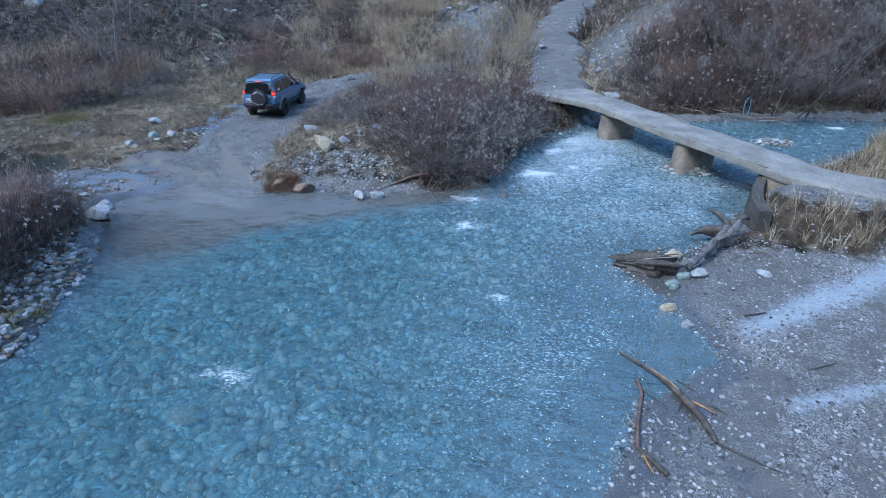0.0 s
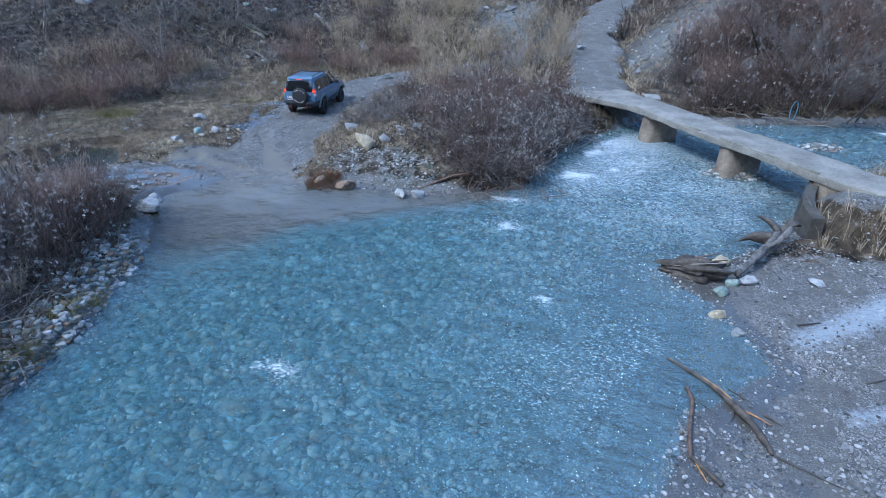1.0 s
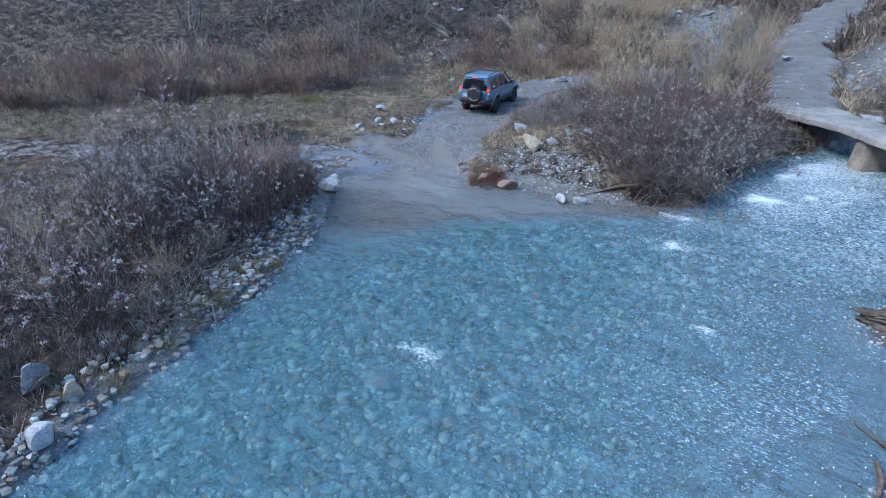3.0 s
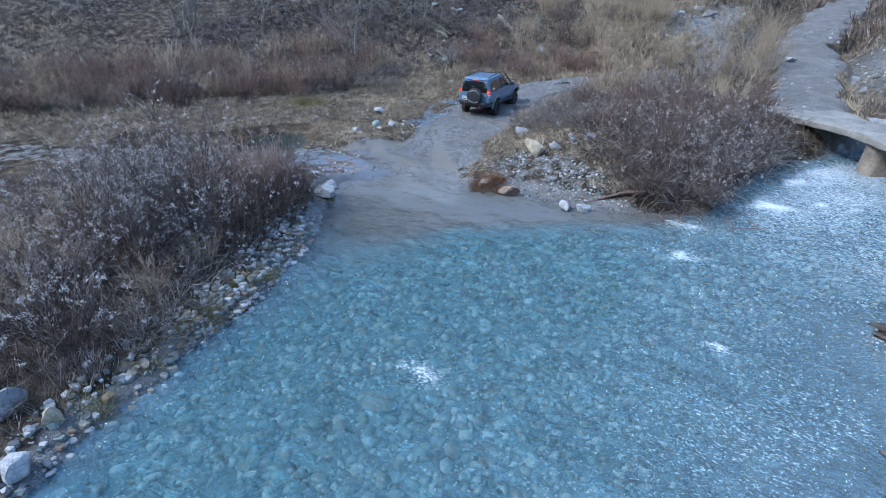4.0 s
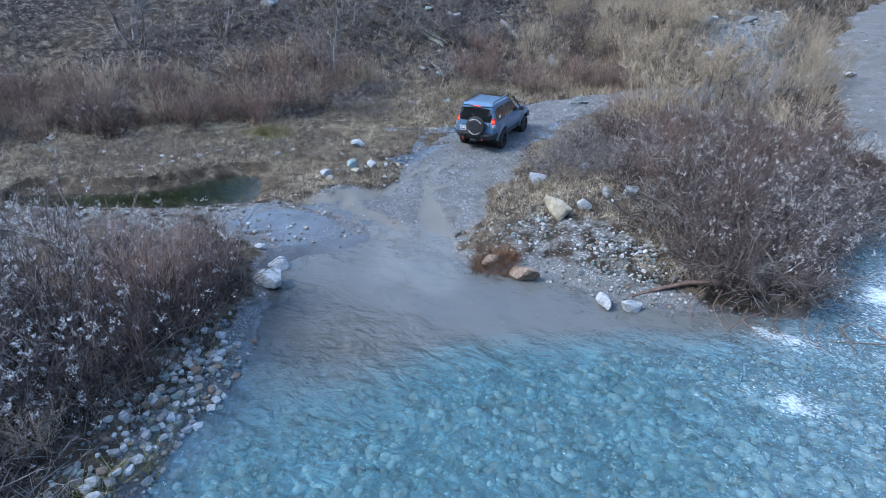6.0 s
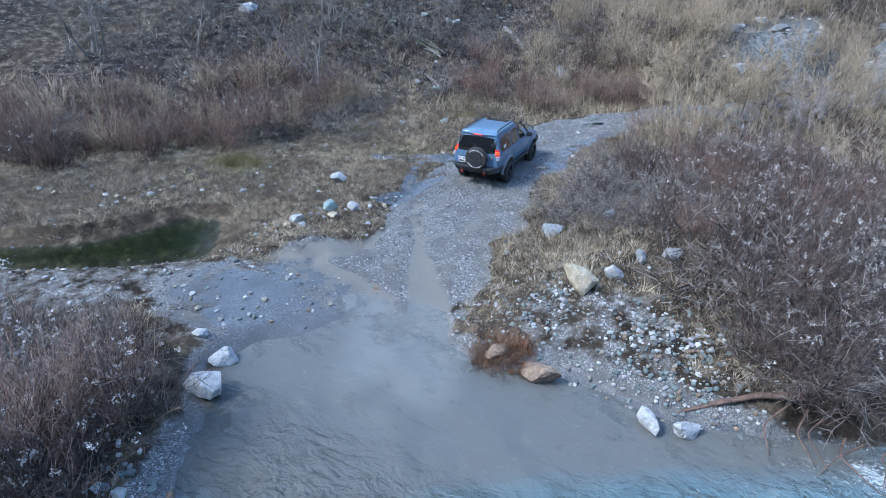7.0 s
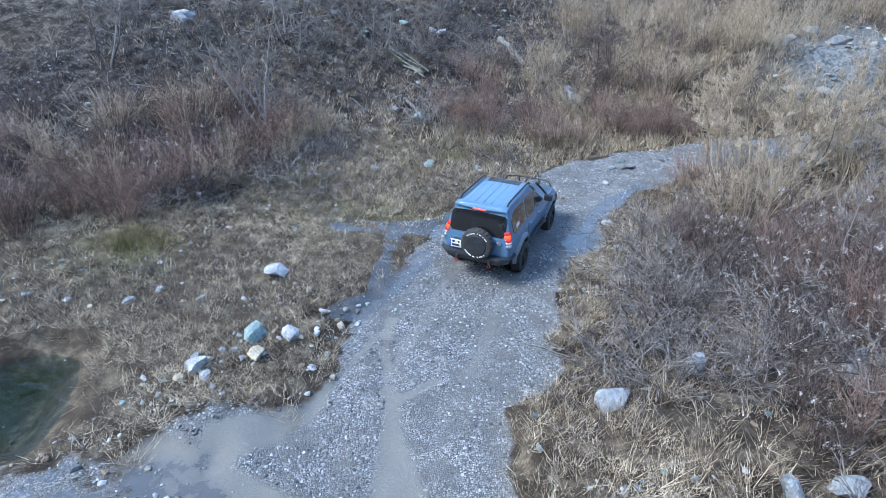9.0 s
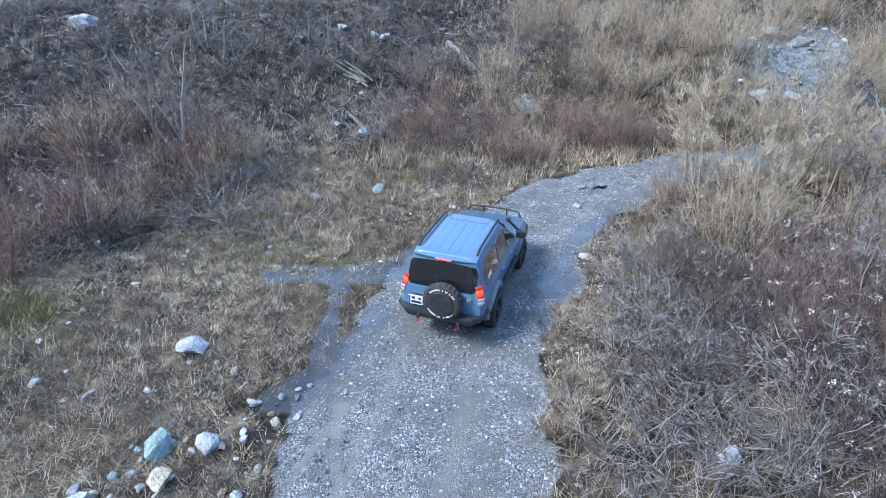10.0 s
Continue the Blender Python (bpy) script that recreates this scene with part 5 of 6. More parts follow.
# ---- plants ----
DRY = [(0.0, (0.035, 0.026, 0.018)), (0.3, (0.19, 0.145, 0.098)), (0.6, (0.45, 0.37, 0.255)), (1.0, (0.74, 0.65, 0.49))]
MAT_GRASS = blade_material("dry_grass", DRY)
MAT_SEDGE = blade_material("green_sedge", [(0.0, (0.1, 0.1, 0.035)), (0.6, (0.2, 0.18, 0.07)), (1.0, (0.33, 0.28, 0.14))])
MAT_LITTER = blade_material("fallen_leaves", [(0.0, (0.05, 0.038, 0.03)), (0.4, (0.16, 0.108, 0.072)), (0.8, (0.27, 0.215, 0.16)), (1.0, (0.46, 0.43, 0.39))])
MAT_RUST = blade_material("rusty_weed", [(0.0, (0.1, 0.05, 0.03)), (0.6, (0.22, 0.12, 0.07)), (1.0, (0.34, 0.22, 0.13))])
MAT_WEED = blade_material("dead_weed", [(0.0, (0.028, 0.022, 0.019)), (0.5, (0.15, 0.122, 0.103)), (1.0, (0.5, 0.45, 0.4))])
MAT_GREY_TWIG = twig_material("grey_twigs", (0.018, 0.015, 0.013), (0.095, 0.08, 0.071), (0.37, 0.335, 0.31))
MAT_RED_TWIG = twig_material("red_twigs", (0.03, 0.018, 0.015), (0.125, 0.078, 0.062), (0.34, 0.245, 0.2))
MAT_BROWN_TWIG = twig_material("brown_twigs", (0.02, 0.016, 0.015), (0.075, 0.06, 0.056), (0.24, 0.205, 0.19))
MAT_TAN_TWIG = twig_material("tan_twigs", (0.1, 0.075, 0.05), (0.26, 0.2, 0.135), (0.48, 0.4, 0.29))
MAT_DARK_TWIG = twig_material("dark_twigs", (0.014, 0.011, 0.01), (0.055, 0.041, 0.037), (0.2, 0.155, 0.135))
MAT_PALE_BARK = twig_material("pale_bark", (0.19, 0.175, 0.16), (0.27, 0.25, 0.23), (0.36, 0.34, 0.315))
MAT_TREE_GREY = twig_material("grey_bark", (0.05, 0.045, 0.041), (0.12, 0.109, 0.1), (0.23, 0.21, 0.195))
MAT_SEED = blade_material("seed_fluff", [(0.0, (0.36, 0.335, 0.31)), (1.0, (0.66, 0.64, 0.61))])


def blades(name, x, y, lo, hi, width, material, label, seed, lean=0.8, simple=False, fan=0):
    """Dry blades, bent over, as one object."""
    rs = np.random.RandomState(seed)
    b = None
    if fan:
        off = rs.normal(0, 0.07, (len(x), fan, 2))
        b = (np.arctan2(off[:, :, 1], off[:, :, 0]) + rs.normal(0, 0.5, off.shape[:2])).ravel()
        tall = np.repeat(0.55 + 0.8 * rs.rand(len(x)), fan)
        x, y = (x[:, None] + off[:, :, 0]).ravel(), (y[:, None] + off[:, :, 1]).ravel()
    n = len(x)
    z = height(x, y) - 0.01
    h = lo + (hi - lo) * rs.rand(n) ** 1.5
    a = rs.rand(n) * 2 * math.pi
    if b is None:
        b = 2.2 * fbm(x, y, 3, 2, seed) * math.pi + rs.normal(0, 0.9, n)
    else:
        h = h * tall
    out = lean * (0.4 + 0.8 * rs.rand(n)) * h
    d = np.stack([np.cos(b), np.sin(b)], -1)
    s = np.stack([np.cos(a), np.sin(a)], -1) * (width * (0.6 + 0.8 * rs.rand(n)))[:, None]
    p0 = np.stack([x, y], -1)
    c = lambda p, e: np.concatenate([p, (z + e)[:, None]], 1)
    tip_h = h * np.sqrt(np.clip(1 - (out / h / 1.5) ** 2, 0.05, 1))
    if simple:
        v = np.stack([c(p0 - s, 0 * h), c(p0 + s, 0 * h), c(p0 + d * out[:, None], tip_h)], 1)
        f = np.arange(3 * n).reshape(n, 3)
        return tagged(new(name, array_mesh(name, v.reshape(-1, 3), f, material, False)), label, "grass", kind="stuff")
    m = p0 + d * (0.35 * out)[:, None]
    t = p0 + d * out[:, None]
    v = np.stack([c(p0 - s, 0 * h), c(p0 + s, 0 * h), c(m + s * 0.8, 0.62 * tip_h), c(m - s * 0.8, 0.62 * tip_h), c(t + s * 0.15, tip_h), c(t - s * 0.15, tip_h)], 1)
    k = np.arange(n)[:, None] * 6
    f = np.concatenate([k + [0, 1, 2, 3], k + [3, 2, 4, 5]], 0)
    return tagged(new(name, array_mesh(name, v.reshape(-1, 3), f, material, False)), label, "grass", kind="stuff")


def turf(x, y):
    z, dr, dp, m = land(x, y)
    return (m["road"] < 0.42) * (dr > 0.7) * (dp > 0.25) * (z > -0.38) * (1 - 0.8 * m["scree"]) * (1 - 0.7 * m["litter_shade"]) * (1 - 0.6 * np.clip(m["wet"] * 1.4, 0, 1)) * (0.4 + 0.6 * step(-0.2, 0.15, fbm(x, y, 1.4, 3, 40))) * (0.5 + 0.5 * step(-0.15, 0.12, fbm(x, y, 5.0, 3, 41)))


x, y, rs = pick(61, 75000, (-30, 1, 13, 36), turf)
blades("dry_grass", x, y, 0.06, 0.3, 0.005, MAT_GRASS, "matted straw-coloured winter grass", 62, 1.15, True, 12)
x, y, rs = pick(89, 9000, (-44, -29, 6, 24), turf)
blades("dry_grass", x, y, 0.1, 0.4, 0.011, MAT_GRASS, "dry grass of the outer meadow", 90, 1.0, True, 12)
x, y, rs = pick(63, 22000, (-38, 18, 30, 60), turf)
blades("dry_grass", x, y, 0.14, 0.5, 0.013, MAT_GRASS, "dry grass on the slopes", 64, 0.8, True, 12)
x, y, rs = pick(65, 4000, (-24, -10.5, -3, 16), turf)
blades("dry_grass", x, y, 0.1, 0.5, 0.009, MAT_WEED, "dead grass under the bank bushes", 66, 0.8, True, 14)
x, y, rs = pick(67, 3200, (7.6, 19, 15.8, 30), lambda x, y: turf(x, y) * ((y > 16.6) | (x > 12)))
blades("tall_grass", x, y, 0.25, 0.95, 0.008, MAT_GRASS, "tall straw-coloured grass by the bridge end", 68, 0.5, False, 14)
x, y, rs = pick(73, 5000, (-38, -16, 28, 54), lambda x, y: 0.8 * land(x, y)[3]["litter_shade"])
blades("dead_weeds", x, y, 0.12, 0.55, 0.009, MAT_WEED, "grey-brown dead weeds on the dark slope", 74, 0.8, True, 12)
x, y, rs = pick(81, 14000, (-30, -1, 14, 36), lambda x, y: turf(x, y) * step(-0.05, 0.2, fbm(x, y, 2.6, 3, 45)))
blades("dead_weeds", x, y, 0.12, 0.5, 0.0065, MAT_WEED, "grey-brown dead weed stalks in the meadow", 82, 0.8, True, 12)
x, y, rs = pick(83, 2200, (-20, -11.2, -1, 15.5), lambda x, y: turf(x, y))
blades("tall_grass", x, y, 0.25, 0.8, 0.008, MAT_WEED, "tall grey-brown dead weeds on the bank", 84, 0.7, True, 16)
x, y, rs = pick(85, 700, (-13.5, -10, 1, 14), lambda x, y: (np.abs(inside_distance(x, y, RIVER) - 0.35) < 0.3) * (fbm(x, y, 1.6, 2, 46) > 0.12))
blades("bank_sedge", x, y, 0.12, 0.45, 0.008, MAT_SEDGE, "olive and yellow sedge hanging over the water", 86, 1.1, True, 26)
x, y, rs = pick(87, 60, (-9.6, -8.5, 18.5, 19.3), lambda x, y: 1.0 + 0 * x)
blades("dead_weeds", x, y, 0.15, 0.5, 0.008, MAT_RUST, "rusty dead weeds by the ford", 88, 0.9, True, 26)
for sx, sy, size, n in ((-17.6, 37.2, 0.35, 40), (-21.7, 30.6, 0.9, 90), (-22.9, 24.6, 1.0, 90), (-18.4, 35.8, 0.5, 40)):
    x, y, rs = pick(int(1000 - 10 * sx), n, (sx - size, sx + size, sy - 0.7 * size, sy + 0.7 * size), lambda x, y: 1.0 + 0 * x)
    blades("sedge_tuft", x, y, 0.12, 0.42, 0.008, MAT_SEDGE, "olive and ochre sedge on wet meadow ground", int(1001 - 10 * sx), 0.8, True, 22)
x, y, rs = pick(75, 2600, (-11, -0.5, 21.5, 38), lambda x, y: turf(x, y))
blades("tall_grass", x, y, 0.15, 0.6, 0.006, MAT_GRASS, "tall straw-coloured grass among the brush", 76, 0.7, True, 16)
x, y, rs = pick(77, 9000, (-45, 30, 52, 90), lambda x, y: 0.9 * (land(x, y)[3]["road"] < 0.4))
blades("far_grass", x, y, 0.4, 1.1, 0.035, MAT_WEED, "dry grass on the upper slopes", 78, 0.7, True, 8)
x, y, rs = pick(79, 3500, (-21, -8, 36.5, 54), lambda x, y: turf(x, y))
blades("tall_grass", x, y, 0.3, 0.8, 0.013, MAT_GRASS, "tall straw-coloured grass on the slope", 80, 0.6, True, 14)
x, y, rs = pick(69, 45000, (-36, 14, 28, 56), lambda x, y: np.clip(land(x, y)[3]["litter_shade"], 0, 1))
blades("leaf_litter", x, y, 0.03, 0.12, 0.03, MAT_LITTER, "brown fallen leaves and dead weeds on the slope", 70, 1.3, True)
x, y, rs = pick(71, 16000, (-18, -11, 0, 15), lambda x, y: (inside_distance(x, y, RIVER) > 0.9) * 1.0)
blades("leaf_litter", x, y, 0.02, 0.09, 0.022, MAT_LITTER, "brown fallen leaves under the bushes", 72, 1.3, True)


def curve_points(p, d, length, n, bend, rs, wobble=0.06):
    pts = [np.array(p, float)]
    d = np.array(d, float) / np.linalg.norm(d)
    for i in range(n - 1):
        d = d + np.array(bend) / n + rs.normal(0, wobble, 3)
        d /= np.linalg.norm(d)
        pts.append(pts[-1] + d * length / (n - 1))
    return np.array(pts)


def spikes(base, tip, radius):
    """Thin three-sided tapering twigs from base to tip, all in arrays."""
    base, tip = np.asarray(base), np.asarray(tip)
    d = tip - base
    d = d / (np.linalg.norm(d, axis=1, keepdims=True) + 1e-9)
    a = np.cross(d, (0.31, 0.62, 0.72))
    a /= np.linalg.norm(a, axis=1, keepdims=True) + 1e-9
    b = np.cross(d, a)
    r = np.broadcast_to(np.asarray(radius, float).reshape(-1, 1), (len(base), 1))
    v = np.stack([base + a * r, base - 0.5 * a * r + 0.866 * b * r, base - 0.5 * a * r - 0.866 * b * r, tip], 1)
    f = (np.array([[0, 1, 3], [1, 2, 3], [2, 0, 3]])[None] + (np.arange(len(base)) * 4)[:, None, None]).reshape(-1, 3)
    return v.reshape(-1, 3), f


def side_twigs(paths, per, reach, spread, lift, rs, radius):
    """Side twigs off many paths (n, k, 3), and twiglets off those."""
    paths = np.asarray(paths)
    n, k, _ = paths.shape
    which = np.repeat(np.arange(n), per)
    u = rs.uniform(0.25, 0.99, len(which)) * (k - 1)
    i = np.minimum(u.astype(int), k - 2)
    a, b = paths[which, i], paths[which, i + 1]
    base = a + (b - a) * (u - i)[:, None]
    d = (b - a) / (np.linalg.norm(b - a, axis=1, keepdims=True) + 1e-9) + rs.normal(0, spread, (len(which), 3))
    d[:, 2] += lift
    d /= np.linalg.norm(d, axis=1, keepdims=True)
    tip = base + d * (reach * rs.uniform(0.4, 1.15, len(which)))[:, None]
    base2 = base + (tip - base) * rs.uniform(0.3, 0.8, len(which))[:, None]
    d2 = d + rs.normal(0, spread, d.shape)
    tip2 = base2 + d2 * (reach * rs.uniform(0.2, 0.5, len(which)))[:, None]
    return spikes(np.concatenate([base, base2]), np.concatenate([tip, tip2]), np.concatenate([np.full(len(base), radius), np.full(len(base), radius * 0.7)])), np.concatenate([tip, tip2])


def shrub(name, seed, stems, tall, spread, droop, twigs, thick, material, fluff=0, label="", reach=0.18):
    """A bare shrub: bent stems from one base, side twigs, and seed heads where it bears them."""
    rs = np.random.RandomState(seed)
    wood, paths = [], []
    for _ in range(stems):
        a, t = rs.rand() * 6.283, abs(rs.normal(0, 1)) * spread
        base = np.array([math.cos(a), math.sin(a), 0]) * rs.rand() * reach * tall
        a += rs.normal(0, 0.3 + droop)
        d = np.array([math.cos(a) * t, math.sin(a) * t, 1.0])
        length = tall * rs.uniform(0.5, 1.15)
        p = curve_points(base, d, length, 5, (math.cos(a) * droop * 0.4, math.sin(a) * droop * 0.4, -droop), rs, 0.09 + 0.12 * droop)
        wood.append(tube_arrays(p, thick * rs.uniform(0.55, 1.1) * np.linspace(1, 0.35, 5), 3))
        paths.append(p)
    (v, f), tips = side_twigs(paths, twigs, tall * 0.32, 0.55, 0.15 - 0.5 * droop, rs, thick * 0.6)
    ob = new(name, array_mesh(name, *gather(wood), material))
    crown = tagged(new("crown", array_mesh("crown", v, f, material)), kind="stuff")
    crown.parent = ob
    if fluff:
        c = tips[rs.rand(len(tips)) < fluff]
        c = np.repeat(c, 4, 0) + rs.normal(0, 0.045, (len(c) * 4, 3))
        n = len(c)
        v = c[:, None, None, :] + rs.normal(0, 0.018, (n, 8, 1, 3)) + rs.normal(0, 0.0125, (n, 8, 3, 3))
        heads = tagged(new("seed_fluff", array_mesh("seed_fluff", v.reshape(-1, 3), np.arange(n * 24).reshape(-1, 3), MAT_SEED, False)), kind="stuff")
        heads.parent = ob
        heads["label"] = "pale fluffy seed heads"
    return tagged(ob, label, "shrub", "bare winter shrubs")


def plant_out(kinds, places, seed, lo=0.75, hi=1.25, sink=0.03):
    """Copies of the kinds at the places; the first places take the built ones."""
    rs = random.Random(seed)
    zs = height(np.array([p[0] for p in places]), np.array([p[1] for p in places]))
    for i, ((x, y), z) in enumerate(zip(places, zs)):
        s = rs.uniform(lo, hi)
        m = Matrix.Translation((x, y, float(z) - sink)) @ Matrix.Rotation(rs.uniform(0, 6.283), 4, "Z") @ Matrix.Diagonal((s, s, s * rs.uniform(0.85, 1.15), 1))
        if i < len(kinds) and not kinds[i].get("used"):
            kinds[i]["used"] = True
            kinds[i].matrix_world = m
        else:
            ob = copy_thing(kinds[rs.randrange(len(kinds))], Matrix.Identity(4))
            ob.matrix_world = m


def spots(seed, n, box, keep, apart=0.5):
    x, y, rs = pick(seed, n * 8, box, keep)
    out = []
    for p in zip(x, y):
        if len(out) >= n:
            break
        if all((p[0] - q[0]) ** 2 + (p[1] - q[1]) ** 2 > apart * apart for q in out):
            out.append((float(p[0]), float(p[1])))
    return out


def free(x, y, margin=0.9):
    z, dr, dp, m = land(x, y)
    return (m["road"] < 0.3) * (dr > margin) * (dp > 0.3)


SEEDY = [shrub("seedy_shrub", 300 + i, 30, 1.5, 0.55, 0.3, 9, 0.011, MAT_BROWN_TWIG, 0.11, "brown bare shrub full of pale fluffy seed heads") for i in range(4)]
TALL_SEEDY = [shrub("tall_seedy_shrub", 305 + i, 34, 2.7, 0.42, 0.2, 9, 0.012, MAT_BROWN_TWIG, 0.16, "tall bare shrub topped with pale fluffy seed heads", 0.2) for i in range(2)]
BRUSH = [shrub("grey_shrub", 310 + i, 54, 1.25, 1.0, 0.8, 7, 0.015, MAT_GREY_TWIG, 0, "low tangle of arching grey twigs", 0.7) for i in range(4)]
DARK = [shrub("dark_shrub", 320 + i, 46, 1.6, 0.55, 0.3, 8, 0.011, MAT_DARK_TWIG, 0.012, "dense dark bare shrub", 0.3) for i in range(3)]
RED = [shrub("willow_shrub", 330 + i, 64, 1.8, 0.32, 0.08, 6, 0.009, MAT_RED_TWIG, 0, "upright red-brown willow shrub", 0.3) for i in range(3)]
TAN = [shrub("tan_shrub", 340 + i, 44, 2.1, 0.38, 0.15, 9, 0.011, MAT_TAN_TWIG, 0, "tall straw-coloured bare shrub", 0.25) for i in range(3)]
# bank on the near side of the ford
bank = lambda x, y: free(x, y, 1.15) * (x > -20) * (along(x, y, TRACK)[0] > 1.6)
plant_out(SEEDY, spots(401, 40, (-20, -11.6, -1, 14.3), bank, 0.8), 1)
plant_out(TALL_SEEDY, [(-13.7, 9.6), (-14.6, 9.1), (-15.4, 8.2), (-14.1, 7.9), (-15.0, 10.6), (-16.2, 9.6)], 41, 0.85, 1.15)
plant_out(RED, [(-14.6, 12.6), (-14.1, 13.4), (-14.3, 11.9)], 42, 0.9, 1.25)
plant_out(DARK, [(-13.6, 12.6), (-13.4, 11.8), (-13.9, 13.9), (-13.0, 10.8)], 43, 0.9, 1.2)
plant_out(DARK, spots(402, 16, (-18, -12, 4, 15.2), lambda x, y: bank(x, y) * step(6, 11, y), 0.8), 2, 0.6, 0.9)
plant_out(DARK, spots(424, 20, (-17, -11.4, -1, 8.5), lambda x, y: free(x, y, 0.9), 0.8), 24, 0.5, 0.85)
plant_out(BRUSH, spots(403, 44, (-19, -10.9, 0, 14.5), lambda x, y: free(x, y, 0.85) * (along(x, y, TRACK)[0] > 1.6), 0.7), 3, 0.6, 1.15)
plant_out(RED, spots(404, 4, (-17.5, -12.8, 5, 15.5), bank, 0.9), 4, 0.5, 0.8)
plant_out(TAN, spots(423, 16, (-19, -12.2, 0, 14), bank, 1.0), 23, 0.4, 0.7)
# spit between the ford road and the river
spit = lambda x, y: free(x, y, 0.15) * (1 - 0.9 * np.clip(bump_at(x, y, -7.6, 21, 2.6, 1.9) * 1.4, 0, 1))
plant_out(DARK, spots(405, 38, (-4.8, 0.6, 19.9, 31), spit, 0.8), 5, 0.8, 1.15)
plant_out(BRUSH, spots(425, 30, (-5.6, 0.4, 19.9, 30), spit, 0.8), 25, 0.9, 1.35)
plant_out(SEEDY, spots(406, 9, (-5.2, 0.2, 20.4, 29), spit, 0.9), 6, 0.8, 1.1)
plant_out(BRUSH, spots(407, 62, (-10.4, -1, 23.5, 36), lambda x, y: spit(x, y) * step(22, 26, y - 0.3 * (x + 8)), 0.7), 7, 0.7, 1.1)
plant_out(DARK, [(0.1, 30.2), (-0.5, 31.6), (-0.1, 33.2), (-0.6, 34.8), (-0.4, 36.4), (-0.9, 38.2), (0.8, 29.6)], 44, 0.8, 1.15)
plant_out(RED, spots(408, 16, (-6, 0.2, 22, 37), spit, 1.0), 8, 0.6, 0.95)
plant_out(TAN, spots(409, 10, (-8.5, -1.5, 33, 39), lambda x, y: free(x, y), 1.1), 9, 0.7, 1.2)
plant_out(TAN, [(-4.6, 40.3), (-3.4, 41.0), (-2.3, 41.6), (-1.2, 42.3), (-0.7, 40.5), (-0.3, 43.6), (-3.9, 39.6)], 45, 1.0, 1.4)
plant_out(DARK, [(-1.6, 39.6), (-2.8, 39.3), (-0.8, 41.6), (-2.0, 40.6)], 46, 0.9, 1.2)
plant_out(DARK, spots(410, 12, (-8.5, -0.5, 30, 38), lambda x, y: free(x, y), 1.2), 10, 0.7, 1.1)
# thicket along the foot of the hillside
foot = lambda x, y: free(x, y) * step(-3.6, -2.2, -0.77 * (x + 36) + 0.64 * (y - 17)) * step(3.6, 2.2, -0.77 * (x + 36) + 0.64 * (y - 17))
plant_out(RED, spots(411, 54, (-38, -23.5, 15, 34), foot, 1.0), 11, 0.55, 1.2)
plant_out(TAN, spots(412, 30, (-38, -22.5, 15, 35), foot, 1.0), 12, 0.5, 1.0)
plant_out(BRUSH, spots(422, 30, (-38, -21, 15, 36), foot, 1.0), 22, 0.8, 1.3)
plant_out(DARK, spots(413, 34, (-38, -24, 15, 34), foot, 1.0), 13, 0.8, 1.2)
plant_out(RED, spots(414, 12, (-21, -13, 38.5, 43.5), free, 1.0), 14, 0.7, 1.0)
plant_out(TAN, spots(415, 40, (-18, 0, 42.5, 60), free, 1.3), 15, 0.7, 1.3)
plant_out(DARK, spots(416, 10, (-17, -9, 44, 50), free, 1.2), 16, 0.8, 1.3)
plant_out(BRUSH, spots(417, 40, (-36, -16, 33, 52), free, 1.6), 17, 0.8, 1.5)
# slope over the far bank
over = lambda x, y: free(x, y, 0.6) * (1 - np.clip(land(x, y)[3]["scree"] * 1.3, 0, 1))
plant_out(DARK, spots(418, 40, (7.5, 24, 34, 42), over, 1.0), 18, 1.0, 1.7)
plant_out(RED, spots(419, 20, (6.5, 18, 34.5, 42), over, 1.2), 19, 0.9, 1.4)
plant_out(DARK, spots(420, 34, (6, 24, 33.6, 44), over, 1.2), 20, 1.0, 1.6)
plant_out(TAN, spots(421, 8, (15.5, 19, 21, 30), free, 1.0), 21, 0.4, 0.6)
# red and dark growth inside the bend of the road
bend = lambda x, y: free(x, y, 0.6) * step(24, 27, y)
plant_out(RED, spots(431, 11, (-9.8, -3.5, 26, 37), bend, 0.9), 31, 0.6, 1.0)
plant_out(DARK, spots(432, 34, (-9.4, -3.0, 27, 36.5), bend, 0.8), 32, 0.55, 0.95)
plant_out(DARK, spots(434, 14, (-7.2, -2.2, 29, 36.5), bend, 0.9), 35, 0.9, 1.25)
plant_out(DARK, spots(433, 14, (-7.2, -3.0, 22.5, 29), lambda x, y: free(x, y, 0.6), 0.9), 33, 0.5, 0.8)
plant_out(RED, [(-12.4, 41.9), (-11.6, 42.3), (-10.8, 42.6), (-10.0, 42.9), (-13.0, 42.3), (-19.3, 38.9), (-18.6, 39.4), (-19.8, 39.6), (-18.0, 38.8)], 34, 0.7, 1.0)


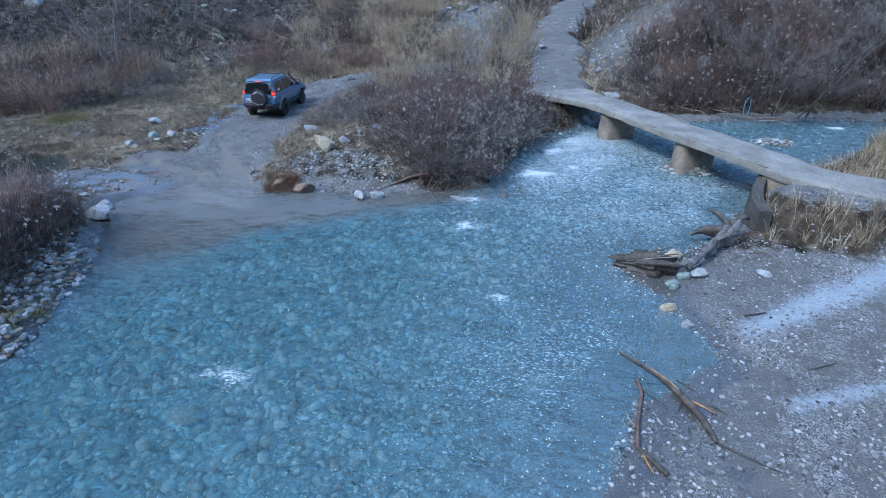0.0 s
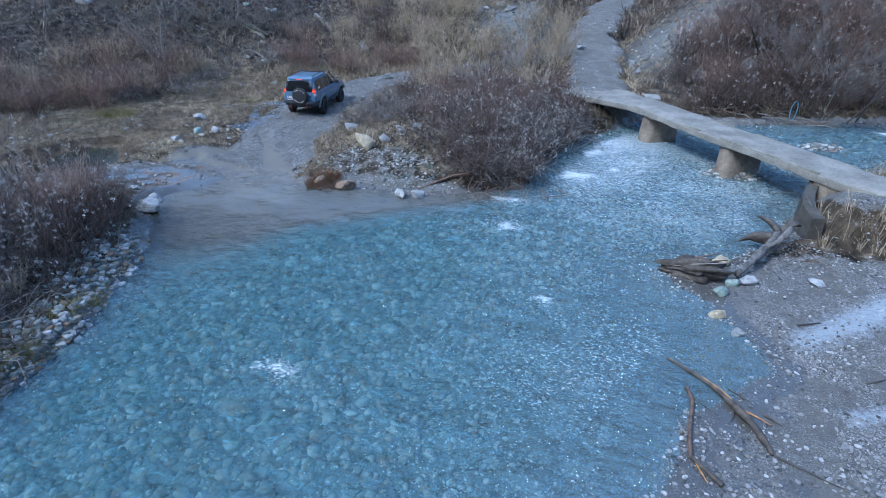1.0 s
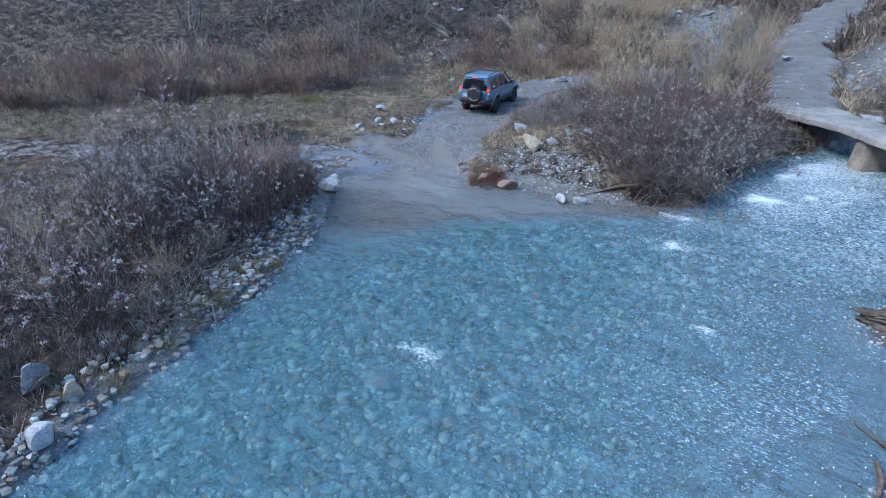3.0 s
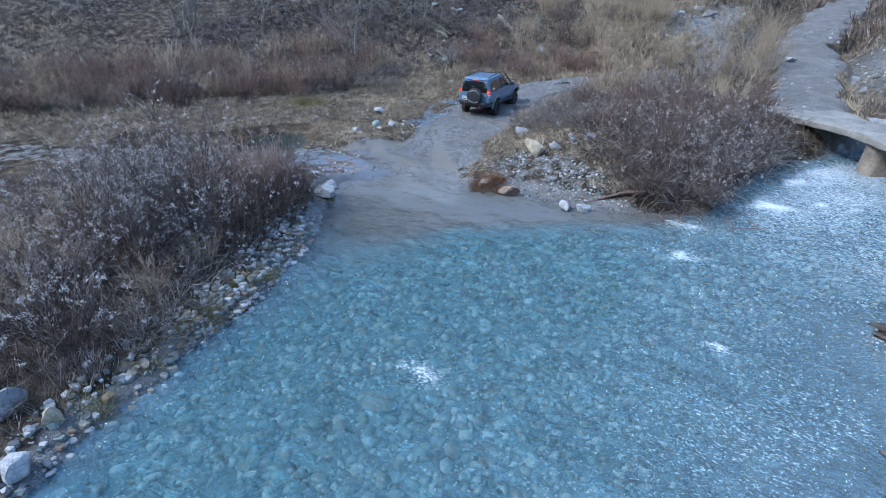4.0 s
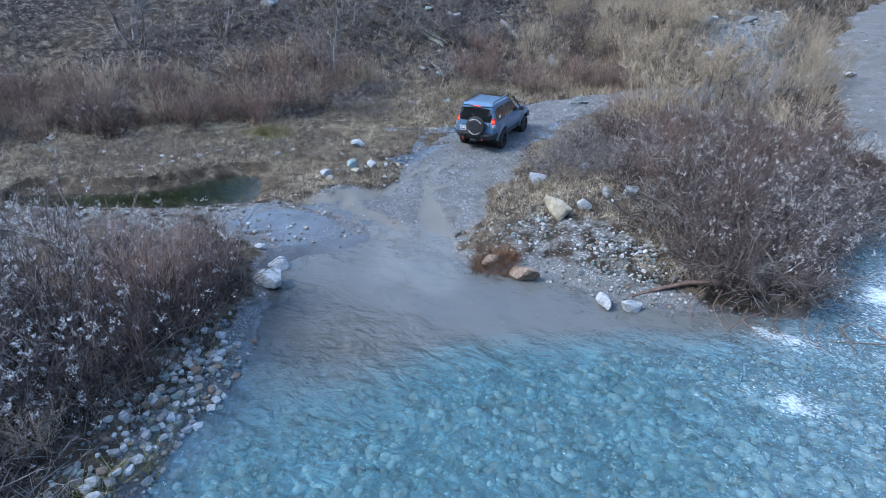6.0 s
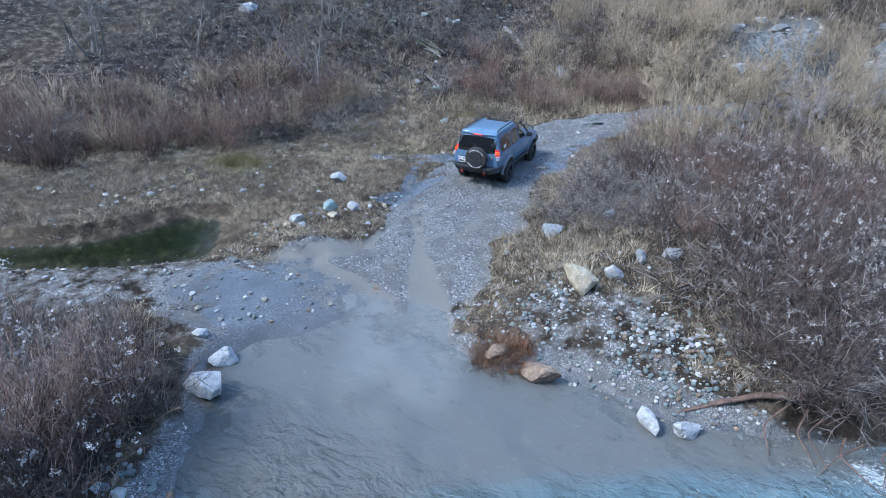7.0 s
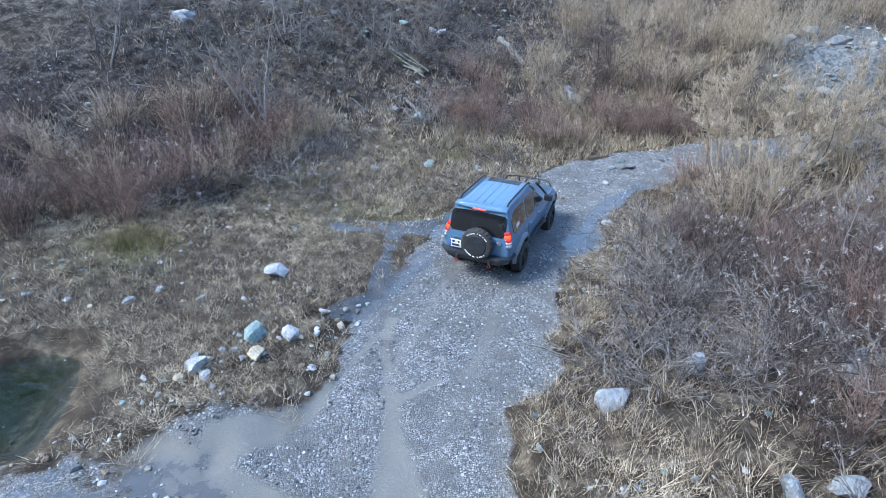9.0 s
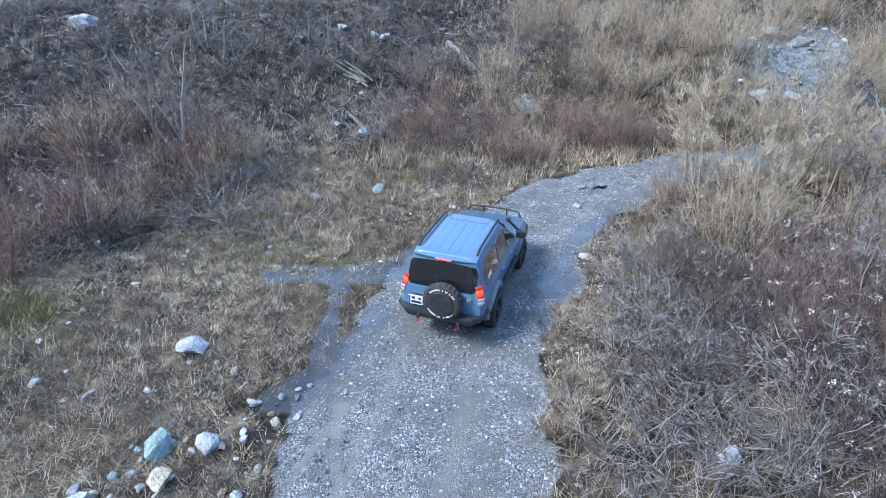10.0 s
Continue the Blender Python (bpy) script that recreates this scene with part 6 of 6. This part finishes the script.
# ---- trees ----
def tree(name, x, y, seed, tall, stems, lean, material, label, thick=0.09, spread=0.5, droop=0.0, limbs=7, twigs=9):
    """A bare tree: tapered trunks, limbs, branches and fine twigs."""
    rs = np.random.RandomState(seed)
    trunk, branch, paths = [], [], []
    for s in range(stems):
        a = rs.rand() * 6.283
        d = np.array([lean[0] + spread * 0.6 * math.cos(a) * (stems > 1), lean[1] + spread * 0.6 * math.sin(a) * (stems > 1), 1.0])
        p = curve_points((0.12 * stems * math.cos(a) * (stems > 1), 0.12 * stems * math.sin(a) * (stems > 1), 0), d, tall * rs.uniform(0.75, 1.05), 9, (lean[0] * 0.5, lean[1] * 0.5, 0.25), rs, 0.12)
        trunk.append(tube_arrays(p, thick * np.linspace(1.0, 0.16, 9) * np.array([1.35] + [1] * 8), 7))
        for k in range(limbs):
            u = rs.uniform(1.6, 7.5)
            i = int(u)
            q = p[i] + (p[i + 1] - p[i]) * (u - i)
            e = (p[i + 1] - p[i]) / np.linalg.norm(p[i + 1] - p[i]) + rs.normal(0, spread + 0.25, 3)
            length = tall * rs.uniform(0.22, 0.45) * (1.15 - u / 12)
            l = curve_points(q, e, length, 7, (0, 0, 0.45 - droop), rs, 0.13)
            trunk.append(tube_arrays(l, thick * 0.45 * (1 - u / 12) * np.linspace(1, 0.2, 7), 5))
            for _ in range(5):
                m = rs.randint(2, 6)
                w = curve_points(l[m], l[m] - l[m - 1] + rs.normal(0, 0.35, 3) * np.linalg.norm(l[m] - l[m - 1]), length * rs.uniform(0.3, 0.6), 5, (0, 0, 0.3 - droop * 1.5), rs, 0.15)
                branch.append(tube_arrays(w, thick * 0.13 * np.linspace(1, 0.35, 5), 3))
                paths.append(w)
    ob = new(name, array_mesh(name, *gather(trunk), material))
    limbs_ob = new("branchwork", array_mesh("branchwork", *gather(branch), material))
    tagged(limbs_ob, kind="stuff")
    (v, f), _ = side_twigs(paths, twigs, tall * 0.075, 0.5, 0.2 - droop, rs, 0.008)
    crown = tagged(new("crown", array_mesh("crown", v, f, material)), kind="stuff")
    limbs_ob.parent = crown.parent = ob
    ob.matrix_world = Matrix.Translation((x, y, float(height(np.array([x]), np.array([y]))[0]) - 0.08))
    return tagged(ob, label, "tree", "bare trees")


tree("bare_tree", -24.7, 32.6, 1, 5.6, 3, (-0.55, 0.2), MAT_TREE_GREY, "leaning pale bare tree at the foot of the slope", 0.08, 0.45, 0.0, 10, 6)
tree("bare_tree", 15.2, 35.2, 2, 6.6, 9, (0.1, -0.1), MAT_TREE_GREY, "pale many-stemmed bare tree on the river bank", 0.04, 0.5, 0.0, 9, 11)
tree("bare_tree", 13.0, 36.4, 3, 5.6, 3, (-0.15, 0.0), MAT_BROWN_TWIG, "slender grey bare tree on the bank", 0.035, 0.45, 0.0, 8, 9)
tree("bare_tree", 18.4, 37.0, 4, 6.5, 3, (0.2, 0.1), MAT_BROWN_TWIG, "grey bare tree on the bushy slope", 0.04, 0.5, 0.0, 9, 9)
tree("bare_tree", 11.6, 38.6, 5, 4.6, 2, (0.0, -0.1), MAT_BROWN_TWIG, "thin grey bare tree in the thicket", 0.035, 0.4, 0.0, 8, 9)
tree("bare_tree", 21.5, 38.8, 6, 6.5, 3, (0.0, -0.1), MAT_DARK_TWIG, "dark bare tree on the bushy slope", 0.055, 0.5, 0.0, 9, 9)
tree("bare_tree", -35.9, 27.6, 7, 3.8, 4, (0.25, -0.2), MAT_PALE_BARK, "grey tree with drooping pale twigs on the slope", 0.06, 0.8, 0.9, 9, 12)
tree("bare_tree", -33.0, 31.5, 8, 3.2, 3, (0.1, 0.0), MAT_GREY_TWIG, "small grey bare tree on the slope", 0.05, 0.7, 0.5, 8, 10)
tree("bare_tree", -28.6, 38.5, 9, 3.4, 3, (0.1, 0.0), MAT_PALE_BARK, "bushy pale bare tree on the slope", 0.05, 0.7, 0.5, 8, 10)
tree("bare_tree", -25.9, 41.6, 10, 2.4, 5, (0.0, -0.2), MAT_PALE_BARK, "sprawling pale dead bush above the logs", 0.045, 1.1, 1.0, 8, 10)
tree("bare_tree", -8.3, 37.0, 11, 4.2, 6, (0.0, 0.0), MAT_TAN_TWIG, "tall tan many-stemmed sapling beside the road", 0.03, 0.5, 0.0, 7, 10)
tree("bare_tree", -6.9, 38.0, 31, 4.3, 6, (0.0, 0.0), MAT_TAN_TWIG, "tall tan many-stemmed sapling beside the road", 0.03, 0.5, 0.0, 7, 10)
tree("bare_tree", -7.6, 35.9, 51, 3.4, 6, (0.0, 0.0), MAT_TAN_TWIG, "tall tan many-stemmed sapling beside the road", 0.03, 0.5, 0.0, 7, 10)
tree("bare_tree", -5.4, 38.9, 71, 4.0, 6, (0.0, 0.0), MAT_TAN_TWIG, "tall tan many-stemmed sapling beside the road", 0.03, 0.5, 0.0, 7, 10)
tree("bare_tree", -4.1, 39.9, 91, 3.7, 6, (0.0, 0.0), MAT_TAN_TWIG, "tall tan many-stemmed sapling beside the road", 0.03, 0.5, 0.0, 7, 10)
tree("bare_tree", -2.9, 37.0, 111, 3.4, 5, (0.0, 0.0), MAT_GREY_TWIG, "grey many-stemmed sapling on the spit", 0.03, 0.5, 0.0, 7, 10)
tree("bare_tree", -4.6, 36.4, 131, 2.9, 5, (0.0, 0.0), MAT_GREY_TWIG, "grey many-stemmed sapling on the spit", 0.03, 0.5, 0.0, 7, 10)
tree("bare_tree", -5.0, 31.0, 15, 2.6, 4, (0.0, 0.0), MAT_GREY_TWIG, "thin grey sapling among dark shrubs", 0.025, 0.4, 0.0, 6, 8)
tree("dark_tree", -14.0, 49.4, 16, 3.0, 13, (0.0, 0.0), MAT_DARK_TWIG, "broad dark bush high on the grassy slope", 0.03, 0.7, 0.0, 6, 10)
tree("bare_tree", -17.6, 50.5, 17, 3.0, 4, (0.0, 0.0), MAT_TAN_TWIG, "tan bush on the grassy slope", 0.03, 0.5, 0.0, 6, 9)


# ---- dead wood ----
def limb(name, points, r0, r1, material, label, sides=9, knots=0.18, seed=0, parent=None):
    """A knobbly piece of dead wood along a curve through the points."""
    rs = np.random.RandomState(seed)
    p = np.array(points, float)
    d = np.concatenate([[0], np.cumsum(np.linalg.norm(np.diff(p, axis=0), axis=1))])
    n = max(8, int(d[-1] / 0.08))
    t = np.linspace(0, d[-1], n)
    q = np.stack([np.interp(t, d, p[:, i]) for i in range(3)], -1)
    for _ in range(2):
        q[1:-1] = (q[:-2] + 2 * q[1:-1] + q[2:]) / 4
    q[1:-1] += rs.normal(0, r0 * 0.06, (n - 2, 3))
    bumps = np.interp(np.arange(n), np.arange(0, n + 5, 5), rs.normal(0, 0.6, len(np.arange(0, n + 5, 5))))
    rad = np.linspace(r0, r1, n) * (1 + knots * bumps)
    v, f = tube_arrays(q, rad, sides)
    ridge = 1 + knots * 0.6 * np.tile(rs.normal(0, 0.6, sides), n)
    v = np.repeat(q, sides, 0) + (v - np.repeat(q, sides, 0)) * ridge[:, None]
    me = array_mesh(name, v, f, material)
    bm = bmesh.new()
    bm.from_mesh(me)
    bmesh.ops.holes_fill(bm, edges=[e for e in bm.edges if e.is_boundary], sides=0)
    bm.to_mesh(me)
    bm.free()
    ob = new(name, me)
    if parent:
        ob.parent = parent
        if label:
            ob["label"] = label
        return ob
    return tagged(ob, label, "driftwood")


def on(x, y, up=0.0):
    return (x, y, float(height(np.array([x]), np.array([y]))[0]) + up)


# long split branch on the beach
b = limb("fallen_branch", [on(2.62, 10.7, 0.10), on(3.0, 10.3, 0.09), on(3.4, 9.85, 0.08), on(3.72, 9.2, 0.08)], 0.045, 0.07, MAT_WOOD_DARK, "long dark broken branch with split orange wood, lying on gravel", seed=1)
limb("bark_strip", [on(3.70, 9.25, 0.09), on(3.86, 8.8, 0.11), on(3.98, 8.4, 0.08), on(4.02, 8.1, 0.03)], 0.075, 0.05, MAT_WOOD_DARK, "thick dark butt of the branch", seed=2, knots=0.4, parent=b)
limb("split_end", [on(3.68, 9.25, 0.10), on(3.95, 9.05, 0.12), on(4.2, 8.85, 0.10)], 0.028, 0.012, MAT_WOOD_ORANGE, "split orange heartwood", 6, seed=3, parent=b)
limb("split_end", [on(3.2, 10.08, 0.125), on(3.45, 9.75, 0.125), on(3.62, 9.42, 0.125)], 0.02, 0.03, MAT_WOOD_ORANGE, "split orange heartwood", 6, seed=4, parent=b)
limb("twig", [on(3.66, 9.4, 0.05), on(3.6, 9.0, 0.04), on(3.45, 8.8, 0.04)], 0.014, 0.006, MAT_WOOD_DARK, "", 5, seed=5, parent=b)
limb("twig", [on(4.03, 8.05, 0.04), on(4.35, 7.85, 0.05), on(4.75, 7.62, 0.04), on(5.0, 7.55, 0.03)], 0.022, 0.01, MAT_WOOD_DARK, "", 5, seed=6, parent=b)
b = limb("fallen_branch", [on(2.83, 9.7, 0.09), on(2.88, 9.3, 0.07), on(2.74, 8.75, 0.06), on(2.62, 8.2, 0.06), on(2.56, 7.75, 0.06)], 0.045, 0.03, MAT_WOOD_BROWN, "thin reddish-brown broken branch lying on wet gravel", seed=7)
limb("fork", [on(2.57, 7.78, 0.05), on(2.75, 7.5, 0.07), on(2.98, 7.22, 0.04)], 0.04, 0.045, MAT_WOOD_DARK, "", seed=8, parent=b)
limb("split_end", [on(2.6, 7.75, 0.05), on(2.68, 7.45, 0.05), on(2.74, 7.22, 0.04)], 0.018, 0.008, MAT_WOOD_ORANGE, "split orange heartwood", 5, seed=9, parent=b)
limb("twig", [on(2.6, 8.3, 0.06), on(2.5, 8.45, 0.1), on(2.46, 8.65, 0.12)], 0.018, 0.007, MAT_WOOD_PALE, "", 5, seed=10, parent=b)
limb("twig", [on(2.85, 9.5, 0.08), on(3.05, 9.25, 0.05), on(3.3, 9.0, 0.03)], 0.02, 0.008, MAT_WOOD_DARK, "", 5, seed=11, parent=b)
limb("stick", [on(3.72, 9.9, 0.02), on(3.95, 9.62, 0.03)], 0.022, 0.015, MAT_WOOD_DARK, "short dark stick on wet gravel", 6, seed=12)
limb("stick", [on(4.2, 9.2, 0.02), on(4.45, 8.95, 0.03)], 0.022, 0.015, MAT_WOOD_DARK, "short dark stick on wet gravel", 6, seed=13)
limb("stick", [on(5.9, 12.6, 0.03), on(6.45, 12.75, 0.04)], 0.03, 0.02, MAT_WOOD_DARK, "dark stick near the ice", 6, seed=14)
limb("stick", [on(6.6, 10.6, 0.02), on(7.3, 10.9, 0.03)], 0.02, 0.012, MAT_WOOD_DARK, "thin stick on the gravel", 6, seed=15)
# heap of driftwood at the point
b = limb("driftwood_log", [on(4.95, 14.6, 0.22), on(5.5, 15.3, 0.34), on(6.2, 16.3, 0.42), on(6.75, 17.2, 0.45)], 0.09, 0.14, MAT_WOOD_GREY, "weathered grey log lying among stones at the river", knots=0.25, seed=16)
limb("root_stub", [on(6.7, 17.1, 0.5), on(6.5, 17.5, 0.85), on(6.2, 17.7, 0.95)], 0.12, 0.04, MAT_WOOD_DARK, "", knots=0.5, seed=17, parent=b)
limb("root_stub", [on(6.75, 17.2, 0.45), on(7.2, 17.3, 0.7), on(7.4, 17.5, 0.5)], 0.10, 0.04, MAT_WOOD_DARK, "", knots=0.5, seed=18, parent=b)
limb("root_stub", [on(6.5, 16.9, 0.4), on(6.0, 17.1, 0.45), on(5.6, 17.0, 0.3)], 0.14, 0.05, MAT_WOOD_DARK, "", knots=0.5, seed=19, parent=b)
limb("root_stub", [on(6.0, 16.0, 0.5), on(6.4, 16.2, 0.62), on(6.9, 16.8, 0.75)], 0.06, 0.09, MAT_WOOD_GREY, "", knots=0.4, seed=20, parent=b)
rs = np.random.RandomState(9)
v, f = ball(4)
ridge = fbm(np.arctan2(v[:, 1], v[:, 2]) * 2.5, v[:, 0] * 0.7, 0.8, 4, 61) + 0.5 * fbm(v[:, 0] * 3, v[:, 1] * 3 + v[:, 2] * 2, 1.0, 4, 62)
v = v * (1 + 0.8 * ridge)[:, None] * (0.78, 0.44, 0.40)
v[:, 1:] *= (0.45 + 0.55 * step(-0.9, 0.5, v[:, 0]))[:, None]
stump = new("root_wad", array_mesh("root_wad", v, f, MAT_WOOD_DARK))
stump.matrix_world = Matrix.Translation((3.85, 14.75, -0.18)) @ Euler((0.3, -0.12, -0.2)).to_matrix().to_4x4()
tagged(stump, "big dark splintered root stump half in the water", "driftwood")
for i in range(26):
    a = rs.rand() * 6.283
    s, e = rs.uniform(0.0, 0.5), rs.uniform(0.5, 1.0)
    c = lambda u, k: (3.1 + 1.5 * u + rs.normal(0, 0.04), 14.95 - 0.3 * u + (0.10 + 0.27 * u) * math.cos(a) * k, -0.32 + 0.38 * u + (0.10 + 0.27 * u) * math.sin(a) * k)
    limb("splinter", [c(s, 1.06), c((s + e) / 2, 1.1), c(e, 1.08)], 0.03, 0.02, (MAT_WOOD_PALE, MAT_WOOD_DARK, MAT_WOOD_BROWN)[i % 3], "", 5, 0.4, 30 + i, stump).matrix_parent_inverse = stump.matrix_world.inverted()
# snagged brush beside the log
for i in range(10):
    x, y = rs.uniform(6.6, 7.8), rs.uniform(15.9, 17.4)
    limb("stick", [on(x, y, 0.05), on(x + rs.normal(0, 0.3), y - 0.4, 0.35), on(x + rs.normal(0, 0.5), y - 0.9, 0.06)], 0.016, 0.006, (MAT_WOOD_BROWN, MAT_WOOD_PALE)[i % 2], "thin brown stick snagged by the log", 4, seed=60 + i)
limb("fallen_branch", [(-5.42, 19.1, -0.36), (-4.73, 19.52, -0.12), (-4.04, 19.84, 0.12), (-3.34, 20.09, 0.2)], 0.05, 0.07, MAT_WOOD_BROWN, "dark wet branch reaching from the brush into the river", 8, 0.25, 70)
rs = np.random.RandomState(71)
for i in range(12):
    x = -3.6 + 0.32 * i
    y = 19.75 + 0.33 * max(0.0, x + 2.0) + rs.normal(0, 0.1)
    limb("root", [on(x, y, 0.35), on(x + rs.normal(0, 0.3), y - 0.4, 0.3), (x + rs.normal(0, 0.4), y - 0.85, WATER + 0.02)], 0.022, 0.008, MAT_WOOD_BROWN, "thin red-brown root hanging into the river", 5, 0.3, 72 + i)
# timber on the slope
for i, (x0, y0, x1, y1, r, up) in enumerate(((-25.2, 42.0, -23.0, 41.5, 0.08, 0.1), (-24.9, 41.7, -22.8, 41.3, 0.09, 0.1), (-24.6, 42.1, -22.7, 41.7, 0.07, 0.1),
                                              (-25.0, 41.8, -23.1, 41.5, 0.07, 0.26), (-24.3, 41.9, -22.9, 41.45, 0.06, 0.27), (-24.0, 41.3, -22.6, 41.1, 0.06, 0.08))):
    limb("log", [on(x0, y0, up), on((x0 + x1) / 2, (y0 + y1) / 2, up + 0.03), on(x1, y1, up)], r, r * 0.75, (MAT_WOOD_GREY, MAT_WOOD_GREEN, MAT_WOOD_PALE)[i % 3], "old bleached log in a small pile on the slope", 9, 0.25, 80 + i)
limb("dead_log", [on(-22.45, 38.8, 0.3), on(-21.5, 38.5, 0.16), on(-20.7, 38.2, 0.05)], 0.09, 0.05, MAT_WOOD_GREY, "short bleached fallen trunk at the foot of the slope", seed=85)
limb("dead_log", [on(-21.4, 48.0, 0.1), on(-20.2, 46.9, 0.12), on(-19.2, 46.0, 0.08)], 0.17, 0.12, MAT_WOOD_PALE, "grey plank-like log lying down the slope", seed=86)
limb("stick", [on(-13.3, 25.3, 0.02), on(-12.9, 25.7, 0.03)], 0.018, 0.01, MAT_WOOD_PALE, "pale stick on the gravel track", 5, seed=87)
limb("stick", [on(-10.9, 2.0, 0.25), on(-11.6, 2.2, 0.3)], 0.06, 0.05, MAT_WOOD_BROWN, "old brown stick on the bank", 6, seed=88)
for i in range(46):
    x, y = rs.uniform(-36, -19), rs.uniform(31, 50)
    if -0.77 * (x + 36) + 0.64 * (y - 17) < 1.0:
        continue
    a, l = rs.rand() * 6.283, rs.uniform(0.5, 1.7)
    limb("dead_branch", [on(x, y, 0.05), on(x + 0.5 * l * math.cos(a), y + 0.5 * l * math.sin(a), rs.uniform(0.1, 0.4)), on(x + l * math.cos(a + 0.4), y + l * math.sin(a + 0.4), 0.05)],
         0.03, 0.012, (MAT_WOOD_PALE, MAT_WOOD_PALE, MAT_WOOD_BROWN)[i % 3], "bleached dead branch lying on the dark slope", 5, 0.2, 100 + i)
for i in range(26):
    x, y = rs.uniform(7, 14.5), rs.uniform(33.6, 34.6)
    a, l = rs.normal(0.1, 0.5), rs.uniform(0.7, 1.8)
    limb("dead_branch", [on(x, y, 0.15), on(x + 0.5 * l, y - 0.3 + 0.3 * a, 0.35), (x + l, y - 0.5 + 0.5 * a, WATER + 0.08)],
         0.03, 0.01, (MAT_WOOD_BROWN, MAT_WOOD_PALE)[i % 2], "dead branch washed up along the far bank", 5, 0.2, 160 + i)
# blue hoop of hose caught in the brush over the far bank
t = np.linspace(0, 2 * math.pi, 25)
v, f = tube_arrays([(12.6 + 0.2 * math.cos(a), 34.1 + 0.1 * math.cos(a), 0.35 + 0.52 * math.sin(a)) for a in t], [0.022] * 25, 6)
tagged(new("hose_loop", array_mesh("hose_loop", v, f, MAT_HOSE)), "loop of pale blue hose caught in brush", "hose")
